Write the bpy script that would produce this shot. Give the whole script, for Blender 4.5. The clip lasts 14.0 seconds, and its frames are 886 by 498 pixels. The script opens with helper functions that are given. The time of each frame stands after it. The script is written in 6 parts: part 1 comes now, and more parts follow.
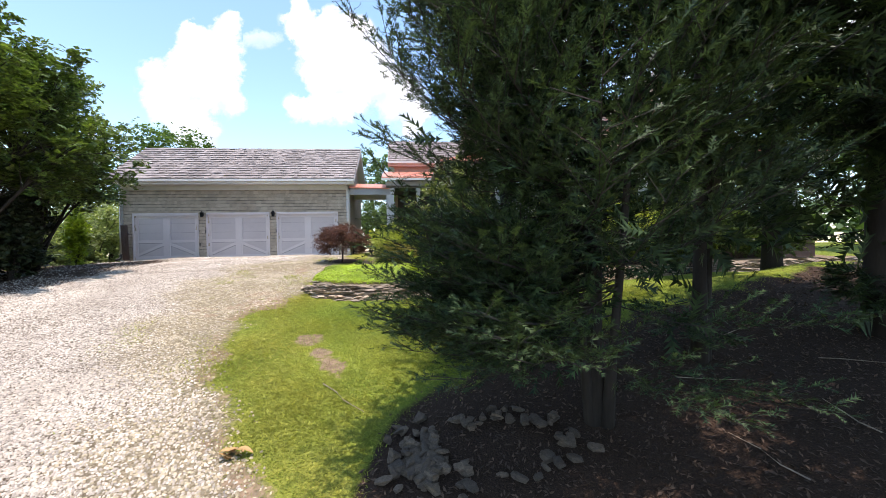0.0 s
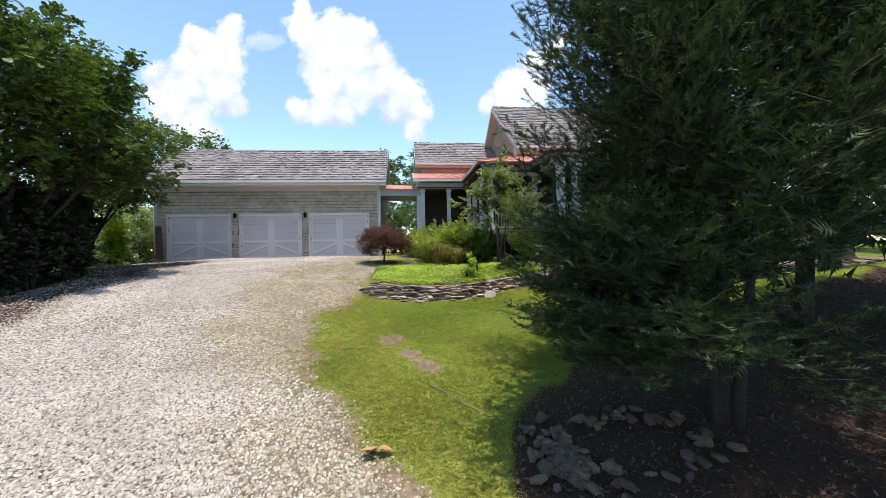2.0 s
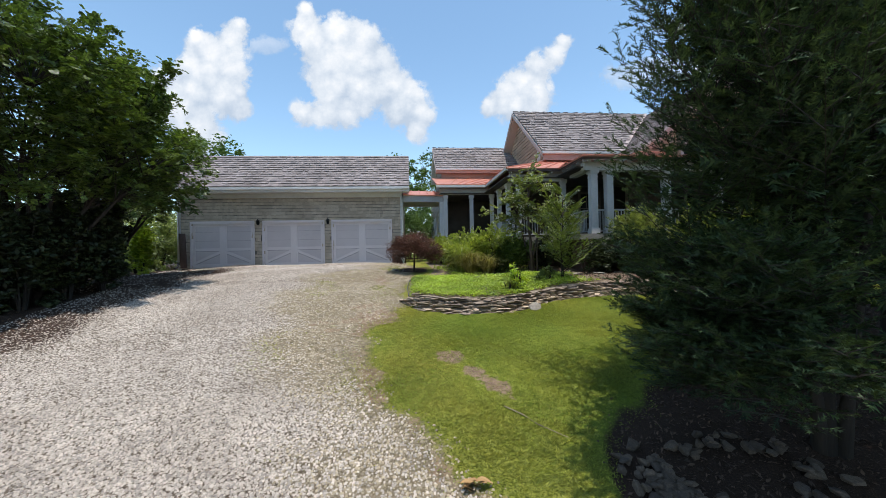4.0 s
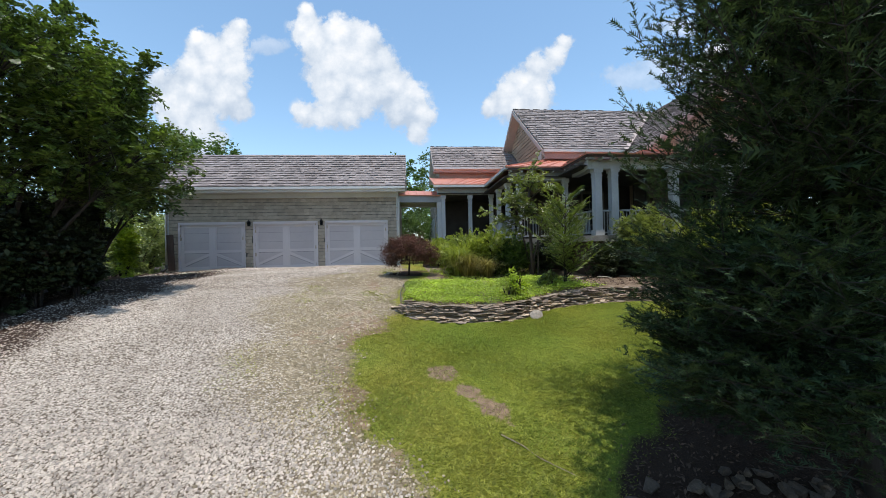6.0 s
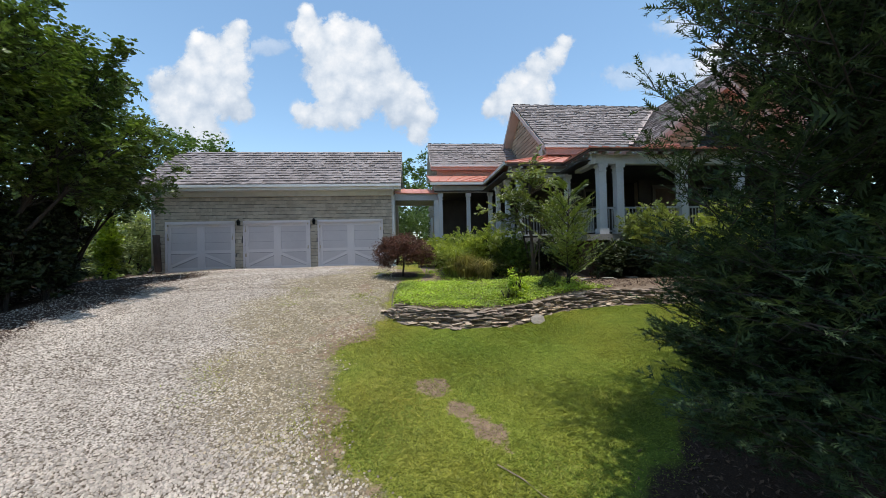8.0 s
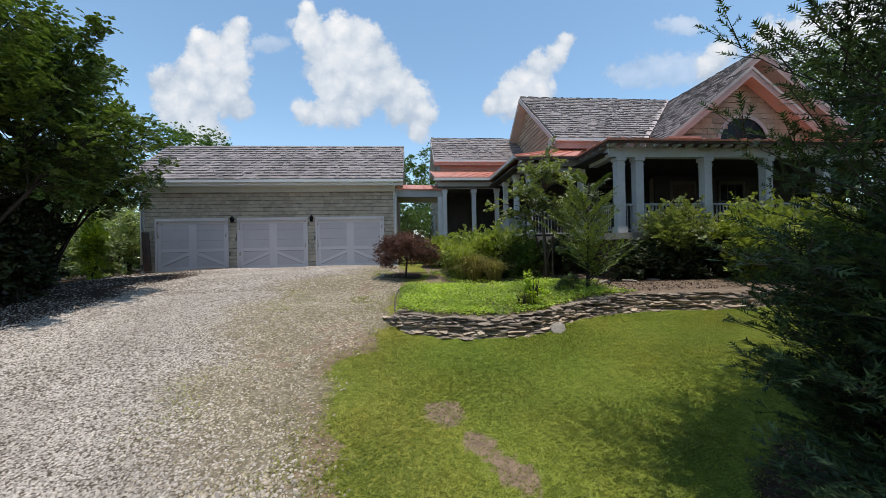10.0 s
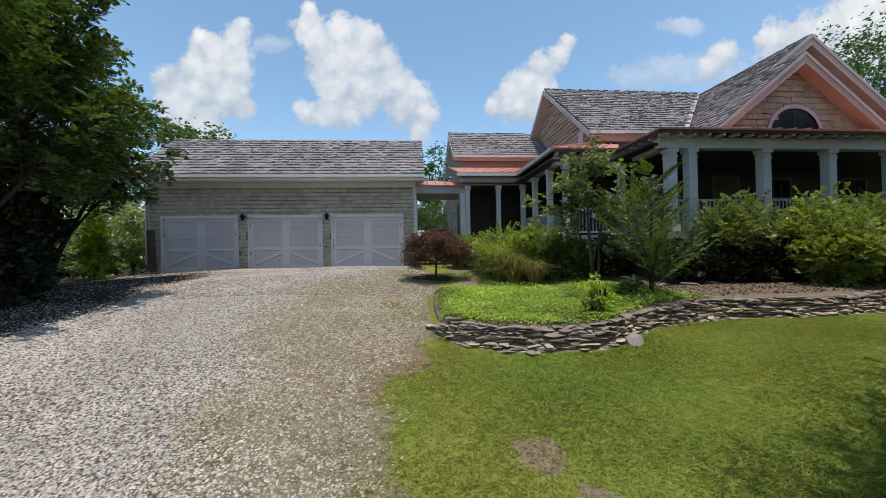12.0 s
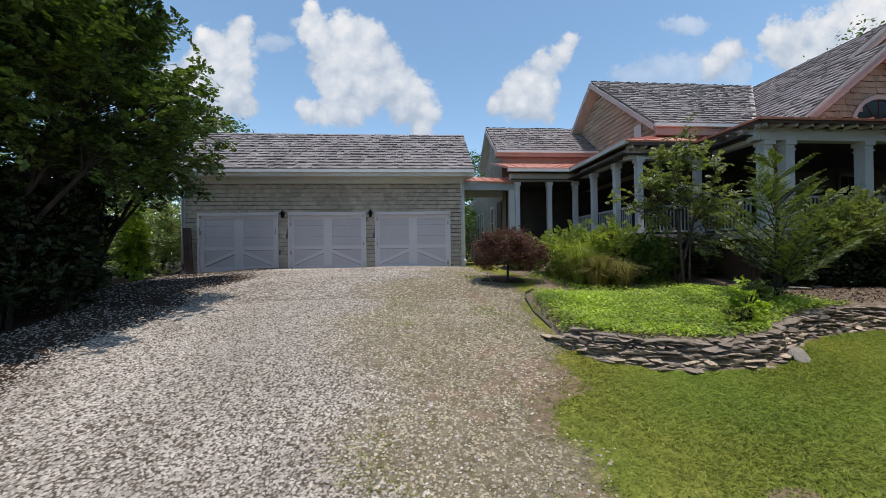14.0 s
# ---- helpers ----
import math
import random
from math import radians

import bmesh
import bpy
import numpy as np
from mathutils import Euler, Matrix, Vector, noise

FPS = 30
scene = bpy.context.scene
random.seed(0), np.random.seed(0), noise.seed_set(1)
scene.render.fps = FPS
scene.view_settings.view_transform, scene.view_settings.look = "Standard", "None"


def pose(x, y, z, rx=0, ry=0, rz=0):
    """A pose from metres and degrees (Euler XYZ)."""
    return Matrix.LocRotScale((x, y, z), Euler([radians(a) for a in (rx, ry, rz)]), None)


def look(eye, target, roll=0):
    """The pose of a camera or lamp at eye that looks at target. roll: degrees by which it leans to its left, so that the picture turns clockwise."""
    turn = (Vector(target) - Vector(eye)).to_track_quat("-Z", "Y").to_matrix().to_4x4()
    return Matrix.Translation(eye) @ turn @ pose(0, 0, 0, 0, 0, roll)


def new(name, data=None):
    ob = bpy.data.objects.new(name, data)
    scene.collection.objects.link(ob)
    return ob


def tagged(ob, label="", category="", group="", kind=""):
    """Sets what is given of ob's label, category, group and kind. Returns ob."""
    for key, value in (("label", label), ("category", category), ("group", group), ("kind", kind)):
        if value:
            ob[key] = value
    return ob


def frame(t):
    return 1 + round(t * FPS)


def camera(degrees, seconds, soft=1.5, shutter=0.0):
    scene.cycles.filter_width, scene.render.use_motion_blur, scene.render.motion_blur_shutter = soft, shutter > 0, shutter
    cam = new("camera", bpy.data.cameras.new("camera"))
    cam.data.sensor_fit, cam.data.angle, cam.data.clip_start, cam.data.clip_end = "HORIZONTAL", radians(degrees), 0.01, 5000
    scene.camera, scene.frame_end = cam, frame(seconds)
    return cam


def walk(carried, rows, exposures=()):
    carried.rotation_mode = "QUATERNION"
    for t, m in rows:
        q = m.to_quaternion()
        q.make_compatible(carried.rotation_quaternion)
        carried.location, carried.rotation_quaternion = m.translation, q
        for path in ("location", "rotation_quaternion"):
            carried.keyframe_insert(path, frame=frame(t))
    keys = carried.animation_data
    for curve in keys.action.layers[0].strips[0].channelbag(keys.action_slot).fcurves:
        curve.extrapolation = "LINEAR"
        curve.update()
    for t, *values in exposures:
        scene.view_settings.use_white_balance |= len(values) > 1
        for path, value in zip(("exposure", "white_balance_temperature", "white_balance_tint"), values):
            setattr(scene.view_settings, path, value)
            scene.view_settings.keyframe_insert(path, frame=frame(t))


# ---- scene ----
cam = camera(100.8, 14.0, soft=0.65)
PATH = [
    (0, (0.198, -0.193, 0.158), (0.483, 1.786, 0.16), -1.1),
    (0.5, (-0.182, -0.12, 0.151), (0.101, 1.86, 0.156), -1.1),
    (1, (-0.597, -0.07, 0.16), (-0.314, 1.91, 0.167), -1.0),
    (1.5, (-0.991, -0.016, 0.157), (-0.709, 1.964, 0.168), -1.0),
    (2, (-1.303, 0.003, 0.169), (-1.025, 1.984, 0.179), -1.1),
    (2.5, (-1.614, -0.003, 0.182), (-1.338, 1.978, 0.19), -1.2),
    (3, (-1.841, 0.02, 0.201), (-1.565, 2.001, 0.209), -1.2),
    (3.4, (-1.945, 0.043, 0.203), (-1.67, 2.024, 0.227), -1.1),
    (3.5, (-2.337, 0.222, 0.416), (-2.074, 2.204, 0.436), -1.2),
    (3.6, (-2.332, 0.246, 0.42), (-2.069, 2.228, 0.44), -1.2),
    (6, (-2.063, 0.894, 0.5), (-1.804, 2.877, 0.523), -1.2),
    (6.5, (-1.987, 1.02, 0.514), (-1.728, 3.003, 0.537), -1.2),
    (7, (-1.923, 1.152, 0.51), (-1.665, 3.135, 0.532), -1.2),
    (7.5, (-1.876, 1.317, 0.494), (-1.619, 3.3, 0.519), -1.2),
    (8, (-1.824, 1.528, 0.483), (-1.568, 3.511, 0.508), -1.3),
    (10.5, (-1.943, 2.619, 0.537), (-1.69, 4.603, 0.551), -1.1),
    (11, (-2.122, 2.882, 0.507), (-1.871, 4.866, 0.524), -1.1),
    (11.5, (-2.373, 3.155, 0.521), (-2.122, 5.139, 0.537), -1.0),
    (12, (-2.689, 3.46, 0.518), (-2.44, 5.444, 0.537), -1.0),
    (12.5, (-3.052, 3.744, 0.515), (-2.806, 5.729, 0.537), -0.9),
    (13, (-3.448, 4.001, 0.515), (-3.206, 5.986, 0.538), -0.9),
    (13.5, (-3.92, 4.214, 0.526), (-3.682, 6.2, 0.546), -0.9),
    (14, (-4.485, 4.464, 0.574), (-4.243, 6.449, 0.588), -0.8),
]
EXPOSURES = [(0, 1.02, 6850, 17), (1.0, 0.9, 6800, 15), (2.5, 0.6, 6600, 12), (3.4, 0.5, 6550, 11), (3.6, 0.34, 6550, 11), (6.0, 0.33, 6550, 11), (10.5, 0.13, 6550, 11), (12.0, 0.09, 6500, 11), (14.0, 0.04, 6500, 12)]
walk(cam, [(t, look(eye, target, roll)) for t, eye, target, roll in PATH], EXPOSURES)

# ---- world, sun ----
SUN = Vector((0.07, -0.14, 0.98)).normalized()
world = bpy.data.worlds.new("sky")
scene.world = world
world.use_nodes = True
wn = world.node_tree
bg = wn.nodes["Background"]
skytex = wn.nodes.new("ShaderNodeTexSky")
skytex.sky_type = "NISHITA"
skytex.sun_disc = False
skytex.sun_elevation = math.asin(SUN.z)
skytex.sun_rotation = math.atan2(SUN.x, SUN.y)
skytex.air_density, skytex.dust_density, skytex.ozone_density = 1.0, 0.2, 1.2
hue = wn.nodes.new("ShaderNodeHueSaturation")
hue.inputs["Hue"].default_value, hue.inputs["Saturation"].default_value = 0.489, 1.02
hue.inputs["Value"].default_value = 1.1
wn.links.new(skytex.outputs[0], hue.inputs["Color"])
wn.links.new(hue.outputs[0], bg.inputs[0])
bg.inputs[1].default_value = 0.165
sun = new("sun", bpy.data.lights.new("sun", "SUN"))
sun.data.energy, sun.data.angle, sun.data.color = 3.4, radians(0.53), (1.0, 0.96, 0.90)
sun.matrix_world = look((0, 0, 60), Vector((0, 0, 60)) - SUN)


# ---- materials ----
def nodes_of(name):
    m = bpy.data.materials.new(name)
    m.use_nodes = True
    nt = m.node_tree
    return m, nt, nt.nodes["Principled BSDF"]


def node(nt, kind, **sets):
    n = nt.nodes.new(kind)
    for k, v in sets.items():
        if k.startswith("i_"):
            n.inputs[k[2:].replace("_", " ")].default_value = v
    return n


def noise_tex(nt, scale, detail=4.0, rough=0.6, coord=None):
    n = nt.nodes.new("ShaderNodeTexNoise")
    n.inputs["Scale"].default_value, n.inputs["Detail"].default_value, n.inputs["Roughness"].default_value = scale, detail, rough
    if coord is not None:
        nt.links.new(coord, n.inputs["Vector"])
    return n


def ramp(nt, src, stops):
    r = nt.nodes.new("ShaderNodeValToRGB")
    e = r.color_ramp.elements
    e[0].position, e[0].color = stops[0][0], (*stops[0][1], 1)
    e[1].position, e[1].color = stops[-1][0], (*stops[-1][1], 1)
    for p, c in stops[1:-1]:
        e.new(p).color = (*c, 1)
    nt.links.new(src, r.inputs[0])
    return r


def mix(nt, fac, a, b, mode="MIX"):
    m = nt.nodes.new("ShaderNodeMix")
    m.data_type, m.blend_type = "RGBA", mode
    for sock, v in ((m.inputs[0], fac), (m.inputs[6], a), (m.inputs[7], b)):
        if isinstance(v, bpy.types.NodeSocket):
            nt.links.new(v, sock)
        elif isinstance(v, (int, float)):
            sock.default_value = v
        else:
            sock.default_value = (*v, 1)
    return m.outputs[2]


def bump(nt, bsdf, height, strength, dist=0.01):
    b = nt.nodes.new("ShaderNodeBump")
    b.inputs["Strength"].default_value, b.inputs["Distance"].default_value = strength, dist
    nt.links.new(height, b.inputs["Height"])
    nt.links.new(b.outputs[0], bsdf.inputs["Normal"])


def surface(name, dark, light, rough=0.7, metal=0.0, scale=3.0, fine=40.0, bumps=0.3, island=0.0, stretch=None, spread=0.5, grain=0.25):
    """Two scales of noise between a dark and a light colour, fine relief, and piece by piece variation."""
    m, nt, b = nodes_of(name)
    tc = nt.nodes.new("ShaderNodeTexCoord")
    co = tc.outputs["Object"]
    if stretch:
        mp = nt.nodes.new("ShaderNodeMapping")
        mp.inputs["Scale"].default_value = stretch
        nt.links.new(co, mp.inputs[0])
        co = mp.outputs[0]
    big, small = noise_tex(nt, scale, 5, 0.6, co), noise_tex(nt, fine, 4, 0.65, co)
    mid = tuple(d + (l - d) * 0.5 for d, l in zip(dark, light))
    r = ramp(nt, big.outputs[0], [(0.5 - spread / 2, dark), (0.5, mid), (0.5 + spread / 2, light)])
    g = ramp(nt, small.outputs[0], [(0.25, (1 - grain,) * 3), (0.75, (1 + grain * 0.7,) * 3)])
    col = mix(nt, 1.0, r.outputs[0], g.outputs[0], "MULTIPLY")
    if island:
        geo = nt.nodes.new("ShaderNodeNewGeometry")
        v = ramp(nt, geo.outputs["Random Per Island"], [(0.0, (1 - island,) * 3), (0.5, (1.0, 0.99, 0.97)), (1.0, (1 + island * 0.8, 1 + island * 0.75, 1 + island * 0.7))])
        col = mix(nt, 1.0, col, v.outputs[0], "MULTIPLY")
    nt.links.new(col, b.inputs["Base Color"])
    b.inputs["Roughness"].default_value, b.inputs["Metallic"].default_value = rough, metal
    if bumps:
        bump(nt, b, small.outputs[0], bumps, 0.006)
    return m


def leafy(name, dark, light, tip=None, rough=0.5, through_light=0.35, scale=1.2, low=(0.58, 0.62, 0.6)):
    """Leaves: island by island colour, patches of lighter growth, some light let through."""
    m, nt, b = nodes_of(name)
    geo = nt.nodes.new("ShaderNodeNewGeometry")
    tc = nt.nodes.new("ShaderNodeTexCoord")
    n = noise_tex(nt, scale, 3, 0.6, tc.outputs["Object"])
    r = ramp(nt, geo.outputs["Random Per Island"], [(0.0, dark), (0.55, tuple((d + l) / 2 for d, l in zip(dark, light))), (1.0, light)])
    col = mix(nt, 1.0, r.outputs[0], ramp(nt, n.outputs[0], [(0.3, low), (0.7, tip or (1.4, 1.35, 1.05))]).outputs[0], "MULTIPLY")
    nt.links.new(col, b.inputs["Base Color"])
    b.inputs["Roughness"].default_value = rough
    b.inputs["Specular IOR Level"].default_value = 0.35
    tr = nt.nodes.new("ShaderNodeBsdfTranslucent")
    nt.links.new(mix(nt, 1.0, col, (1.25, 1.35, 0.6), "MULTIPLY"), tr.inputs[0])
    ms = nt.nodes.new("ShaderNodeMixShader")
    ms.inputs[0].default_value = through_light
    nt.links.new(b.outputs[0], ms.inputs[1])
    nt.links.new(tr.outputs[0], ms.inputs[2])
    nt.links.new(ms.outputs[0], nt.nodes["Material Output"].inputs["Surface"])
    return m


M_WALL = surface("weathered_cedar_shingle", (0.35, 0.285, 0.22), (0.52, 0.43, 0.335), 0.85, 0, 0.6, 30, 0.4, 0.17)
# near-black butt ends: the shadow line under each course, painted
M_BUTT = surface("shadow_line_butt", (0.05, 0.038, 0.03), (0.10, 0.078, 0.06), 0.95, 0, 2, 30, 0.2)
M_WALL_WARM = surface("tan_cedar_shingle", (0.29, 0.21, 0.145), (0.47, 0.35, 0.25), 0.85, 0, 1.3, 30, 0.4, 0.22, (1, 1, 0.4))
M_SHAKE = surface("grey_wood_shake", (0.165, 0.14, 0.134), (0.30, 0.262, 0.254), 0.8, 0, 1.1, 35, 0.5, 0.24, (1, 0.3, 1))
M_RAKE = surface("pinkish_rake_paint", (0.42, 0.34, 0.31), (0.54, 0.44, 0.40), 0.6, 0, 1.2, 25, 0.1, grain=0.12)
# dark tone standing in for shade, on wall backing and porch casings
M_UNDER = surface("shade_toned_boards", (0.09, 0.08, 0.07), (0.14, 0.125, 0.11), 0.9, 0, 2, 30, 0.2)
M_WHITE = surface("white_paint", (0.62, 0.61, 0.60), (0.74, 0.73, 0.71), 0.55, 0, 0.9, 22, 0.1, grain=0.1)
M_DOOR = surface("garage_door_paint", (0.60, 0.54, 0.54), (0.68, 0.615, 0.615), 0.5, 0, 0.7, 26, 0.06, grain=0.06)
# grey of the section joints and of the painted shadow strips under braces
M_SEAMSHADOW = surface("door_seam_and_shadow", (0.2, 0.195, 0.2), (0.28, 0.27, 0.28), 0.7, 0, 2, 26, 0.1)
# door paint a tone darker, for the shade of the recessed panels
M_PANEL = surface("shade_toned_door_panel", (0.49, 0.435, 0.445), (0.58, 0.52, 0.525), 0.5, 0, 0.7, 26, 0.06, grain=0.06)
# near-black: the porch's shade is painted into these boards
M_PORCHDARK = surface("shade_dark_porch_boards", (0.025, 0.02, 0.018), (0.06, 0.05, 0.045), 0.7, 0, 1.5, 30, 0.2)
M_TRIM = surface("grey_white_trim", (0.50, 0.50, 0.48), (0.62, 0.62, 0.59), 0.6, 0, 1.4, 26, 0.12, grain=0.12)
M_COPPER = surface("new_copper", (0.62, 0.25, 0.175), (0.78, 0.37, 0.27), 0.45, 0.55, 1.6, 25, 0.12)
M_SALMON = surface("salmon_fascia", (0.46, 0.27, 0.22), (0.57, 0.35, 0.295), 0.6, 0.1, 1.2, 25, 0.12)
M_PORCH = surface("porch_paint", (0.42, 0.42, 0.43), (0.54, 0.54, 0.55), 0.6, 0, 1.3, 30, 0.12, grain=0.12)
# porch paint made darker, with the shade on the railings painted in
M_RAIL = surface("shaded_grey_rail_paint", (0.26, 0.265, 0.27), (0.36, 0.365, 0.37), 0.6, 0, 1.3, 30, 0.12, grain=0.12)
M_DECK = surface("grey_deck_board", (0.2, 0.18, 0.16), (0.34, 0.31, 0.28), 0.8, 0, 2, 30, 0.3)
M_DARKWOOD = surface("dark_brown_board", (0.05, 0.03, 0.025), (0.11, 0.065, 0.05), 0.7, 0, 3, 40, 0.3)
M_IRON = surface("black_iron", (0.012, 0.012, 0.013), (0.03, 0.03, 0.03), 0.45, 0.6, 5, 50, 0.1)
M_BARK = surface("bark", (0.014, 0.0105, 0.0085), (0.044, 0.033, 0.026), 0.9, 0, 6, 40, 0.8, 0, (1, 1, 0.2))
M_BARK_SMOOTH = surface("brown_smooth_bark", (0.04, 0.026, 0.02), (0.10, 0.068, 0.05), 0.7, 0, 4, 30, 0.4, 0, (1, 1, 0.25))
M_STONE = surface("stacked_fieldstone", (0.235, 0.172, 0.118), (0.56, 0.445, 0.33), 0.9, 0, 5, 34, 0.9, 0.0, grain=0.4)
M_WORNSTONE = surface("dusty_gravel_stone", (0.235, 0.195, 0.125), (0.46, 0.385, 0.27), 0.9, 0, 1.2, 60, 0.3, 0.5)
M_PALESTONE = surface("pale_lichened_stone", (0.20, 0.17, 0.135), (0.38, 0.34, 0.285), 0.9, 0, 6, 40, 0.8, grain=0.35)
M_SLATE = surface("dark_slate_stone", (0.06, 0.042, 0.03), (0.165, 0.118, 0.082), 0.9, 0, 5, 30, 1.0, grain=0.45)
M_GRAVELSTONE = surface("gravel_stone", (0.345, 0.297, 0.248), (0.55, 0.482, 0.412), 0.85, 0, 0.8, 60, 0.3, 0.45)
M_CONIFER = leafy("cypress_spray", (0.017, 0.031, 0.02), (0.08, 0.124, 0.058), (1.35, 1.3, 1.05), 0.55, 0.18, 0.9)
M_CONIFER.node_tree.nodes["Principled BSDF"].inputs["Specular IOR Level"].default_value = 0.18
M_MYRTLE = leafy("crape_myrtle_leaf", (0.032, 0.053, 0.016), (0.155, 0.225, 0.062), None, 0.42, 0.3, 0.7)
M_WILD = leafy("wild_shrub_leaf", (0.13, 0.165, 0.085), (0.34, 0.39, 0.20), None, 0.5, 0.4)
M_SAPLING = leafy("young_myrtle_leaf", (0.12, 0.14, 0.055), (0.32, 0.36, 0.15), None, 0.45, 0.35)
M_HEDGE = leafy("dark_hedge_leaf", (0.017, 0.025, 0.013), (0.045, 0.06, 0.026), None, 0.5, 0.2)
M_SHRUB = leafy("shrub_leaf", (0.15, 0.185, 0.045), (0.37, 0.41, 0.12), None, 0.45, 0.42)
M_LIME = leafy("yellow_green_leaf", (0.18, 0.26, 0.03), (0.42, 0.50, 0.07), None, 0.45, 0.4)
M_FERN = leafy("young_cedar_leaf", (0.085, 0.115, 0.04), (0.19, 0.235, 0.085), None, 0.5, 0.3)
M_MAPLE = leafy("red_maple_leaf", (0.075, 0.032, 0.03), (0.23, 0.10, 0.08), (1.1, 1.1, 1.1), 0.5, 0.35)
M_COVER = leafy("ground_cover_leaf", (0.22, 0.30, 0.05), (0.48, 0.58, 0.13), None, 0.5, 0.4)
M_GRASS = leafy("grass_blade", (0.128, 0.142, 0.022), (0.36, 0.36, 0.08), (1.1, 1.03, 0.8), 0.55, 0.4, 0.7, (0.72, 0.9, 0.6))
M_DRYGRASS = leafy("dry_grass", (0.18, 0.16, 0.06), (0.40, 0.35, 0.15), None, 0.7, 0.3)
M_FARLEAF = leafy("far_tree_leaf", (0.045, 0.085, 0.03), (0.12, 0.19, 0.06), None, 0.55, 0.3, 0.3)
M_BLOSSOM = surface("white_blossom", (0.7, 0.66, 0.62), (0.82, 0.8, 0.76), 0.7, 0, 3, 40, 0.1)
M_TWIG = surface("dry_twig", (0.16, 0.12, 0.09), (0.34, 0.27, 0.2), 0.85, 0, 6, 40, 0.3, 0.3)
M_LITTER = surface("shredded_mulch", (0.05, 0.029, 0.018), (0.15, 0.09, 0.057), 0.9, 0, 6, 40, 0.3, 0.4)
M_DRYLEAF = surface("dry_leaf", (0.32, 0.17, 0.06), (0.55, 0.34, 0.14), 0.75, 0, 6, 50, 0.3, 0.3)
M_EDGING = surface("black_edging", (0.03, 0.03, 0.03), (0.06, 0.06, 0.055), 0.6, 0, 4, 40, 0.2)

M_GLASS, nt, b = nodes_of("dark_window_glass")
b.inputs["Base Color"].default_value, b.inputs["Roughness"].default_value = (0.012, 0.014, 0.016, 1), 0.12
b.inputs["Specular IOR Level"].default_value = 0.12


# ---- the lie of the land ----
PY = [-60, -20, 0, 2, 4, 6, 8, 10, 11, 13, 15, 17, 18.8, 60]
PZ = [-9.0, -5.6, -2.88, -2.48, -2.07, -1.66, -1.24, -0.84, -0.68, -0.36, -0.19, -0.06, 0, 0]
_ty = np.linspace(-60, 60, 1201)
_tz = np.convolve(np.pad(np.interp(_ty, PY, PZ), 6, mode="edge"), np.ones(13) / 13, mode="valid")
WALLX = [-2.05, -1.9, -1.6, -1.1, -0.4, 0.3, 0.85, 1.3, 1.9, 2.8, 3.8, 4.8, 5.9, 7.0, 8.5, 10.5, 14, 18]
WALLY = [10.2, 9.7, 9.35, 9.07, 8.92, 8.9, 9.0, 9.32, 9.58, 9.8, 9.88, 9.75, 9.66, 9.8, 10.1, 10.3, 10.5, 10.6]
EY = [-30, -5, 1, 3.0, 3.6, 4.1, 4.6, 5.3, 5.9, 6.5, 7.2, 7.9, 8.4, 8.9, 9.5, 10.6, 12.3, 14.0, 15.5, 17, 18.8, 30]
EX = [14, 6, 0.8, -0.7, -1.1, -1.6, -1.9, -2.2, -2.48, -2.72, -2.92, -3.0, -2.75, -2.4, -2.2, -2.05, -1.75, -1.6, -1.5, -1.6, -1.9, -1.9]
WORNY = [3, 4.5, 6, 7.6, 9, 11.4, 13.5, 14.8, 15.6, 19]
WORNX = [-2.3, -3.1, -3.95, -4.55, -5.1, -5.35, -5.2, -4.7, -3.7, -3.0]
BEDY = [9.5, 10.4, 11.2, 11.9, 12.5, 12.9, 14, 18]
BEDX = [-2.05, -1.98, -1.95, -1.85, -1.65, -1.3, -0.9, -0.9]


def worn_side(x, y):
    """How worn and weedy the drive's surface is, along the lawn and the bed."""
    w = 0.3 * np.sin(1.9 * y) + 0.18 * np.sin(4.3 * y + 1.7 * x)
    return smooth(x + w - np.interp(y, WORNY, WORNX), -0.8, 0.9) * (0.6 + 0.4 * smooth(y, 5, 7.5))


def smooth(a, lo, hi):
    t = np.clip((a - lo) / (hi - lo), 0, 1)
    return t * t * (3 - 2 * t)


def in_bed(x, y):
    """How far behind the stone wall's line, in metres; negative in front of it."""
    d = y - np.interp(x, WALLX, WALLY, left=99, right=99)
    return np.where((x < -2.05) | (x > 18), -9.0, d)


def ground_z(x, y):
    x, y = np.asarray(x, float), np.asarray(y, float)
    z = np.interp(y, _ty, _tz)
    z = z + 0.12 * np.clip(x - 1.5, 0, 9) * (1 - smooth(y, 7.0, 9.8))
    z = z - 0.06 * np.clip(-10 - x, 0, 30) * smooth(y, 6, 12)
    z = z + 0.02 * np.sin(1.3 * x + 0.7 * y) + 0.015 * np.sin(2.1 * y - 0.9 * x + 1)
    z = z + (0.02 * smooth(y, 7.3, 9.2) + 0.03 * smooth(x, 1.3, 3.5) * smooth(y, 8.0, 9.6)) * smooth(x, -2.4, -1.6) * (1 - smooth(y, 10, 13))
    bed = -0.71 + 0.13 * np.clip(y - 9, 0, 2.4) + 0.08 * smooth(x, 1.2, 3.2) * (1 - smooth(y, 10.4, 12))
    k = smooth(in_bed(x, y), 0.06, 0.16) * (1 - smooth(y, 11.5, 14.0)) * smooth(x, -2.0, -1.7)
    return z + np.maximum(bed - z, 0) * k


# ---- helpers for building ----
def mesh_from(name, verts, faces, material, smooth_shade=False):
    me = bpy.data.meshes.new(name)
    me.from_pydata([tuple(v) for v in verts], [], [tuple(f) for f in faces])
    if material:
        me.materials.append(material)
    if smooth_shade:
        me.shade_smooth()
    me.update()
    return me


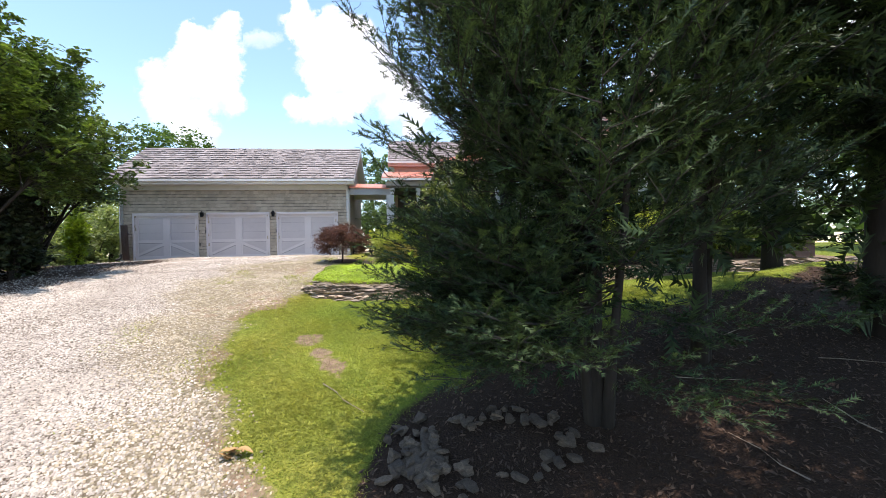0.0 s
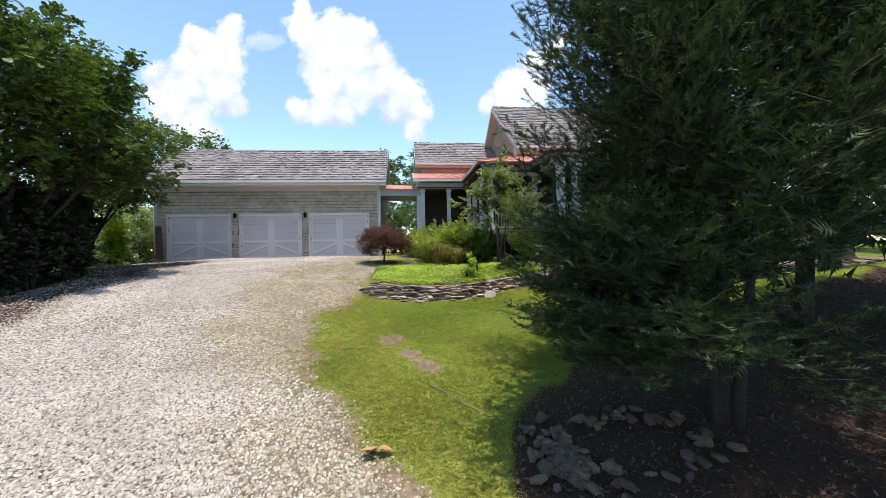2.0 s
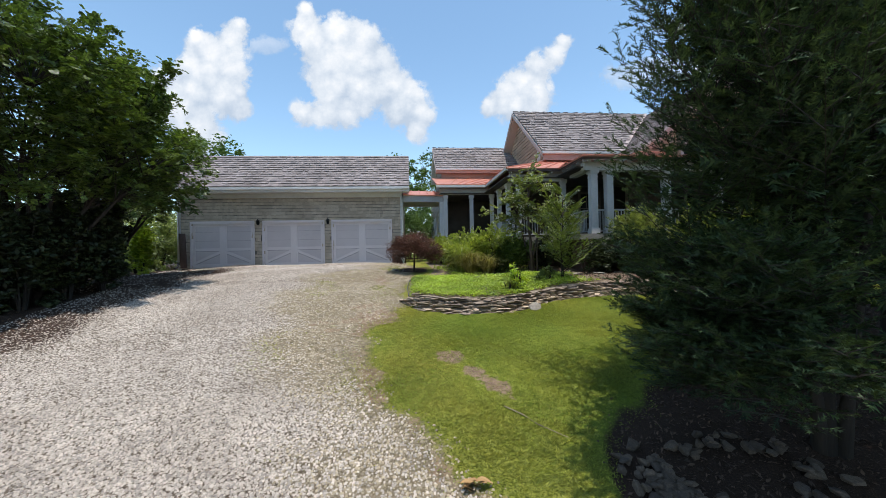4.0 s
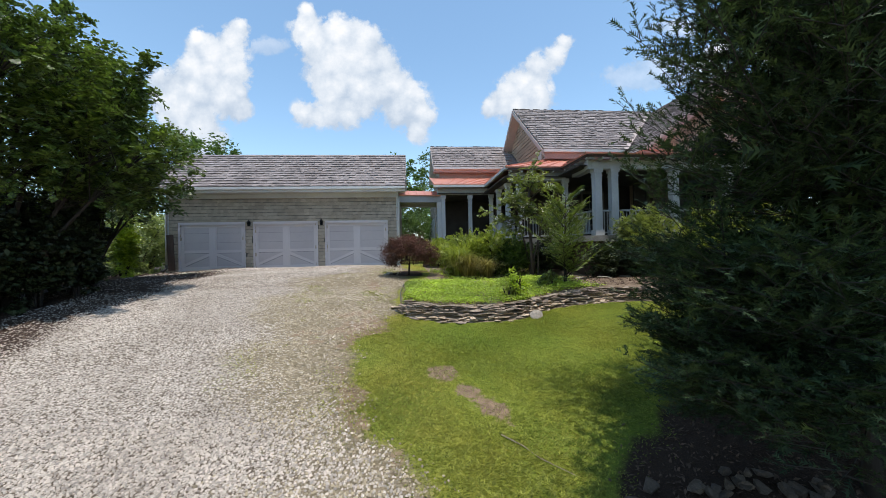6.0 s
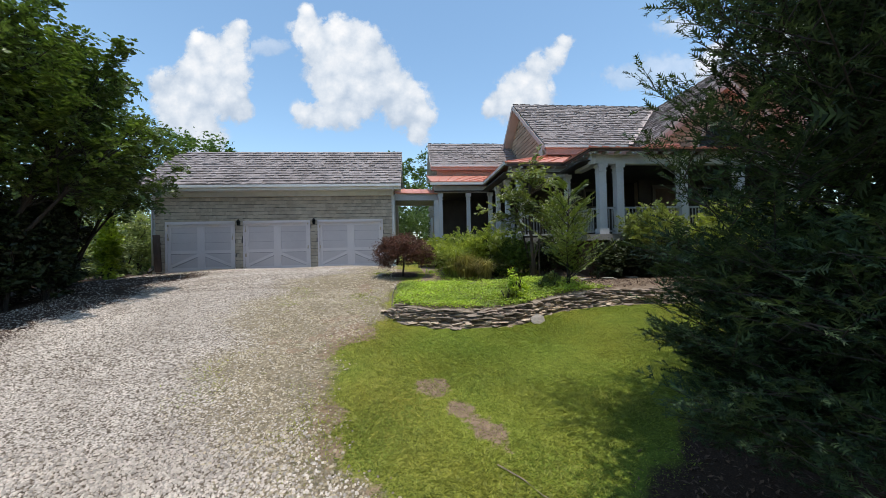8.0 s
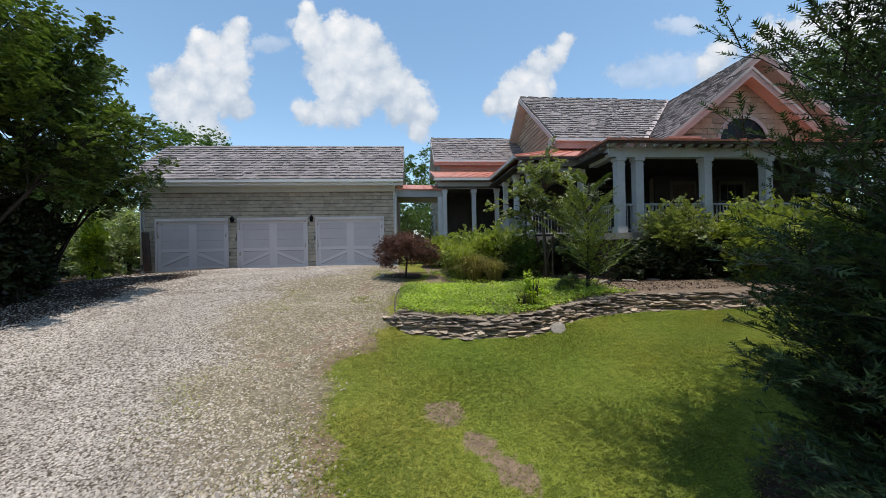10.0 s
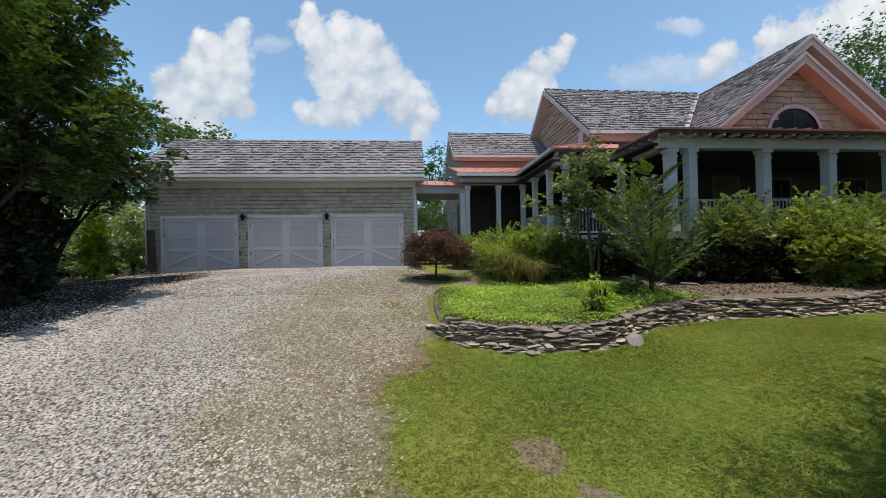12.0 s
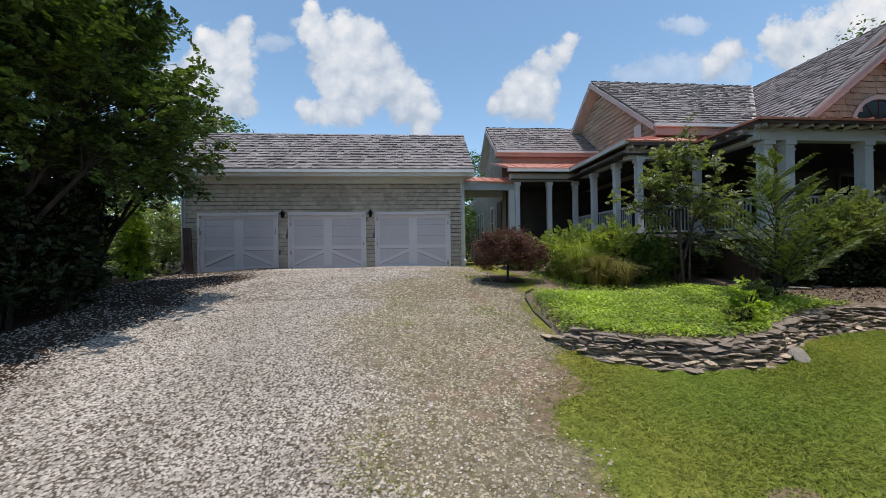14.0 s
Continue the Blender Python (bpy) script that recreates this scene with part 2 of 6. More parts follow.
def quick_mesh(name, verts, faces, material):
    """A mesh from arrays: verts (n, 3), faces (m, k) all of one size."""
    verts, faces = np.asarray(verts, np.float32), np.asarray(faces, np.int32)
    me = bpy.data.meshes.new(name)
    m, k = faces.shape
    me.vertices.add(len(verts))
    me.vertices.foreach_set("co", verts.ravel())
    me.loops.add(m * k)
    me.loops.foreach_set("vertex_index", faces.ravel())
    me.polygons.add(m)
    me.polygons.foreach_set("loop_start", np.arange(m, dtype=np.int32) * k)
    me.materials.append(material)
    me.update(calc_edges=True)
    return me


def thing(name, label, category, at=(0, 0, 0), group="", kind=""):
    ob = new(name)
    ob.location = at
    ob.empty_display_size = 0.1
    return tagged(ob, label, category, group, kind)


def under(ob, parent):
    """Hang a part under its thing, keeping world coordinates."""
    if parent is not None:
        ob.parent = parent
        ob.matrix_parent_inverse = Matrix.Translation(-parent.location)
    return ob


def part(name, bm, material, parent=None, label="", bevel=0.0, smooth_shade=False):
    if bevel:
        bmesh.ops.bevel(bm, geom=[e for e in bm.edges if e.calc_face_angle(0) > 0.5], offset=bevel, segments=1, affect="EDGES")
    me = bpy.data.meshes.new(name)
    bm.to_mesh(me)
    bm.free()
    me.materials.append(material)
    if smooth_shade:
        me.shade_smooth()
    return tagged(under(new(name, me), parent), label)


def raw(name, me, parent=None, label="", kind="", category=""):
    return tagged(under(new(name, me), parent), label, category, "", kind)


def box(bm, x0, y0, z0, x1, y1, z1, m=None):
    vs = [bm.verts.new(m @ Vector(p) if m else p) for p in ((x0, y0, z0), (x1, y0, z0), (x1, y1, z0), (x0, y1, z0), (x0, y0, z1), (x1, y0, z1), (x1, y1, z1), (x0, y1, z1))]
    for f in ((0, 3, 2, 1), (4, 5, 6, 7), (0, 1, 5, 4), (1, 2, 6, 5), (2, 3, 7, 6), (3, 0, 4, 7)):
        bm.faces.new([vs[i] for i in f])
    return bm


def boxes(*specs):
    bm = bmesh.new()
    for sp in specs:
        box(bm, *sp)
    return bm


def prism(points, way):
    """A solid: the flat outline pushed along a vector."""
    bm = bmesh.new()
    a = [bm.verts.new(p) for p in points]
    b = [bm.verts.new(Vector(p) + Vector(way)) for p in points]
    bm.faces.new(a)
    bm.faces.new(b[::-1])
    n = len(a)
    for i in range(n):
        bm.faces.new((a[i], b[i], b[(i + 1) % n], a[(i + 1) % n]))
    bmesh.ops.recalc_face_normals(bm, faces=bm.faces)
    return bm


def slab(points, thick):
    """A flat polygon given a thickness downwards along its normal."""
    p = [Vector(q) for q in points]
    n = (p[1] - p[0]).cross(p[2] - p[0]).normalized()
    if n.z < 0:
        n = -n
    return prism(p, -n * thick)


def tube(bm, path, radii, sides=7):
    """A tapered tube along a path."""
    rings = []
    for i, p in enumerate(path):
        p = Vector(p)
        d = (Vector(path[min(i + 1, len(path) - 1)]) - Vector(path[max(i - 1, 0)])).normalized()
        u = d.orthogonal().normalized()
        v = d.cross(u)
        rings.append([bm.verts.new(p + (u * math.cos(a) + v * math.sin(a)) * radii[i]) for a in [2 * math.pi * k / sides for k in range(sides)]])
    for i in range(len(rings) - 1):
        # keep the rings in step, whatever the frame's spin
        a, b = rings[i], rings[i + 1]
        k = min(range(sides), key=lambda s: (a[0].co - b[s].co).length)
        b = b[k:] + b[:k]
        rings[i + 1] = b
        for s in range(sides):
            bm.faces.new((a[s], a[(s + 1) % sides], b[(s + 1) % sides], b[s]))
    bm.faces.new(rings[-1])
    bm.faces.new(rings[0][::-1])
    return bm


def shingles(name, origin, u, v, width, height, step, material, parent, keep=None, thick=0.016, wide=(0.1, 0.2), seed=1, label="", lap=1.3, ragged=0.012, butt=None):
    """Overlapping courses of wedge-shaped pieces over a plane; keep(a, b) tells where, in metres along u and v."""
    rng = np.random.default_rng(seed)
    O, u, v = np.array(origin, float), np.array(u, float), np.array(v, float)
    u, v = u / np.linalg.norm(u), v / np.linalg.norm(v)
    n = np.cross(u, v)
    vs, fs = [], []
    rows = int(math.ceil(height / step))
    for r in range(rows):
        a = -rng.uniform(0, wide[1])
        while a < width:
            w = rng.uniform(*wide)
            a0, a1 = max(a, 0), min(a + w - rng.uniform(0.002, 0.006), width)
            a += w
            if a1 - a0 < 0.02:
                continue
            b0 = r * step + rng.uniform(-ragged, ragged)
            b1 = min(b0 + step * lap, height)
            if b1 - b0 < 0.02 or (keep and not keep((a0 + a1) / 2, (b0 + min(b0 + step, height)) / 2)):
                continue
            t0, t1 = thick * rng.uniform(0.7, 1.7), thick * 0.15
            k = len(vs)
            sk = rng.uniform(-0.006, 0.006)
            for (p, q, h) in ((a0, b0, 0), (a1, b0 + sk, 0), (a0, b0, t0), (a1, b0 + sk, t0), (a0, b1, t1), (a1, b1, t1)):
                vs.append(O + u * p + v * q + n * (h + 0.004))
            fs += [(k + 2, k + 3, k + 5, k + 4), (k, k + 1, k + 3, k + 2), (k, k + 2, k + 4, k + 4), (k + 1, k + 5, k + 3, k + 3)]
    faces = [f if len(set(f)) == 4 else tuple(dict.fromkeys(f)) for f in fs]
    me = mesh_from(name, vs, faces, material)
    # lower edges get the dark material that draws the courses' shadow lines
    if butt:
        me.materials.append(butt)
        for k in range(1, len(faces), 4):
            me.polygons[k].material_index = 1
    return raw(name, me, parent, label, "stuff")


def leaf_cloud(name, centres, size, material, seed=1, aspect=2.0, droop=0.15, up=0.9, jitter=0.35):
    """Many small bent leaves, one at each centre."""
    rng = np.random.default_rng(seed)
    c = np.asarray(centres, float)
    n = len(c)
    d = rng.normal(size=(n, 3))
    d[:, 2] = d[:, 2] * 0.5 - droop
    d /= np.linalg.norm(d, axis=1)[:, None]
    up_v = rng.normal(size=(n, 3)) * 0.7 + np.array([0, 0, up])
    s = np.cross(d, up_v)
    s /= np.linalg.norm(s, axis=1)[:, None] + 1e-9
    nn = np.cross(s, d)
    L = (size * (1 + jitter * rng.uniform(-1, 1, n)))[:, None]
    W = L / aspect
    v = np.stack([c - d * L / 2, c + s * W / 2 + nn * L * 0.06, c + d * L / 2, c - s * W / 2 + nn * L * 0.06], 1).reshape(-1, 3)
    f = np.arange(4 * n).reshape(n, 4)
    f = np.concatenate([f[:, [0, 1, 2]], f[:, [0, 2, 3]]], 0)
    return quick_mesh(name, v, f, material)


def clumps(n_clumps, per, pick, spread, seed=1, flat=0.7):
    """Leaf centres in clumps round points that pick(rng) gives."""
    rng = np.random.default_rng(seed)
    out = []
    for _ in range(n_clumps):
        p = np.array(pick(rng))
        r = spread * rng.uniform(0.5, 1.3)
        k = int(per * rng.uniform(0.6, 1.4))
        o = rng.normal(size=(k, 3)) * r * 0.55
        o[:, 2] *= flat
        out.append(p + o)
    return np.concatenate(out)

# ---- ground sheet ----
def axis(lo, hi, fine_lo, fine_hi, fine, coarse):
    a = list(np.arange(fine_lo, fine_hi + 1e-6, fine))
    x, s = fine_lo, fine
    while x > lo:
        s = min(s * 1.25, coarse)
        x -= s
        a.insert(0, x)
    x, s = fine_hi, fine
    while x < hi:
        s = min(s * 1.25, coarse)
        x += s
        a.append(x)
    return np.array(a)


def masks(x, y):
    """Which cover lies where: lawn, bare dirt, mulch (the maple's painted shade included), bed soil."""
    w = 0.16 * np.sin(2.3 * y + 0.6) + 0.1 * np.sin(5.1 * y + x) + 0.06 * np.sin(9.7 * y - 2 * x)
    lawn = smooth(x - np.interp(y, EY, EX) + w * 0.8, -0.45, 0.5)
    far = smooth(-x, 14, 17)
    mulch_line = np.interp(x, [-0.6, 0.0, 0.5, 1.2, 2.5, 4, 6, 9, 14], [2.2, 3.7, 4.5, 5.1, 5.6, 5.9, 6.2, 6.6, 7.0])
    mulch = smooth(mulch_line - y + 0.25 + 0.12 * np.sin(4 * x) + 0.08 * np.sin(9 * x), -0.5, 0.4) * smooth(x - np.interp(y, EY, EX), 0.1, 0.7)
    left = smooth(-x + 0.25 * np.sin(1.7 * y), 8.4, 9.6) * smooth(y, 7, 9)
    # dark patch by the maple, its shadow painted with the mulch colour
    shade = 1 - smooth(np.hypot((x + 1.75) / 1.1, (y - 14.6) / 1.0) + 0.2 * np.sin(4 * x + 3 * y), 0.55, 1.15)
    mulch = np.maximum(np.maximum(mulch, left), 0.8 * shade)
    bed = smooth(in_bed(x, y), -0.16, 0.0) * smooth(x - np.interp(y, BEDY, BEDX), 0.0, 0.1) * (1 - smooth(y, 18.2, 18.6))
    dirt = np.zeros_like(x)
    for cx, cy, rx, ry, rot in ((-1.28, 6.95, 0.32, 0.24, 0.3), (-0.72, 5.9, 0.19, 0.42, 0.6), (-1.0, 6.4, 0.17, 0.2, 0.4), (-2.72, 8.95, 0.45, 0.62, 0.25), (-3.3, 8.8, 0.5, 0.22, 0.2), (-4.0, 8.75, 0.34, 0.13, 0.2), (-3.05, 9.75, 0.4, 0.25, 0.5), (-3.6, 8.3, 0.25, 0.12, 0.1), (-2.7, 12.6, 0.2, 0.9, 0.1)):
        dx, dy = (x - cx) * math.cos(rot) + (y - cy) * math.sin(rot), -(x - cx) * math.sin(rot) + (y - cy) * math.cos(rot)
        rr = np.sqrt((dx / rx) ** 2 + (dy / ry) ** 2) + 0.22 * np.sin(7 * x + 3 * y) + 0.15 * np.sin(13 * y - 5 * x)
        dirt = np.maximum(dirt, (0.62 if cx > -2.8 else 0.5) * (1 - smooth(rr, 0.5, 1.35)))
    strip = smooth(lawn, 0.02, 0.2) * (1 - smooth(lawn, 0.45, 0.9)) * (0.5 + 0.28 * np.sin(3.1 * y + 2 * x) + 0.2 * np.sin(7.7 * y - 3 * x))
    dirt = np.maximum(dirt, np.clip(0.75 * strip, 0, 1) * (y < 9.2))
    return lawn * (1 - far) + far, dirt, mulch, bed


def ground_material():
    m, nt, b = nodes_of("ground_cover")
    co = nt.nodes.new("ShaderNodeTexCoord").outputs["Object"]

    def attr(name):
        a = nt.nodes.new("ShaderNodeAttribute")
        a.attribute_name = name
        return a.outputs["Fac"]

    n1, n2, n3 = noise_tex(nt, 0.55, 5, 0.6, co), noise_tex(nt, 9, 5, 0.7, co), noise_tex(nt, 70, 3, 0.7, co)
    vor = nt.nodes.new("ShaderNodeTexVoronoi")
    vor.inputs["Scale"].default_value = 31
    nt.links.new(co, vor.inputs["Vector"])
    stone = ramp(nt, vor.outputs["Color"], [(0.1, (0.22, 0.183, 0.145)), (0.5, (0.40, 0.345, 0.285)), (0.9, (0.58, 0.515, 0.44))])
    # gaps between stones painted dark, for soil and the shade down in them
    gaps = ramp(nt, vor.outputs["Distance"], [(0.2, (1.0, 0.98, 0.96)), (0.6, (0.27, 0.24, 0.21))])
    gravel = mix(nt, 1.0, stone.outputs[0], gaps.outputs[0], "MULTIPLY")
    tan = ramp(nt, n2.outputs[0], [(0.3, (0.11, 0.088, 0.048)), (0.5, (0.2, 0.16, 0.098)), (0.7, (0.32, 0.26, 0.18))])
    tan_grain = ramp(nt, n3.outputs[0], [(0.3, (0.6, 0.58, 0.55)), (0.7, (1.3, 1.28, 1.25))])
    tread = nt.nodes.new("ShaderNodeMath")
    tread.operation = "MULTIPLY_ADD"
    nt.links.new(n2.outputs[0], tread.inputs[0])
    tread.inputs[1].default_value = 0.6
    nt.links.new(attr("worn"), tread.inputs[2])
    wf = ramp(nt, tread.outputs[0], [(0.4, (0, 0, 0)), (1.0, (0.9, 0.9, 0.9))])
    gravel = mix(nt, wf.outputs[0], gravel, mix(nt, 1.0, tan.outputs[0], tan_grain.outputs[0], "MULTIPLY"))
    grass = ramp(nt, n2.outputs[0], [(0.25, (0.092, 0.094, 0.017)), (0.5, (0.195, 0.192, 0.035)), (0.75, (0.31, 0.283, 0.07))])
    blade = ramp(nt, n3.outputs[0], [(0.3, (0.5, 0.52, 0.5)), (0.5, (1.0, 1.0, 1.0)), (0.7, (1.5, 1.45, 1.4))])
    gvar = ramp(nt, n1.outputs[0], [(0.32, (0.68, 0.84, 0.6)), (0.5, (0.95, 0.98, 0.8)), (0.68, (1.22, 1.1, 0.92))])
    grass = mix(nt, 1.0, mix(nt, 1.0, grass.outputs[0], blade.outputs[0], "MULTIPLY"), gvar.outputs[0], "MULTIPLY")
    grass = mix(nt, ramp(nt, attr("lush"), [(0.0, (0, 0, 0)), (1.0, (0.85, 0.85, 0.85))]).outputs[0], grass, mix(nt, 1.0, grass, (0.7, 0.9, 0.66), "MULTIPLY"))
    dirt = ramp(nt, n2.outputs[0], [(0.3, (0.13, 0.086, 0.056)), (0.7, (0.31, 0.215, 0.14))])
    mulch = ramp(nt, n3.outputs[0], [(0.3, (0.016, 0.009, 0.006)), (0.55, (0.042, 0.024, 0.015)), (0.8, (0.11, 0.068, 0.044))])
    bed = ramp(nt, n2.outputs[0], [(0.3, (0.13, 0.09, 0.06)), (0.7, (0.28, 0.21, 0.15))])

    def edge(a, amount=0.5):
        k = nt.nodes.new("ShaderNodeMath")
        k.operation = "MULTIPLY_ADD"
        nt.links.new(n2.outputs[0], k.inputs[0])
        k.inputs[1].default_value = amount
        nt.links.new(a, k.inputs[2])
        return ramp(nt, k.outputs[0], [(0.45 + amount * 0.3, (0, 0, 0)), (0.6 + amount * 0.5, (1, 1, 1))]).outputs[0]

    col = mix(nt, edge(attr("lawn"), 0.8), gravel, grass)
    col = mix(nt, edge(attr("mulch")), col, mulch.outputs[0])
    col = mix(nt, edge(attr("bed"), 0.2), col, bed.outputs[0])
    col = mix(nt, edge(attr("dirt"), 1.1), col, dirt.outputs[0])
    nt.links.new(col, b.inputs["Base Color"])
    b.inputs["Roughness"].default_value = 0.92
    b.inputs["Specular IOR Level"].default_value = 0.2
    bump(nt, b, mix(nt, 0.5, vor.outputs["Distance"], n3.outputs[0]), 0.7, 0.03)
    return m


M_GROUND = ground_material()
gx, gy = axis(-900, 900, -14, 12, 0.13, 60), axis(-200, 1400, 1.0, 19.5, 0.13, 60)
X, Y = np.meshgrid(gx, gy)
Z = ground_z(X, Y)
nx, ny = len(gx), len(gy)
idx = np.arange(nx * ny).reshape(ny, nx)
me = quick_mesh("ground", np.stack([X, Y, Z], -1).reshape(-1, 3), np.stack([idx[:-1, :-1], idx[:-1, 1:], idx[1:, 1:], idx[1:, :-1]], -1).reshape(-1, 4), M_GROUND)
me.shade_smooth()
lawn, dirt, mulch, bed = masks(X, Y)
worn = worn_side(X, Y)
lush = smooth(X - np.interp(Y, EY, EX) + 0.3 * np.sin(1.6 * Y), 0.5, 1.6)
for key, arr in (("lush", lush), ("lawn", lawn), ("dirt", dirt), ("mulch", mulch), ("bed", bed), ("worn", worn)):
    a = me.attributes.new(key, "FLOAT", "POINT")
    a.data.foreach_set("value", arr.astype(np.float32).ravel())
raw("ground", me, None, "gravel drive, lawn and mulch on a gentle rise", "structure", "ground")


# ---- garage ----
GX0, GX1, GY, GTOP = -12.63, -1.85, 19.0, 3.55
TURN_G = Matrix.Translation((-1.85, 19, 0)) @ pose(0, 0, 0, 0, 0, -2.8) @ Matrix.Translation((1.85, -19, 0))
TURN_H = Matrix.Translation((4.9, 18.5, 0)) @ pose(0, 0, 0, 0, 0, -2.0) @ Matrix.Translation((-4.9, -18.5, 0))


def turned(ob, m):
    """The buildings stand a little askew to the drive."""
    ob.matrix_basis = m @ ob.matrix_basis
    return ob


GRY, GRZ, GEY, GEZ = 21.45, 6.0, 18.48, 3.76
garage = thing("garage", "three-bay garage with weathered shingle walls and shake roof", "garage", (-7.1, 19, 0))
DOORS = [(-12.1, -9.1), (-8.73, -5.74), (-5.40, -2.40)]
DH = 2.12
bm = bmesh.new()
xs = [GX0] + [v for d in DOORS for v in d] + [GX1]
for i in range(0, 8, 2):
    box(bm, xs[i], GY, -0.3, xs[i + 1], GY + 0.16, DH)
box(bm, GX0, GY, DH, GX1, GY + 0.16, GTOP)
# dark backing shows through the course gaps in place of shadow lines
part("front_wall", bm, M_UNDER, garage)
gslope = (GRZ - GEZ) / (GRY - GEY)
for nm, x in (("side_wall", GX0), ("side_wall", GX1 - 0.16)):
    part(nm, prism([(x, GY + 0.16, -0.3), (x, 2 * GRY - GY - 0.16, -0.3), (x, 2 * GRY - GY - 0.16, GTOP), (x, GRY, GRZ - 0.25), (x, GY + 0.16, GTOP)], (0.16, 0, 0)), M_WALL, garage)
part("back_wall", boxes((GX0, 2 * GRY - GY - 0.16, -0.3, GX1, 2 * GRY - GY, GTOP)), M_WALL, garage)
part("floor_slab", boxes((GX0 + 0.16, GY + 0.16, -0.25, GX1 - 0.16, 2 * GRY - GY - 0.16, -0.02)), M_DECK, garage)


def door_gap(a, b):
    x = GX0 + a
    return not any(p + 0.03 < x < q - 0.03 and b < DH + 0.03 for p, q in DOORS)


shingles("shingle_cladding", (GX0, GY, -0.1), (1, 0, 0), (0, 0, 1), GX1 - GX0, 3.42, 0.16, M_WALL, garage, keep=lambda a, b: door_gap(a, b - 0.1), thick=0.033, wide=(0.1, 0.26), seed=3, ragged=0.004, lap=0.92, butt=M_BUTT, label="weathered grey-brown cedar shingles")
RX0, RX1 = GX0 - 0.38, -1.5
for nm, sgn in (("roof_deck", 1), ("roof_deck", -1)):
    ey = GRY + sgn * (GEY - GRY)
    part(nm, slab([(RX0, ey, GEZ - 0.03), (RX1, ey, GEZ - 0.03), (RX1, GRY, GRZ - 0.03), (RX0, GRY, GRZ - 0.03)], 0.1), M_TRIM, garage)
slen = math.hypot(GRY - GEY, GRZ - GEZ)
shingles("shake_covering", (RX0, GEY - 0.05, GEZ - 0.01), (1, 0, 0), (0, GRY - GEY, GRZ - GEZ), RX1 - RX0, slen + 0.04, 0.27, M_SHAKE, garage, thick=0.045, wide=(0.08, 0.28), seed=5, label="grey weathered wood shakes")
shingles("shake_covering", (RX1, 2 * GRY - GEY, GEZ), (-1, 0, 0), (0, GEY - GRY, GRZ - GEZ), RX1 - RX0, slen, 0.27, M_SHAKE, garage, thick=0.03, wide=(0.1, 0.3), seed=6)
k, rng = RX0, random.Random(4)
while k < RX1 - 0.1:
    w = min(rng.uniform(0.25, 0.4), RX1 - k)
    z, bm = GRZ + rng.uniform(-0.005, 0.012), bmesh.new()
    for sg in (1, -1):
        v = [bm.verts.new(q) for q in ((k, GRY, z + 0.045), (k + w, GRY, z + 0.03), (k + w, GRY + sg * 0.14, z - 0.075), (k, GRY + sg * 0.14, z - 0.07))]
        bm.faces.new(v if sg < 0 else v[::-1])
    part("ridge_shake", bm, M_SHAKE, garage)
    k += w - 0.03
part("gutter", boxes((RX0, GEY - 0.13, GEZ - 0.14, RX1, GEY - 0.02, GEZ - 0.03)), M_WHITE, garage, "white eaves gutter", 0.02)
part("fascia", boxes((RX0, GEY - 0.018, GEZ - 0.26, RX1, GEY + 0.03, GEZ - 0.075)), M_WHITE, garage)
part("soffit", boxes((RX0, GEY + 0.03, GEZ - 0.24, RX1, GY + 0.1, GEZ - 0.21)), M_WHITE, garage)
part("frieze_board", boxes((GX0, GY - 0.055, 3.3, GX1, GY - 0.002, GEZ - 0.24)), M_TRIM, garage, "", 0.006)
for x in (RX0, RX1 - 0.05):
    part("rake_board", prism([(x, GEY - 0.02, GEZ - 0.26), (x, GRY, GRZ - 0.3), (x, GRY, GRZ - 0.06), (x, GEY - 0.02, GEZ - 0.06)], (0.05, 0, 0)), M_WHITE, garage)
part("corner_board", boxes((GX1 - 0.12, GY - 0.045, -0.15, GX1 + 0.045, GY + 0.12, 3.3)), M_TRIM, garage, "", 0.01)
part("corner_board", boxes((GX0 - 0.04, GY - 0.045, -0.15, GX0 + 0.1, GY + 0.12, 3.3)), M_TRIM, garage, "", 0.01)


def downspout(x, y, top, foot, thing_of):
    bm = bmesh.new()
    tube(bm, [(x, GEY - 0.05, GEZ - 0.12), (x, GEY - 0.02, GEZ - 0.28), (x, y, GEZ - 0.5), (x, y, foot)], [0.04] * 4, 8)
    part("downspout", bm, M_WHITE, thing_of, "white downspout", 0, True)


downspout(GX0 + 0.02, GY - 0.1, 3.6, 0.12, garage)
downspout(GX1 - 0.02, GY - 0.1, 3.6, 0.3, garage)
bm = tube(bmesh.new(), [(GX0 + 0.02, GY - 0.1, 0.22), (GX0 + 0.02, GY - 0.11, 0.05), (GX0 + 0.0, GY - 0.35, -0.06)], [0.055, 0.055, 0.06], 8)
part("drain_pipe", bm, M_EDGING, garage, "black corrugated drain pipe", 0, True)
bm = tube(bmesh.new(), [(GX1 - 0.02, GY - 0.1, 0.34), (GX1 - 0.02, GY - 0.14, 0.24), (GX1 + 0.02, GY - 0.3, 0.16)], [0.05, 0.05, 0.055], 8)
part("downspout_shoe", bm, M_WHITE, garage, "", 0, True)


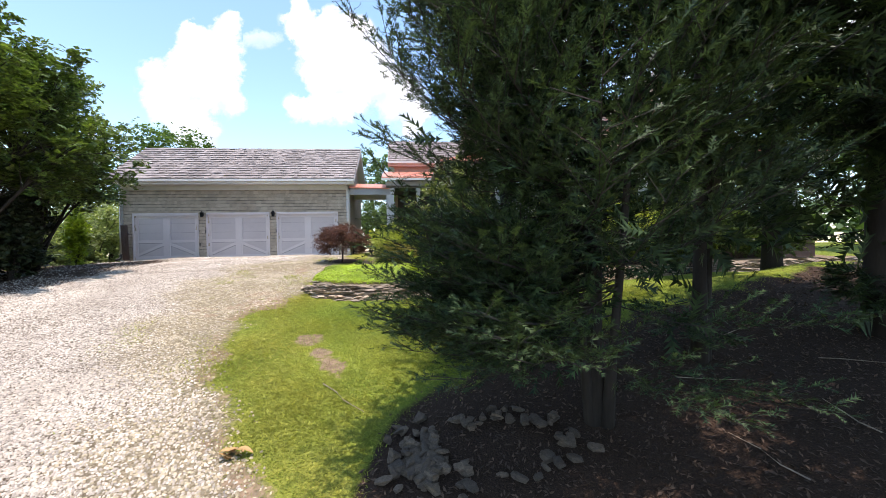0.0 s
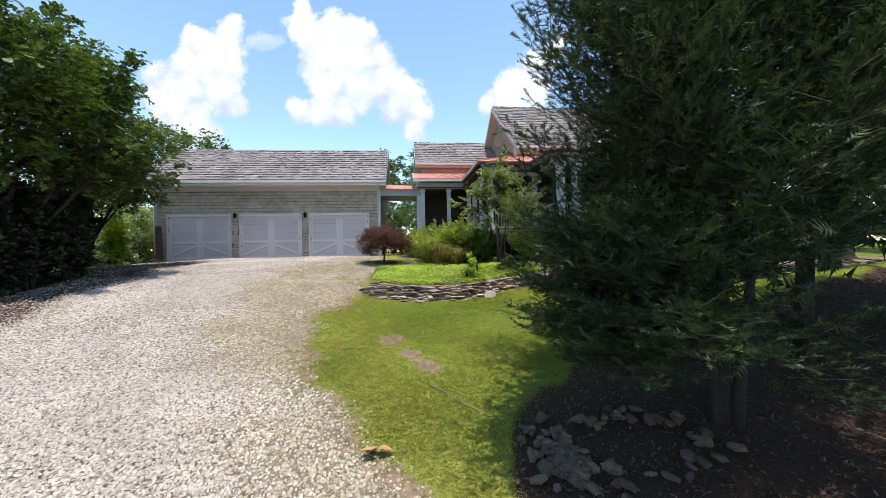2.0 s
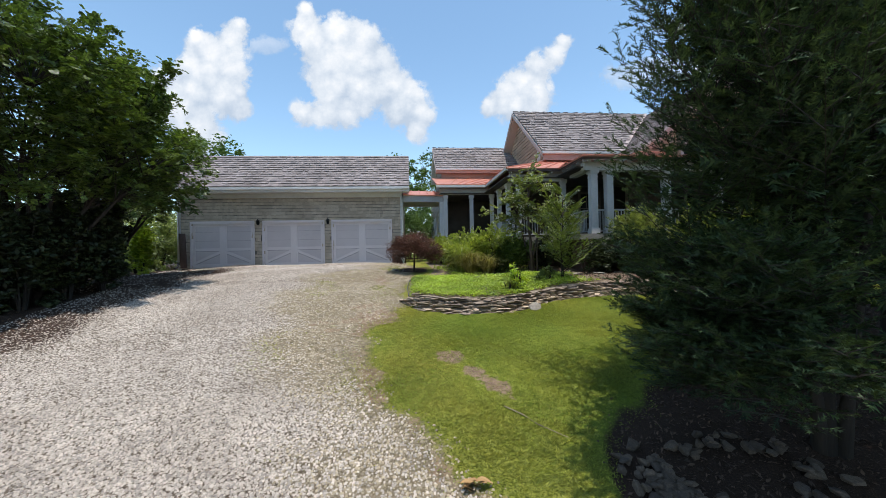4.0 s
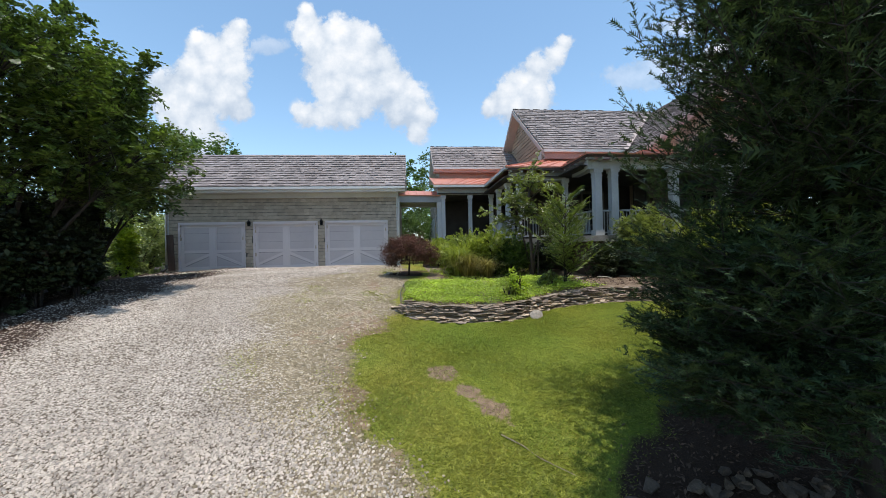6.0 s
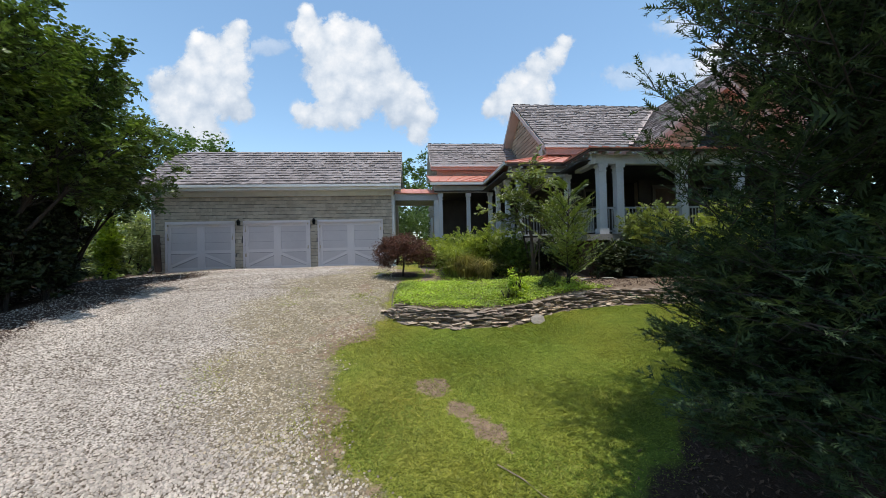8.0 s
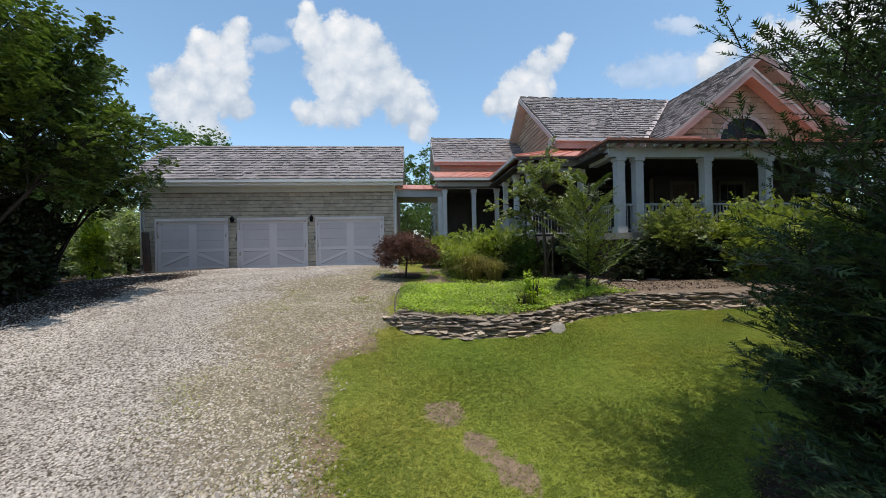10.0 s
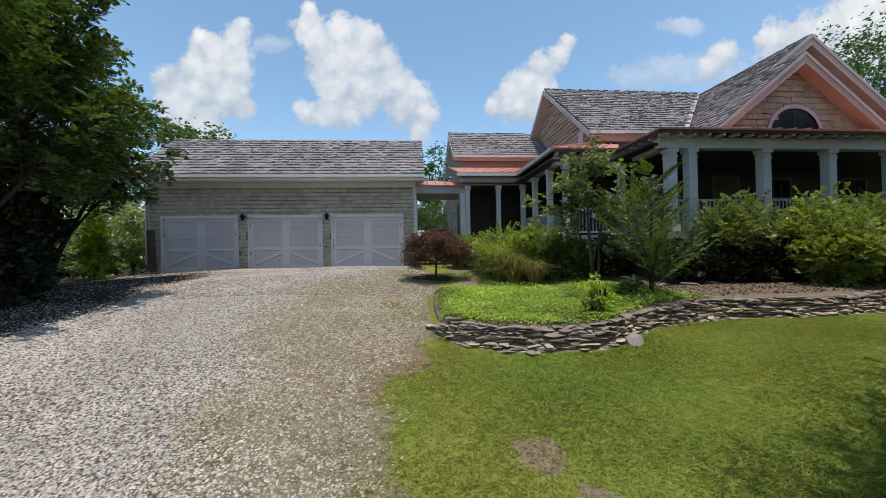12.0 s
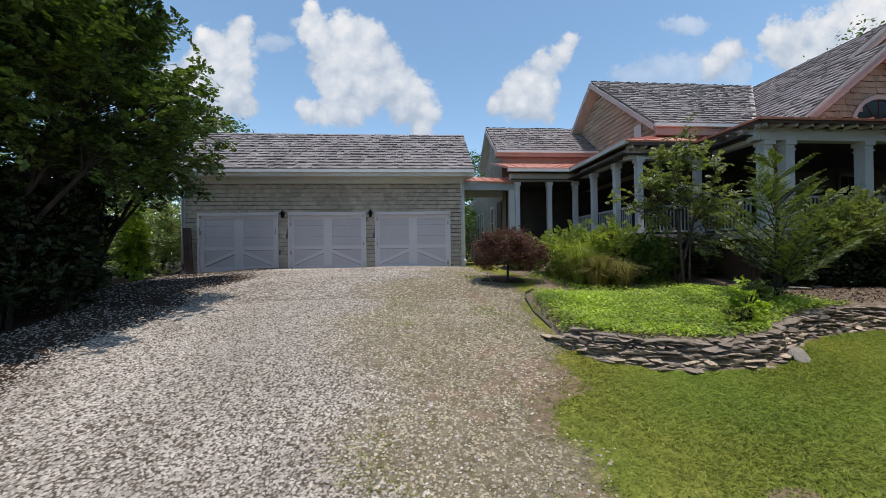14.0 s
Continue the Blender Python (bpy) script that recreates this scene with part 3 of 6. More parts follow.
def garage_door(x0, x1):
    """A sectional door with a centre stile, a cross rail and two sloping braces, in a plain casing."""
    d = part("garage_door", boxes((x0 + 0.07, GY + 0.05, -0.1, x1 - 0.07, GY + 0.09, DH - 0.06)), M_PANEL, garage, "off-white carriage-style garage door, closed")
    y0, y1 = GY + 0.018, GY + 0.05
    a, c, e = x0 + 0.07, (x0 + x1) / 2, x1 - 0.07
    lo, mid, top = 0.0, 0.80, DH - 0.06
    for q in (a, e - 0.13):
        part("stile", boxes((q, y0, lo - 0.1, q + 0.13, y1, top)), M_DOOR, d, "", 0.006)
    part("stile", boxes((c - 0.16, y0, lo - 0.1, c + 0.16, y1, top)), M_DOOR, d, "", 0.006)
    for s, t in ((a + 0.13, c - 0.16), (c + 0.16, e - 0.13)):
        part("rail", boxes((s, y0, top - 0.13, t, y1, top)), M_DOOR, d, "", 0.006)
        part("rail", boxes((s, y0, mid - 0.07, t, y1, mid + 0.07)), M_DOOR, d, "", 0.006)
        part("rail", boxes((s, y0, lo - 0.1, t, y1, lo + 0.1)), M_DOOR, d, "", 0.006)
        near, out = (t, s) if t < c + 0.01 else (s, t)
        part("brace", prism([(near, y0, mid - 0.07), (near, y0, mid - 0.21), (out, y0, lo + 0.1), (out, y0, lo + 0.22)], (0, y1 - y0, 0)), M_DOOR, d)
        # thin strips under brace and cross rail, painted as their shadow lines
        part("seam", prism([(near, y0 + 0.02, mid - 0.21), (near, y0 + 0.02, mid - 0.235), (out, y0 + 0.02, lo + 0.078), (out, y0 + 0.02, lo + 0.1)], (0, 0.008, 0)), M_SEAMSHADOW, d)
        part("seam", boxes((s, y0 + 0.02, mid - 0.088, t, y0 + 0.03, mid - 0.07)), M_SEAMSHADOW, d)
        for z in (1.22, 1.66):
            part("section_seam", boxes((s, GY + 0.046, z, t, GY + 0.052, z + 0.008)), M_SEAMSHADOW, d)
    for q in (x0, x1 - 0.07):
        part("casing", boxes((q, GY - 0.062, -0.15, q + 0.07, GY + 0.1, DH)), M_DOOR, d, "", 0.006)
    part("casing", boxes((x0, GY - 0.062, DH - 0.06, x1, GY + 0.1, DH + 0.06)), M_DOOR, d, "", 0.006)


for d0, d1 in DOORS:
    garage_door(d0, d1)


def wall_lantern(x, z):
    t = thing("wall_lantern", "small black iron lantern on the shingled garage wall", "lantern", (x, GY - 0.03, z), "garage lanterns")
    part("backplate", boxes((x - 0.05, GY - 0.045, z - 0.1, x + 0.05, GY - 0.02, z + 0.1)), M_IRON, t, "", 0.006)
    bm = bmesh.new()
    tube(bm, [(x, GY - 0.13, z - 0.13), (x, GY - 0.13, z + 0.05)], [0.05, 0.075], 6)
    part("glass_body", bm, M_GLASS, t)
    bm = tube(bmesh.new(), [(x, GY - 0.13, z + 0.05), (x, GY - 0.13, z + 0.09), (x, GY - 0.13, z + 0.15)], [0.105, 0.07, 0.012], 8)
    part("cap", bm, M_IRON, t)
    for sx, sy in ((-1, -1), (1, -1), (-1, 1), (1, 1)):
        part("bar", tube(bmesh.new(), [(x + sx * 0.035, GY - 0.13 + sy * 0.035, z - 0.13), (x + sx * 0.055, GY - 0.13 + sy * 0.055, z + 0.06)], [0.007, 0.007], 4), M_IRON, t)
    part("arm", tube(bmesh.new(), [(x, GY - 0.03, z + 0.06), (x, GY - 0.09, z + 0.19), (x, GY - 0.13, z + 0.15)], [0.01, 0.01, 0.01], 5), M_IRON, t)
    turned(t, TURN_G)


wall_lantern(-8.9, 2.1)
wall_lantern(-5.55, 2.1)
t = thing("wood_panel", "narrow dark brown wooden board leaning on the garage corner", "board", (GX0 + 0.3, GY - 0.15, 0))
m = pose(0, GY - 0.06, -0.05, 4, 0, 0)
for k in range(2):
    part("plank", box(bmesh.new(), GX0 + 0.14 + 0.15 * k, -0.1, 0, GX0 + 0.28 + 0.15 * k, -0.06, 1.66, m), M_DARKWOOD, t, "", 0.006)
part("batten", box(bmesh.new(), GX0 + 0.14, -0.06, 1.2, GX0 + 0.43, -0.03, 1.28, m), M_DARKWOOD, t)

turned(t, TURN_G)
turned(garage, TURN_G)

# ---- house ----
house = thing("house", "shingled house with steep gables, shake roofs and a deep porch", "house", (9, 18, 0))
FLOOR = 1.0
SL = 0.785


def window(parent, x, y, z0, w, h, face="y", trim=None):
    """A sash window with casing, sill, two panes and a meeting rail."""
    if face == "y":
        f = lambda a0, d0, b0, a1, d1, b1: boxes((x + a0, y + d0, b0, x + a1, y + d1, b1))
    else:
        f = lambda a0, d0, b0, a1, d1, b1: boxes((x + d0, y + a0, b0, x + d1, y + a1, b1))
    trim = trim or M_WHITE
    wdw = part("window", f(-w / 2, -0.012, z0, w / 2, -0.004, z0 + h), M_GLASS, parent, "dark sash window with white casing")
    for a in (-w / 2 - 0.09, w / 2):
        part("casing", f(a, -0.05, z0 - 0.02, a + 0.09, 0.01, z0 + h + 0.02), trim, wdw)
    part("casing", f(-w / 2 - 0.09, -0.05, z0 + h + 0.02, w / 2 + 0.09, 0.01, z0 + h + 0.13), trim, wdw)
    part("sill", f(-w / 2 - 0.12, -0.08, z0 - 0.07, w / 2 + 0.12, 0.01, z0 - 0.02), trim, wdw)
    part("meeting_rail", f(-w / 2, -0.035, z0 + h / 2 - 0.025, w / 2, -0.013, z0 + h / 2 + 0.025), trim, wdw)
    for a in (-w / 6, w / 6):
        part("muntin", f(a - 0.01, -0.028, z0 + h / 2 + 0.025, a + 0.01, -0.013, z0 + h), trim, wdw)


# middle block
MX0, MX1, MWY, MEY, MEZ, MRY, MRZ = 0.45, 5.3, 21.55, 21.2, 5.36, 23.6, 7.2
part("middle_wall", prism([(MX0, MWY, -0.2), (MX0, 2 * MRY - MWY, -0.2), (MX0, 2 * MRY - MWY, 5.4), (MX0, MRY, MRZ - 0.15), (MX0, MWY, 5.4)], (MX1 - MX0, 0, 0)), M_WALL, house)
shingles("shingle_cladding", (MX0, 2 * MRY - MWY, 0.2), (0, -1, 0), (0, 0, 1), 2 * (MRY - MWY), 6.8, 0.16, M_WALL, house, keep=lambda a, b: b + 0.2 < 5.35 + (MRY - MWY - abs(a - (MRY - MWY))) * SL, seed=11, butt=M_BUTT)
for sg in (1, -1):
    ey = MRY + sg * (MEY - MRY)
    part("roof_deck", slab([(0.08, ey, MEZ - 0.03), (5.35, ey, MEZ - 0.03), (5.35, MRY, MRZ - 0.03), (0.08, MRY, MRZ - 0.03)], 0.1), M_TRIM, house)
shingles("shake_covering", (0.08, MEY - 0.04, MEZ - 0.01), (1, 0, 0), (0, MRY - MEY, MRZ - MEZ), 5.2, math.hypot(MRY - MEY, MRZ - MEZ) + 0.03, 0.27, M_SHAKE, house, thick=0.045, wide=(0.08, 0.28), seed=12)
part("gutter", boxes((0.08, MEY - 0.13, MEZ - 0.14, 5.2, MEY - 0.02, MEZ - 0.03)), M_WHITE, house, "", 0.02)
part("fascia", boxes((0.08, MEY - 0.018, MEZ - 0.3, 5.2, MEY + 0.03, MEZ - 0.08)), M_SALMON, house, "salmon-coloured fascia")
part("soffit", boxes((0.08, MEY + 0.03, MEZ - 0.28, 5.2, MWY + 0.05, MEZ - 0.25)), M_SALMON, house)
part("frieze_board", boxes((MX0 - 0.02, MWY - 0.03, 4.7, 5.2, MWY - 0.002, MEZ - 0.28)), M_SALMON, house)
part("rake_board", prism([(0.05, MEY, MEZ - 0.25), (0.05, MRY, MRZ - 0.27), (0.05, MRY, MRZ - 0.03), (0.05, MEY, MEZ - 0.03)], (0.06, 0, 0)), M_RAKE, house)
part("rear_wall", boxes((MX0, 2 * MRY - MWY, -0.2, MX1, 31.5, 4.2)), M_WALL, house)
shingles("shingle_cladding", (MX0, 31.5, 0.0), (0, -1, 0), (0, 0, 1), 31.5 - 2 * MRY + MWY, 4.1, 0.16, M_WALL, house, seed=21, butt=M_BUTT)
for y in (23.6, 26.4, 27.7, 28.6, 29.5):
    window(house, MX0 - 0.03, y, 1.3, 0.6, 1.5, "x")
part("side_door", boxes((MX0 - 0.07, MWY + 0.1, 0.9, MX0 - 0.02, MWY + 0.95, 3.0)), M_DARKWOOD, house, "dark brown side door", 0.01)

# wing with its gable to the side
WX0, WWY, WEY, WEZ, WRY, WRZ, WEX0 = 5.1, 16.85, 16.4, 5.03, 20.9, 8.55, 4.62
WRX = 12.9
part("wing_wall", prism([(WX0, WWY, 0.6), (WX0, 2 * WRY - WWY, 0.6), (WX0, 2 * WRY - WWY, 5.0), (WX0, WRY, WRZ - 0.2), (WX0, WWY, 5.0)], (8.0, 0, 0)), M_WALL, house)
shingles("gable_cladding", (WX0, 2 * WRY - WWY, 4.2), (0, -1, 0), (0, 0, 1), 2 * (WRY - WWY), 4.2, 0.19, M_WALL_WARM, house, keep=lambda a, b: b + 4.2 < 4.95 + (WRY - WWY - abs(a - (WRY - WWY))) * SL, seed=13, thick=0.032, wide=(0.3, 0.7), butt=M_BUTT, label="tan cedar shingles in the gable")
wl = math.hypot(WRY - WEY, WRZ - WEZ)
part("roof_deck", slab([(WEX0, WEY, WEZ - 0.03), (8.45, WEY, WEZ - 0.03), (WRX, WRY, WRZ - 0.03), (WEX0, WRY, WRZ - 0.03)], 0.1), M_TRIM, house)
part("roof_deck", slab([(WEX0, 2 * WRY - WEY, WEZ - 0.03), (17, 2 * WRY - WEY, WEZ - 0.03), (17, WRY, WRZ - 0.03), (WEX0, WRY, WRZ - 0.03)], 0.1), M_TRIM, house)
shingles("shake_covering", (WEX0, WEY - 0.04, WEZ - 0.01), (1, 0, 0), (0, WRY - WEY, WRZ - WEZ), 8.4, wl + 0.03, 0.27, M_SHAKE, house, keep=lambda a, b: a < 3.85 + b / wl * 4.45 - 0.1, thick=0.045, wide=(0.08, 0.28), seed=14)
part("gutter", boxes((WEX0, WEY - 0.13, WEZ - 0.14, 8.3, WEY - 0.02, WEZ - 0.03)), M_WHITE, house, "", 0.02)
part("fascia", boxes((WEX0 + 0.06, WEY - 0.018, WEZ - 0.42, 8.5, WEY + 0.03, WEZ - 0.08)), M_SALMON, house)
part("soffit", boxes((WEX0 + 0.06, WEY + 0.03, WEZ - 0.42, 8.5, WWY + 0.05, WEZ - 0.38)), M_SALMON, house)
for y1, z1 in ((WEY, WEZ), (2 * WRY - WEY, WEZ)):
    part("rake_board", prism([(WEX0 - 0.03, y1, z1 - 0.25), (WEX0 - 0.03, WRY, WRZ - 0.27), (WEX0 - 0.03, WRY, WRZ - 0.03), (WEX0 - 0.03, y1, z1 - 0.03)], (0.07, 0, 0)), M_RAKE, house)
    part("rake_soffit", prism([(WEX0 + 0.04, y1, z1 - 0.3), (WEX0 + 0.04, WRY, WRZ - 0.32), (WEX0 + 0.04, WRY, WRZ - 0.28), (WEX0 + 0.04, y1, z1 - 0.26)], (WX0 - WEX0 - 0.04, 0, 0)), M_RAKE, house)
part("gable_vent", boxes((WX0 - 0.06, 17.75, 4.95, WX0 - 0.02, 18.2, 5.5)), M_TRIM, house, "small pale vent in the gable", 0.01)

# main block, ridge towards the drive
AX, AY, AZ, ASL = 13.02, 15.65, 8.5, 0.80
AEZ = 5.0
ahalf = (AZ - AEZ) / ASL
part("main_wall", prism([(AX - 4.2, AY + 0.5, 0.6), (AX + 4.2, AY + 0.5, 0.6), (AX + 4.2, AY + 0.5, 5.0), (AX, AY + 0.5, AZ - 0.2), (AX - 4.2, AY + 0.5, 5.0)], (0, 14, 0)), M_WALL, house)
for sg in (-1, 1):
    full = AX + sg * ahalf
    ex, cut = (full, AEZ) if sg > 0 else (11.2, AZ - ASL * (AX - 11.2))
    part("roof_deck", slab([(full, AY, AEZ - 0.03), (full, AY + 15, AEZ - 0.03), (AX, AY + 15, AZ - 0.03), (AX, AY, AZ - 0.03)], 0.1), M_TRIM, house)
    part("rake_board", prism([(ex, AY - 0.05, cut - 0.4), (AX, AY - 0.05, AZ - 0.42), (AX, AY - 0.05, AZ - 0.03), (ex, AY - 0.05, cut - 0.03)], (0, 0.07, 0)), M_SALMON, house, "salmon rake board with pale cap")
    part("rake_cap", prism([(ex, AY - 0.075, cut - 0.12), (AX, AY - 0.075, AZ - 0.13), (AX, AY - 0.075, AZ + 0.01), (ex, AY - 0.075, cut + 0.02)], (0, 0.024, 0)), M_RAKE, house)
    part("rake_soffit", prism([(ex, AY + 0.02, cut - 0.38), (AX, AY + 0.02, AZ - 0.4), (AX, AY + 0.02, AZ - 0.36), (ex, AY + 0.02, cut - 0.34)], (0, 0.5, 0)), M_SALMON, house)
al = math.hypot(ahalf, AZ - AEZ)
shingles("shake_covering", (AX - ahalf - 0.03, AY + 5.6, AEZ - 0.01), (0, -1, 0), (ahalf, 0, AZ - AEZ), 5.62, al + 0.03, 0.27, M_SHAKE, house, keep=lambda a, b: a > 5.6 - 1.0 - b / al * 4.6, thick=0.045, wide=(0.08, 0.28), seed=15)
shingles("shake_covering", (AX + ahalf + 0.03, AY, AEZ - 0.01), (0, 1, 0), (-ahalf, 0, AZ - AEZ), 6, al + 0.03, 0.25, M_SHAKE, house, thick=0.03, wide=(0.1, 0.3), seed=16)
part("valley_flashing", prism([(8.40, WEY, WEZ + 0.05), (8.62, WEY, WEZ + 0.05), (WRX + 0.1, WRY, WRZ + 0.065), (WRX - 0.1, WRY, WRZ + 0.065)], (0, 0, -0.02)), M_RAKE, house, "pale copper valley flashing")
part("gable_shelf", boxes((AX + 0.8, AY - 0.08, AEZ - 0.62, AX + ahalf + 0.1, AY + 0.5, AEZ - 0.38)), M_SALMON, house)

# smaller gable in front of it, with the arched window
BX, BY, BZ, BSL, BEZ = 11.2, 14.36, 7.044, 0.8, 4.42
bhalf = (BZ - BEZ) / BSL
BWY = BY + 0.4
part("front_gable_wall", prism([(BX - 2.9, BWY, 4.0), (BX + 2.9, BWY, 4.0), (BX + 2.9, BWY, 4.55), (BX, BWY, BZ - 0.2), (BX - 2.9, BWY, 4.55)], (0, 1.3, 0)), M_WALL_WARM, house)
WZ, WR = 4.36, 0.97
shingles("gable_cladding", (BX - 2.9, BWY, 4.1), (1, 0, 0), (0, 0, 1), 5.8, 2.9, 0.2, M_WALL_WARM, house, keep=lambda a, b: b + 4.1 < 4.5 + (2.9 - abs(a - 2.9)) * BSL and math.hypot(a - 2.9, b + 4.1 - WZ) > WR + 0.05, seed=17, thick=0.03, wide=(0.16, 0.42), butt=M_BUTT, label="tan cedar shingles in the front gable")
for sg in (-1, 1):
    ex = BX + sg * bhalf
    part("roof_deck", slab([(ex, BY, BEZ - 0.03), (ex, BY + (1.27 if sg < 0 else 2.2), BEZ - 0.03), (BX, BY + (1.27 if sg < 0 else 2.2), BZ - 0.03), (BX, BY, BZ - 0.03)], 0.08), M_TRIM, house)
    part("rake_board", prism([(ex, BY - 0.05, BEZ - 0.32), (BX, BY - 0.05, BZ - 0.36), (BX, BY - 0.05, BZ - 0.02), (ex, BY - 0.05, BEZ - 0.03)], (0, 0.07, 0)), M_SALMON, house, "salmon rake board with pale cap")
    part("rake_cap", prism([(ex, BY - 0.075, BEZ - 0.1), (BX, BY - 0.075, BZ - 0.1), (BX, BY - 0.075, BZ + 0.02), (ex, BY - 0.075, BEZ + 0.02)], (0, 0.024, 0)), M_RAKE, house)
    part("rake_soffit", prism([(ex, BY + 0.02, BEZ - 0.3), (BX, BY + 0.02, BZ - 0.34), (BX, BY + 0.02, BZ - 0.3), (ex, BY + 0.02, BEZ - 0.26)], (0, 0.38, 0)), M_SALMON, house)
    a, c = sorted((ex + sg * 0.02, ex - sg * 1.15))
    part("cornice_return", boxes((a, BY - 0.1, BEZ - 0.3, c, BWY + 0.05, BEZ - 0.04)), M_SALMON, house, "salmon cornice return", 0.02)
    part("return_cap", boxes((a - 0.03, BY - 0.14, BEZ - 0.036, c + 0.03, BWY + 0.05, BEZ + 0.02)), M_COPPER, house, "", 0.01)
bl = math.hypot(bhalf, BZ - BEZ)
shingles("shake_covering", (BX - bhalf - 0.03, BY + 1.3, BEZ - 0.01), (0, -1, 0), (bhalf, 0, BZ - BEZ), 1.32, bl + 0.03, 0.27, M_SHAKE, house, thick=0.045, wide=(0.08, 0.28), seed=18)
shingles("shake_covering", (BX + bhalf + 0.03, BY, BEZ - 0.01), (0, 1, 0), (-bhalf, 0, BZ - BEZ), 2.22, bl + 0.03, 0.27, M_SHAKE, house, thick=0.045, wide=(0.08, 0.28), seed=19)
bm = bmesh.new()
ring = [(math.cos(math.pi * k / 24), math.sin(math.pi * k / 24)) for k in range(25)]
bm.faces.new([bm.verts.new((BX + WR * c, BWY - 0.02, WZ + WR * s)) for c, s in ring][::-1])
awin = part("arched_window", bm, M_GLASS, house, "dark half-round window with pale casing")
bm = bmesh.new()
for i in range(24):
    q = [(r * ring[j][0], r * ring[j][1]) for j in (i, i + 1) for r in (WR - 0.02, WR + 0.11)]
    f = [bm.verts.new((BX + x, y, WZ + z)) for y in (BWY - 0.07, BWY) for x, z in (q[0], q[1], q[3], q[2])]
    for a in ((3, 2, 1, 0), (4, 5, 6, 7), (0, 1, 5, 4), (2, 3, 7, 6)):
        bm.faces.new([f[k] for k in a])
bmesh.ops.recalc_face_normals(bm, faces=bm.faces)
part("casing", bm, M_RAKE, awin, "pinkish arched casing")
for a in (60, 90, 120):
    c, s = math.cos(radians(a)), math.sin(radians(a))
    part("muntin", tube(bmesh.new(), [(BX, BWY - 0.03, WZ), (BX + c * WR, BWY - 0.03, WZ + s * WR)], [0.012, 0.012], 4), M_DARKWOOD, awin)

# porch: copper roof edges step out towards the drive
PE, PT = 3.76, 0.3
part("porch_floor", boxes((0.0, 18.45, FLOOR - 0.2, 2.35, MWY, FLOOR), (2.35, 14.5, FLOOR - 0.2, 4.5, 18.6, FLOOR), (2.35, 18.6, FLOOR - 0.2, 5.2, MWY, FLOOR), (4.5, 12.6, FLOOR - 0.2, 17.5, WWY, FLOOR)), M_DECK, house, "weathered grey porch floor")
# ceiling takes the same shade-dark colour as the back wall
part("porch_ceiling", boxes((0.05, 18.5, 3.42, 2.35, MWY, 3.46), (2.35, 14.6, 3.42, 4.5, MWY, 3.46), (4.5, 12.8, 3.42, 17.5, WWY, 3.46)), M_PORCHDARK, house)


def copper_roof(pts, seams, name="copper_roof"):
    """A thin standing-seam sheet: eave corners a, b and top corners c, d."""
    a, b_, c, d = [Vector(p) for p in pts]
    r = part(name, slab([a, b_, c, d], 0.05), M_COPPER, house, "bright new copper standing-seam roof")
    n = (b_ - a).cross(d - a).normalized()
    n = n if n.z > 0 else -n
    for k in range(seams + 1):
        f = k / seams
        p, q = a.lerp(b_, f), d.lerp(c, f)
        s = (b_ - a).normalized() * 0.012
        part("seam", prism([p - s, p + s, q + s, q - s], n * 0.035), M_COPPER, r)


copper_roof([(-0.15, 18.28, PE + 0.1), (2.4, 18.28, PE + 0.1), (5.2, 21.53, PE + 1.05), (-0.15, 21.53, PE + 1.05)], 7)
copper_roof([(2.34, 18.28, PE + 0.1), (2.34, 14.38, PE + 0.02), (5.18, 16.83, PE + 0.95), (5.18, 21.5, PE + 1.02)], 9)
copper_roof([(2.34, 14.38, PE + 0.02), (4.55, 14.38, PE + 0.02), (6.0, 16.83, PE + 0.9), (5.18, 16.83, PE + 0.9)], 4)
copper_roof([(4.52, 14.38, PE), (4.52, 12.35, PE), (6.5, 14.7, PE + 0.62), (6.2, 16.8, PE + 0.62)], 5)
copper_roof([(4.52, 12.35, PE), (17.8, 12.35, PE), (17.8, 14.74, PE + 0.62), (6.5, 14.74, PE + 0.62)], 30)
EDGES = [((-0.15, 18.3), (2.4, 18.3)), ((2.4, 18.3), (2.4, 14.4)), ((2.4, 14.4), (4.58, 14.4)), ((4.58, 14.4), (4.58, 12.4)), ((4.58, 12.4), (17.8, 12.4))]
for (x0, y0), (x1, y1) in EDGES:
    d = Vector((x1 - x0, y1 - y0, 0))
    L = d.length
    d.normalize()
    side = Vector((-d.y, d.x, 0))
    ztop = PE + (0.06 if y0 > 14.5 else -0.03)
    m = Matrix.Translation((x0, y0, ztop)) @ Matrix(((d.x, side.x, 0, 0), (d.y, side.y, 0, 0), (0, 0, 1, 0), (0, 0, 0, 1)))
    back = y0 > 14.45
    if back:
        part("eave_gutter", box(bmesh.new(), -0.02, -0.08, -0.13, L, 0.03, -0.02, m), M_TRIM, house, "pale eaves gutter", 0.02)
    else:
        part("eave_board", box(bmesh.new(), 0, 0.0, -0.09, L, 0.03, 0, m), M_DARKWOOD, house, "dark drip edge")
    part("porch_beam", box(bmesh.new(), 0.2, 0.32, -0.42, L + 0.3 * (1 if y1 == y0 else -1), 0.58, -0.12, m), M_PORCH, house, "grey-white porch beam", 0.01)
    k = 0.15
    while k < L - 0.05 and not back:
        part("rafter_tail", box(bmesh.new(), k, 0.03, -0.15, k + 0.06, 0.33, -0.05, m), M_PORCH, house)
        k += 0.42


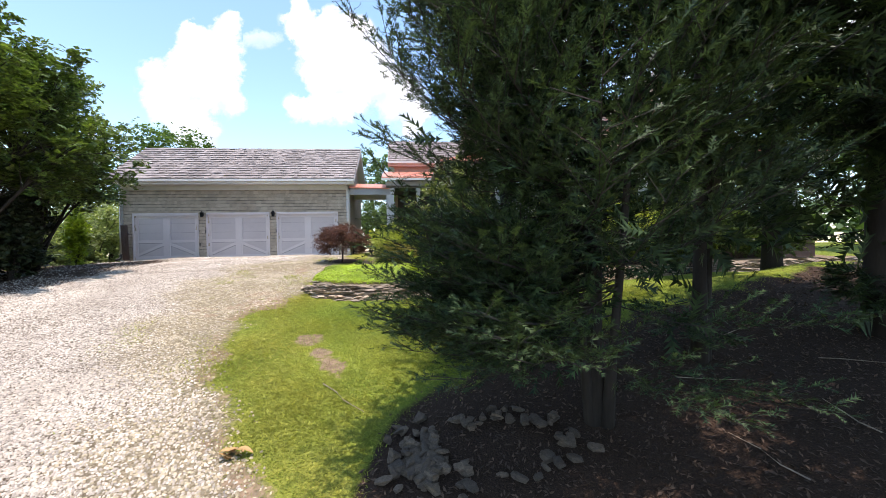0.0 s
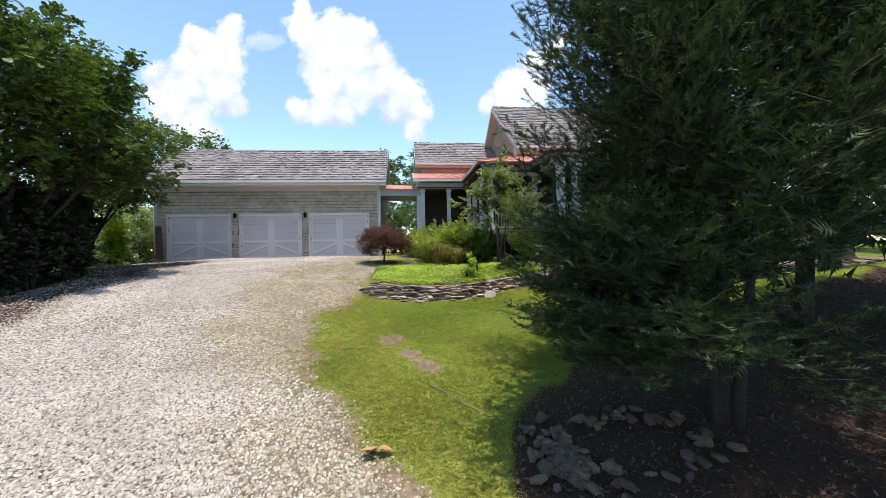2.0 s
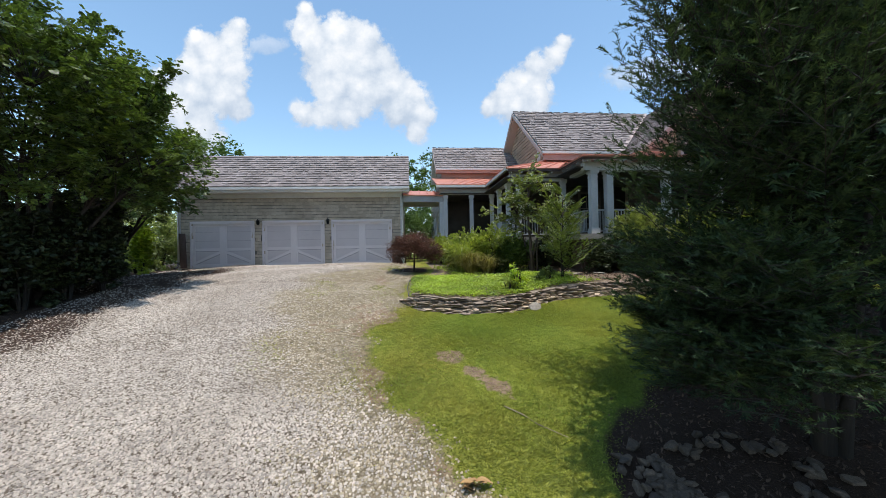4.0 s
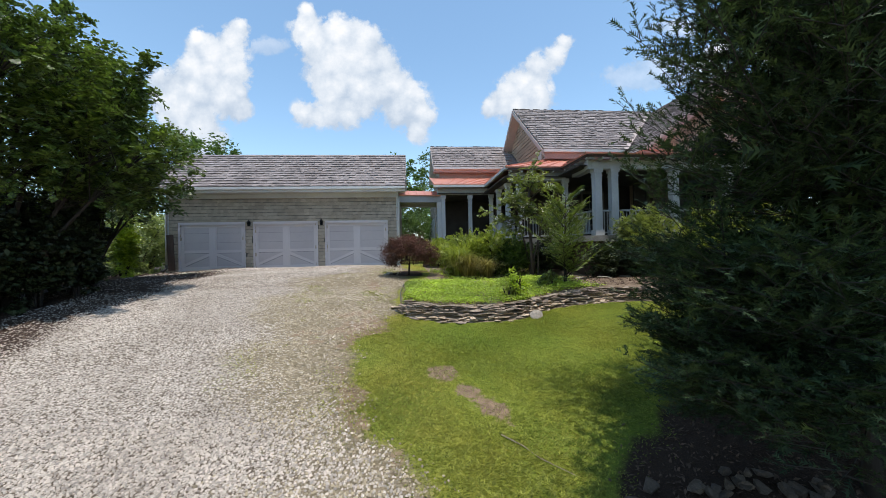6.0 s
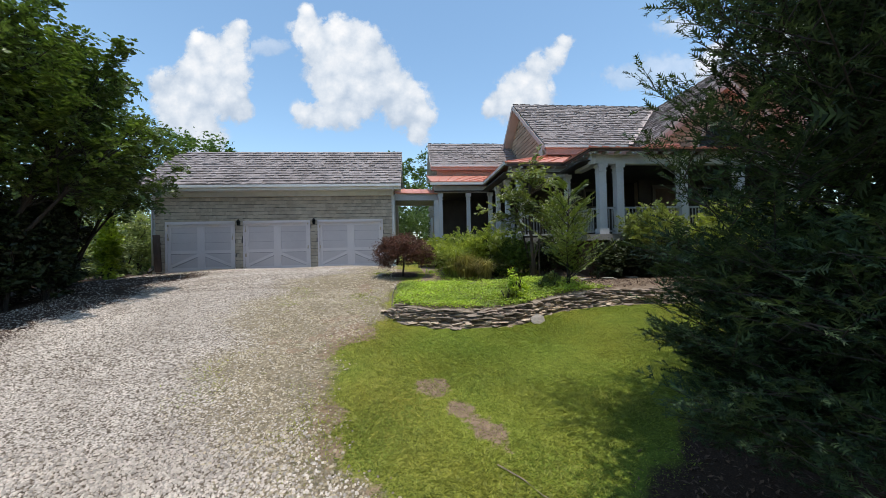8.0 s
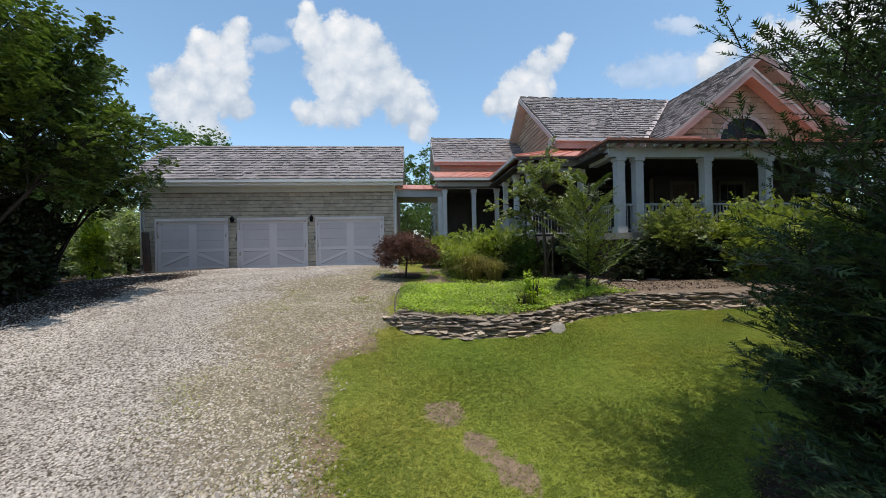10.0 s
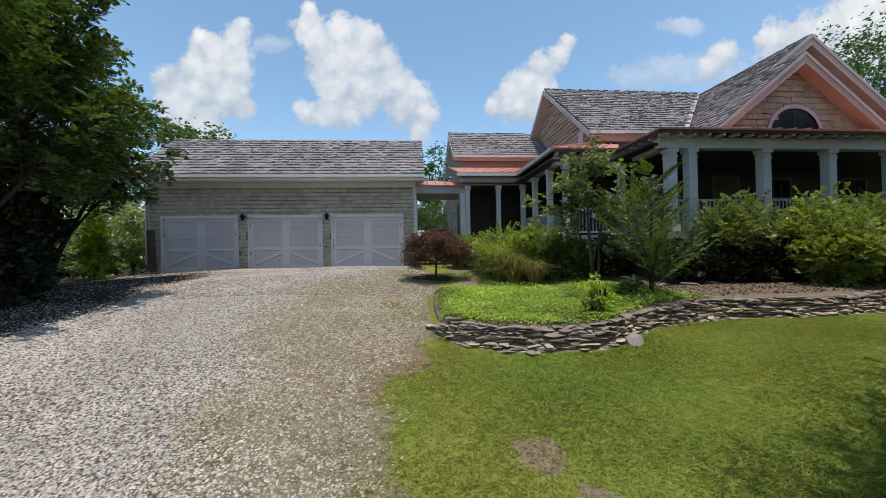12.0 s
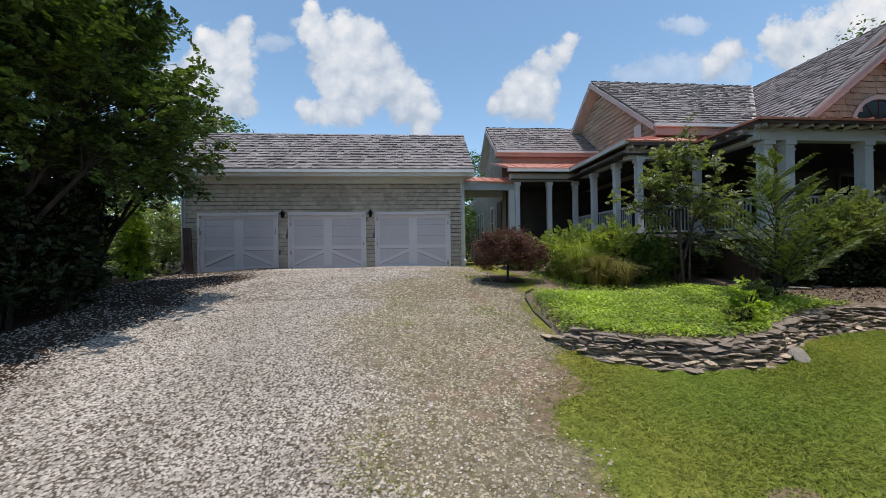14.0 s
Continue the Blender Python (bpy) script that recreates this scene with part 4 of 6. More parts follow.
def column(x, y, w=0.245):
    z1 = 3.36
    c = part("porch_column", boxes((x - w / 2, y - w / 2, FLOOR, x + w / 2, y + w / 2, z1)), M_PORCH, house, "square pale grey porch column", 0.012)
    e = 0.035
    part("capital", boxes((x - w / 2 - e, y - w / 2 - e, z1 - 0.16, x + w / 2 + e, y + w / 2 + e, z1)), M_PORCH, c, "", 0.01)
    part("neck_band", boxes((x - w / 2 - 0.018, y - w / 2 - 0.018, z1 - 0.3, x + w / 2 + 0.018, y + w / 2 + 0.018, z1 - 0.26)), M_PORCH, c)
    part("plinth", boxes((x - w / 2 - e, y - w / 2 - e, FLOOR, x + w / 2 + e, y + w / 2 + e, FLOOR + 0.2)), M_PORCH, c, "", 0.01)


FRONT = [5.16, 5.76, 8.02, 10.1, 12.15, 14.3, 16.5]
SIDE = [(0.34, 18.75), (1.68, 18.75), (2.72, 18.6), (2.72, 17.05), (2.74, 15.6), (2.95, 14.75), (4.85, 14.75)]
for x in FRONT:
    column(x, 12.87)
for x, y in SIDE:
    column(x, y, 0.175)


def railing(p, q):
    a, b_ = Vector((*p, 0)), Vector((*q, 0))
    d = (b_ - a).normalized()
    L = (b_ - a).length
    m = Matrix.Translation((a.x, a.y, FLOOR)) @ Matrix(((d.x, -d.y, 0, 0), (d.y, d.x, 0, 0), (0, 0, 1, 0), (0, 0, 0, 1)))
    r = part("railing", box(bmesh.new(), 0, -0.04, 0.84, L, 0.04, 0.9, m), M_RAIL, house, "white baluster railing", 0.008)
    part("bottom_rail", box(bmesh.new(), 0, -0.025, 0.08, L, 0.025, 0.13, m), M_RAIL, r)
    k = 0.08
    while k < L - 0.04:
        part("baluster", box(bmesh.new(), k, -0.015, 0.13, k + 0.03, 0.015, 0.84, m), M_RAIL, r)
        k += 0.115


for i in range(len(FRONT) - 1):
    railing((FRONT[i] + 0.15, 12.87), (FRONT[i + 1] - 0.15, 12.87))
for i in (3, 4, 2):
    railing((2.8, SIDE[i][1] - 0.12), (2.8, SIDE[i + 1][1] + 0.12))
railing((3.06, 14.75), (4.74, 14.75))
railing((5.0, 14.6), (5.0, 13.03))
for spec in ((2.55, 14.66, -0.5, 4.7, 14.72, FLOOR - 0.2), (4.66, 12.82, -0.5, 4.72, 14.66, FLOOR - 0.2), (4.72, 12.76, -0.5, 17.4, 12.82, FLOOR - 0.2), (2.5, 14.72, -0.5, 2.55, 18.6, FLOOR - 0.2), (0.05, 18.6, -0.5, 2.5, 18.66, FLOOR - 0.2)):
    part("porch_skirt", boxes(spec), M_DARKWOOD, house, "dark skirting under the porch")
# wall at the back of the porch, its deep shade put into the colour
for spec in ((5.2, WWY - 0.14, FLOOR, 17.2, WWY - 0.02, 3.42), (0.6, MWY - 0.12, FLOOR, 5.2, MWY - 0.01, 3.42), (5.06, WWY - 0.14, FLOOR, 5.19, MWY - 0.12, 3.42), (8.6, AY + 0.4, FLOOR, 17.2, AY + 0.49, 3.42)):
    part("porch_wall", boxes(spec), M_PORCHDARK, house, "wall at the back of the porch, darkened for its shade")
# casings here are painted dark for the porch's shade
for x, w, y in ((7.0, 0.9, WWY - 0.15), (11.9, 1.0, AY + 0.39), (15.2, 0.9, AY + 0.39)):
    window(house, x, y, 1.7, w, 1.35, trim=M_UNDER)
pd = part("front_door", boxes((9.3, AY + 0.34, FLOOR, 10.2, AY + 0.39, 3.05)), M_DARKWOOD, house, "dark front door, its white casing darkened for shade", 0.01)
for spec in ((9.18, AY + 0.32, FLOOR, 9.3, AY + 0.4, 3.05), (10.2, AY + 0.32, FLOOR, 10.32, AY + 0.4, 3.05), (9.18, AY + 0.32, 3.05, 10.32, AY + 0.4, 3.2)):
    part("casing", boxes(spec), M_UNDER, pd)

turned(house, TURN_H)

# covered link between garage and house
link = thing("breezeway", "short covered link with a copper roof and pale beam", "breezeway", (-0.8, 19.5, 0))
lr = part("copper_roof", slab([(-1.82, 18.95, 3.42), (0.32, 18.95, 3.38), (0.32, 20.2, 3.78), (-1.82, 20.2, 3.82)], 0.05), M_COPPER, link, "bright new copper standing-seam roof")
for k in range(6):
    x = -1.75 + 0.4 * k
    part("seam", prism([(x, 18.95, 3.42), (x + 0.024, 18.95, 3.42), (x + 0.024, 20.2, 3.82), (x, 20.2, 3.82)], (0, -0.01, 0.03)), M_COPPER, lr)
# front beam in the shade-darkened rail paint; the rear one keeps trim colour
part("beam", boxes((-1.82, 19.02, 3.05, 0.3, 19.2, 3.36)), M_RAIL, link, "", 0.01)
part("beam", boxes((-1.82, 20.9, 3.05, 0.3, 21.05, 3.36)), M_TRIM, link)
part("post", boxes((0.05, 19.0, -0.1, 0.27, 19.22, 3.05)), M_PORCH, link, "", 0.01)
part("ceiling_board", boxes((-1.82, 19.2, 3.3, 0.3, 20.9, 3.34)), M_PORCH, link)
t = thing("iron_railing", "dark low railing beside the covered link", "railing", (-1.2, 20.0, 0))
part("top_rail", boxes((-1.75, 19.9, 0.92, 0.4, 19.95, 0.98)), M_IRON, t)
part("bottom_rail", boxes((-1.75, 19.9, 0.12, 0.4, 19.95, 0.17)), M_IRON, t)
for k in range(18):
    part("baluster", boxes((-1.7 + 0.12 * k, 19.91, 0.17, -1.68 + 0.12 * k, 19.93, 0.92)), M_IRON, t)
for x in (-1.77, 0.36):
    part("post", boxes((x, 19.88, -0.1, x + 0.06, 19.96, 1.05)), M_IRON, t)

# ---- clouds, far behind everything ----
def cloud_material():
    m, nt, b = nodes_of("cloud")
    nt.nodes.remove(b)
    co = nt.nodes.new("ShaderNodeTexCoord").outputs["Object"]

    def attr(name):
        a = nt.nodes.new("ShaderNodeAttribute")
        a.attribute_name = name
        return a.outputs["Fac"]

    n1, n2 = noise_tex(nt, 0.016, 9, 0.62, co), noise_tex(nt, 0.0095, 6, 0.6, co)

    def madd(a, k, c):
        q = nt.nodes.new("ShaderNodeMath")
        q.operation = "MULTIPLY_ADD"
        nt.links.new(a, q.inputs[0])
        q.inputs[1].default_value = k
        if isinstance(c, float):
            q.inputs[2].default_value = c
        else:
            nt.links.new(c, q.inputs[2])
        return q.outputs[0]

    lumps = []
    for sc in (0.017, 0.043, 0.1):
        v = nt.nodes.new("ShaderNodeTexVoronoi")
        v.feature = "SMOOTH_F1"
        v.inputs["Scale"].default_value, v.inputs["Smoothness"].default_value = sc, 0.35
        warp = nt.nodes.new("ShaderNodeVectorMath")
        warp.operation = "MULTIPLY_ADD"
        nt.links.new(n1.outputs["Color"], warp.inputs[0])
        warp.inputs[1].default_value = (14, 14, 0)
        nt.links.new(co, warp.inputs[2])
        nt.links.new(warp.outputs[0], v.inputs["Vector"])
        lumps.append(v.outputs["Distance"])
    billow = madd(lumps[0], -0.5, madd(lumps[1], -0.3, madd(lumps[2], -0.1, 0.95)))
    dens = madd(billow, 0.25, madd(n1.outputs[0], 0.85, attr("puff")))
    dens = madd(n2.outputs[0], 0.2, dens)
    alpha = ramp(nt, dens, [(0.73, (0, 0, 0)), (0.81, (0.5, 0.5, 0.5)), (0.93, (1, 1, 1))])
    gate = ramp(nt, attr("puff"), [(0.03, (0, 0, 0)), (0.12, (1, 1, 1))])
    al = mix(nt, 1.0, alpha.outputs[0], gate.outputs[0], "MULTIPLY")
    mul = nt.nodes.new("ShaderNodeMath")
    mul.operation = "MULTIPLY"
    nt.links.new(al, mul.inputs[0])
    nt.links.new(attr("cover"), mul.inputs[1])
    # the cards glow; their lit and grey parts are painted into this colour
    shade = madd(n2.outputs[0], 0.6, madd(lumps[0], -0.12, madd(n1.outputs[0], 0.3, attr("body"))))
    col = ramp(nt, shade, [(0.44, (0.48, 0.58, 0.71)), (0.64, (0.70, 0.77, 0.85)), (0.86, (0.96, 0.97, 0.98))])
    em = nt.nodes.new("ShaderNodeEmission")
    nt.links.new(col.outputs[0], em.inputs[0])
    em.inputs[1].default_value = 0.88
    tr = nt.nodes.new("ShaderNodeBsdfTransparent")
    ms = nt.nodes.new("ShaderNodeMixShader")
    nt.links.new(mul.outputs[0], ms.inputs[0])
    nt.links.new(tr.outputs[0], ms.inputs[1])
    nt.links.new(em.outputs[0], ms.inputs[2])
    nt.links.new(ms.outputs[0], nt.nodes["Material Output"].inputs["Surface"])
    return m


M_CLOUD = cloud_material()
FAR = 1600.0
SKY_POSE = look((-2.0, 3.0, 0.5), (-1.74, 4.98, 0.515), -1.15)


def cloud(label, puffs, cover=1.0, wisp=1.0, depth=0.0):
    """One cloud: puffs are (right, up, radius) in hundredths of the distance."""
    p = np.array(puffs, float).reshape(-1, 3) / 100
    d = FAR + depth
    lo, hi = (p[:, :2] - p[:, 2:] * 1.7).min(0), (p[:, :2] + p[:, 2:] * 1.7).max(0)
    u, v = np.linspace(lo[0], hi[0], 70), np.linspace(lo[1], hi[1], 60)
    U, V = np.meshgrid(u, v)
    dens, body = np.zeros(U.shape), np.zeros(U.shape)
    for a, b_, r in p:
        q = np.sqrt(((U - a) / wisp) ** 2 + (V - b_) ** 2) / r
        dens = dens + np.exp(-1.6 * q * q)
        # painted shading: each puff brighter on top than underneath
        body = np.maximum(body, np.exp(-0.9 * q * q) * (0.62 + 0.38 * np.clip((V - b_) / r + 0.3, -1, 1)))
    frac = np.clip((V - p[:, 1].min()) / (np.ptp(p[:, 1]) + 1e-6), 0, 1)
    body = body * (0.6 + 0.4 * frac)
    pts = np.stack([U * d, V * d, np.full(U.shape, -d)], -1).reshape(-1, 3)
    i = np.arange(U.size).reshape(U.shape)
    me = quick_mesh("cloud", pts, np.stack([i[:-1, :-1], i[:-1, 1:], i[1:, 1:], i[1:, :-1]], -1).reshape(-1, 4), M_CLOUD)
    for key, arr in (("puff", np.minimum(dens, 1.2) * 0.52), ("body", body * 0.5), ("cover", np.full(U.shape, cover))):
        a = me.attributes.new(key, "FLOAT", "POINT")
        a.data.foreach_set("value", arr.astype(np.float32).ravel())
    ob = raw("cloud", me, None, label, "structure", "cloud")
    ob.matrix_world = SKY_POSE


def puffs_from(*rows):
    return [((x - 784) / 6.5, (441 - y) / 6.5, r / 5.4) for x, y, r in rows]


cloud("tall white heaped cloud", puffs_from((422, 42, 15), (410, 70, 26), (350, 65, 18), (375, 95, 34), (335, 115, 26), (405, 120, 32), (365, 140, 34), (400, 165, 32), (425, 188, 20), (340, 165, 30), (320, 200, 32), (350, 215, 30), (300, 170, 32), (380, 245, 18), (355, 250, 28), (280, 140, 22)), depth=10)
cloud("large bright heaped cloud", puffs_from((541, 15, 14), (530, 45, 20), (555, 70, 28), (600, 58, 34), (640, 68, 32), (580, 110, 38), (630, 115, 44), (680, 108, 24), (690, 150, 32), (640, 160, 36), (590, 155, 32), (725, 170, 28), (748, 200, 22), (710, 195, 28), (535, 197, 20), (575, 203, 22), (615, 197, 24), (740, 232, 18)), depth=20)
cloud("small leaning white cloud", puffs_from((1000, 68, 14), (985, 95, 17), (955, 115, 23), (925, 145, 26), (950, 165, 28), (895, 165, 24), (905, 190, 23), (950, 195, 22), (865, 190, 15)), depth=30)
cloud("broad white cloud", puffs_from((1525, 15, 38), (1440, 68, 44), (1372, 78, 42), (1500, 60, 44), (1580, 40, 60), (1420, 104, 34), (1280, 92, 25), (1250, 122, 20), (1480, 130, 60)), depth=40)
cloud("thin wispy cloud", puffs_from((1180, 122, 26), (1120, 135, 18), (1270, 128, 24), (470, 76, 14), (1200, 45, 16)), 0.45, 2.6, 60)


# ---- plants ----
def sprays(name, base, way, normal, length, material, pairs=8, width=0.34, leaf=0.17, seed=1, sag=0.1, broad=False):
    """Flat feathery twigs: a fine stem with paired leaflets, all in one mesh."""
    rng = np.random.default_rng(seed)
    B, D, N = (np.asarray(a, float) for a in (base, way, normal))
    D = D / np.linalg.norm(D, axis=1)[:, None]
    S = np.cross(D, N)
    S /= np.linalg.norm(S, axis=1)[:, None] + 1e-9
    N = np.cross(S, D)
    L = np.asarray(length, float)[:, None]
    n = len(B)
    tris = []

    def at(t):
        return B + D * (L * t) - N * (L * sag * t * t)

    def tri(p, q, r):
        tris.append(np.stack([p, q, r], 1))

    tri(at(0) - S * L * 0.02, at(0) + S * L * 0.02, at(1.0))
    for k in range(pairs):
        t = 0.12 + 0.88 * k / pairs
        reach = width * math.sin(math.pi * min(1.0, 0.22 + 0.78 * (1 - t))) ** 0.8
        for sg in (-1, 1):
            r = reach * (1 + 0.3 * rng.uniform(-1, 1, (n, 1)))
            tip = at(t) + S * (sg * L * r) + D * (L * r * 0.95) + N * (L * 0.1 * rng.uniform(-1, 1, (n, 1)))
            w = D * (L * leaf * 0.5)
            if broad:
                mid = at(t) * 0.45 + tip * 0.55
                side = (D * 0.75 - S * sg * 0.65) * (L * leaf * 0.5)
                tri(at(t), mid - side, tip)
                tri(at(t), tip, mid + side)
            else:
                tri(at(t) - w * 0.6, at(t) + w, tip)
    tri(at(0.75) - S * L * leaf * 0.35, at(0.75) + S * L * leaf * 0.35, at(1.1))
    v = np.concatenate([t.reshape(-1, 3) for t in tris])
    # one island a twig: reorder so that its triangles share the stem's foot
    return quick_mesh(name, v, np.arange(len(v)).reshape(-1, 3), material)


def crown_radius(z, prof):
    return np.interp(z, [p[0] for p in prof], [p[1] for p in prof])


REACH = {60: (0.85, 0.85, 0.8, 1.7, 2.2), 100: (0.95, 0.9, 0.8, 1.7, 2.2), 125: (1.55, 1.45, 1.3, 1.6, 2.1), 147: (2.25, 2.15, 2.2, 1.65, 1.9),
         163: (2.4, 2.45, 2.3, 1.55, 1.6), 175: (2.75, 2.8, 2.4, 1.55, 1.4), 188: (2.95, 3.0, 2.6, 1.7, 1.3), 200: (2.9, 3.1, 3.15, 2.1, 1.3),
         215: (2.7, 2.9, 2.95, 2.1, 1.3), 300: (2.3, 2.4, 2.2, 1.9, 1.35), 420: (0.85, 0.85, 0.8, 1.7, 2.2)}


def reach(az, h):
    """How far the big cypress spreads, by compass angle and height: lopsided, away from the house, with an unseen wide
    top added to shade the lawn.
    """
    az = az + 360 if az < 60 else az
    spread = np.interp(az, list(REACH), [np.interp(h, (1.4, 3.2, 5.0, 6.5, 8.0), row) for row in REACH.values()])
    return float(spread * np.interp(h, (0.8, 1.4, 8.0, 10.0), (0.84, 1.0, 1.0, 0.25)))


def cypress(label, x, y, height, prof, stems, n_branch, per, seed, spray=0.22, lift=0.4, narrow=0.0, gap=0.075, inside=10):
    """A feathery evergreen: several stems, ascending branches and flat sprays."""
    rng = np.random.default_rng(seed)
    z0 = float(ground_z(x, y)) - 0.1
    t = thing("cypress_tree", label, "tree", (x, y, z0))
    axes = []
    for k, (dx, dy, lean, r) in enumerate(stems):
        pts, rad = [], []
        for i in range(9):
            f = i / 8
            pts.append((x + dx * (0.25 + 0.75 * min(1, f * 3)) + lean[0] * f * f + 0.05 * math.sin(5 * f + k), y + dy * (0.25 + 0.75 * min(1, f * 3)) + lean[1] * f * f + 0.05 * math.cos(4 * f + k), z0 + height * (0.96 if k == 0 else 0.7) * f))
            rad.append(max(0.012, r * (1 - f) ** 0.8 + (0.03 if i == 0 else 0)))
        bm = tube(bmesh.new(), pts, rad, 9)
        part("trunk", bm, M_BARK, t, "dark furrowed trunk", 0, True)
        axes.append(np.array(pts))
    lb = bmesh.new()
    B, D, N, L = [], [], [], []
    inner = ([], [], [], [])
    for k in range(n_branch):
        f = rng.uniform(0.05, 0.97) ** 0.9
        ax = axes[0] if (f > 0.68 or rng.random() < 0.6) else axes[rng.integers(len(axes))]
        h = f * height
        base = np.array([np.interp(z0 + h, ax[:, 2], ax[:, i]) for i in range(3)])
        up_k = (lift if h > 1.6 else 0.05) * rng.uniform(0.5, 1.4)
        tip_h = h + crown_radius(h, prof) * up_k
        R = crown_radius(tip_h, prof) * rng.uniform(0.72, 1.08)
        az = rng.uniform(0, 2 * math.pi)
        if narrow and k % 4 == 0:
            az, h = rng.uniform(2.45, 3.75), rng.uniform(0.9, 2.6)
            up_k, tip_h = rng.uniform(-0.05, 0.12), h
            base = np.array([np.interp(z0 + h, ax[:, 2], ax[:, i]) for i in range(3)])
        if narrow and k % 4 == 1:
            # the highest limbs, out of view, are added to cast shade on the lawn
            az, h = (rng.uniform(3.15, 3.85), rng.uniform(2.8, 5.0)) if k % 8 == 1 else (rng.uniform(0.9, 2.6), rng.uniform(6.4, 7.8))
            tip_h = h + 2.5 * up_k
            base = np.array([np.interp(z0 + h, ax[:, 2], ax[:, i]) for i in range(3)])
        if narrow:
            R = reach(math.degrees(az), tip_h) * rng.uniform(0.84, 1.04) - 0.17
            if h < 1.5 and math.cos(az) > 0.1 and math.sin(az) > -0.3:
                continue
        if narrow and h < 1.2 and 2.9 < az < 4.4:
            continue
        if h < 1.3 and math.cos(az) > 0.4:
            continue
        if h < 1.1 and math.cos(az) > -0.2 and math.sin(az) > -0.5:
            continue
        out = np.array([math.cos(az), math.sin(az), 0])
        rise = R * up_k - (0.25 if h < 1.2 else 0)
        pts = [base + out * R * s + np.array([0, 0, rise * s ** 1.6 - 0.10 * R * math.sin(math.pi * s)]) for s in (0, 0.25, 0.5, 0.75, 1)]
        tube(lb, pts, [0.012 * R / 2.5 + 0.003, 0.008, 0.0055, 0.0035, 0.002], 4)
        # a plume: side shoots that shorten towards the limb's tip, all set with flat sprays
        P = np.array(pts)
        along = P[4] - P[2]
        along /= np.linalg.norm(along)
        side = np.cross(along, [0, 0, 1])
        side /= np.linalg.norm(side)
        axes_of = [(P[1] * 0.6 + P[2] * 0.4, P[4] + along * 0.05, 0.65 * R)]
        for j in range(per):
            f2 = (j + rng.uniform(0.2, 0.8)) / per
            sq = 0.3 + 0.62 * f2
            q = sq * 4
            i = min(3, int(q))
            b0 = P[i] + (P[i + 1] - P[i]) * (q - i)
            ln = (0.55 * (1 - f2) + 0.2) * rng.uniform(0.7, 1.25) * min(1.3, R / 2.0 + 0.3)
            w = along * rng.uniform(0.4, 1.0) + side * (-1) ** j * rng.uniform(0.4, 1.1) + np.array([0, 0, rng.uniform(-0.15, 0.6)])
            w /= np.linalg.norm(w)
            axes_of.append((b0, b0 + w * ln, ln))
            tube(lb, [b0, b0 + w * ln * 0.5, b0 + w * ln * 0.9], [0.006, 0.004, 0.002], 3)
        for b0, b1, ln in axes_of:
            n_sp = max(4, int(ln / gap))
            w = (b1 - b0) / np.linalg.norm(b1 - b0)
            sd = np.cross(w, [0, 0, 1]) + rng.normal(size=3) * 0.25
            sd /= np.linalg.norm(sd)
            for m in range(n_sp):
                f3 = (m + 0.6) / n_sp
                up2 = rng.uniform(-0.2, 0.45)
                B.append(b0 + (b1 - b0) * f3)
                D.append(w * rng.uniform(0.6, 1.0) + sd * (-1) ** m * rng.uniform(0.4, 0.95) * (1.1 - 0.7 * f3) + np.array([0, 0, up2]) + rng.normal(size=3) * 0.22)
                N.append(np.array([0, 0, 1]) + rng.normal(size=3) * 0.4)
                L.append(spray * rng.uniform(0.75, 1.2) * (1.15 - 0.5 * f3))
            B.append(b0 + (b1 - b0) * 0.92)
            D.append(w + np.array([0, 0, 0.15]))
            N.append(np.array([0, 0, 1]) + rng.normal(size=3) * 0.3)
            L.append(spray * rng.uniform(0.8, 1.1))
        for j in range(inside if h > 1.8 else 2):
            s = rng.uniform(0.1, 0.55)
            q = s * 4
            p = pts[int(q)] + (pts[int(q) + 1] - pts[int(q)]) * (q - int(q))
            w = out * rng.uniform(0.1, 1.0) + rng.normal(size=3) * 0.6
            for lst, val in zip(inner, (p + rng.normal(size=3) * 0.16, w, np.array([0, 0, 1]) + rng.normal(size=3) * 0.8, spray * rng.uniform(1.3, 2.0))):
                lst.append(val)
    tagged(part("branchwork", lb, M_BARK, t), "bare inner limbs", kind="stuff")
    raw("inner_foliage", sprays("inner_foliage", *inner, M_CONIFER, 5, 0.3, 0.22, seed + 1), t, "shaded inner foliage")
    raw("crown", sprays("crown", B, D, N, L, M_CONIFER, 5, 0.25, 0.17, seed), t, "dense dark green feathery sprays")
    return t


CONE = [(0, 1.2), (0.6, 1.9), (1.2, 2.4), (2.2, 2.6), (3.3, 2.5), (4.4, 2.3), (5.5, 2.1), (6.5, 2.3), (7.5, 2.2), (8.5, 1.5), (10.2, 0.2)]
cypress("large dark green feathery cypress with several trunks beside the lawn", 2.6, 3.9, 10.2, CONE, [(0, 0, (0.2, 0.1), 0.095), (-0.3, 0.05, (-0.6, 0.1), 0.06), (0.22, -0.12, (0.7, -0.4), 0.06), (0.1, 0.2, (0.2, 0.5), 0.045)], 430, 8, 21, 0.15, 0.42, 1.8, 0.05, 16)
# added behind the first tree; its wide top shades lawn and mulch
CONEB = [(0, 0.2), (1.2, 1.0), (2.3, 1.3), (2.9, 1.4), (3.6, 1.5), (4.8, 1.7), (6.0, 2.2), (8.0, 2.3), (11, 0.2)]
cypress("dark green cypress standing close behind another", 4.7, 4.6, 11.0, CONEB, [(0, 0, (0.1, 0.1), 0.1), (0.2, 0.1, (0.5, 0.3), 0.06)], 130, 6, 23, 0.28, 0.3, 0, 0.11, 9)
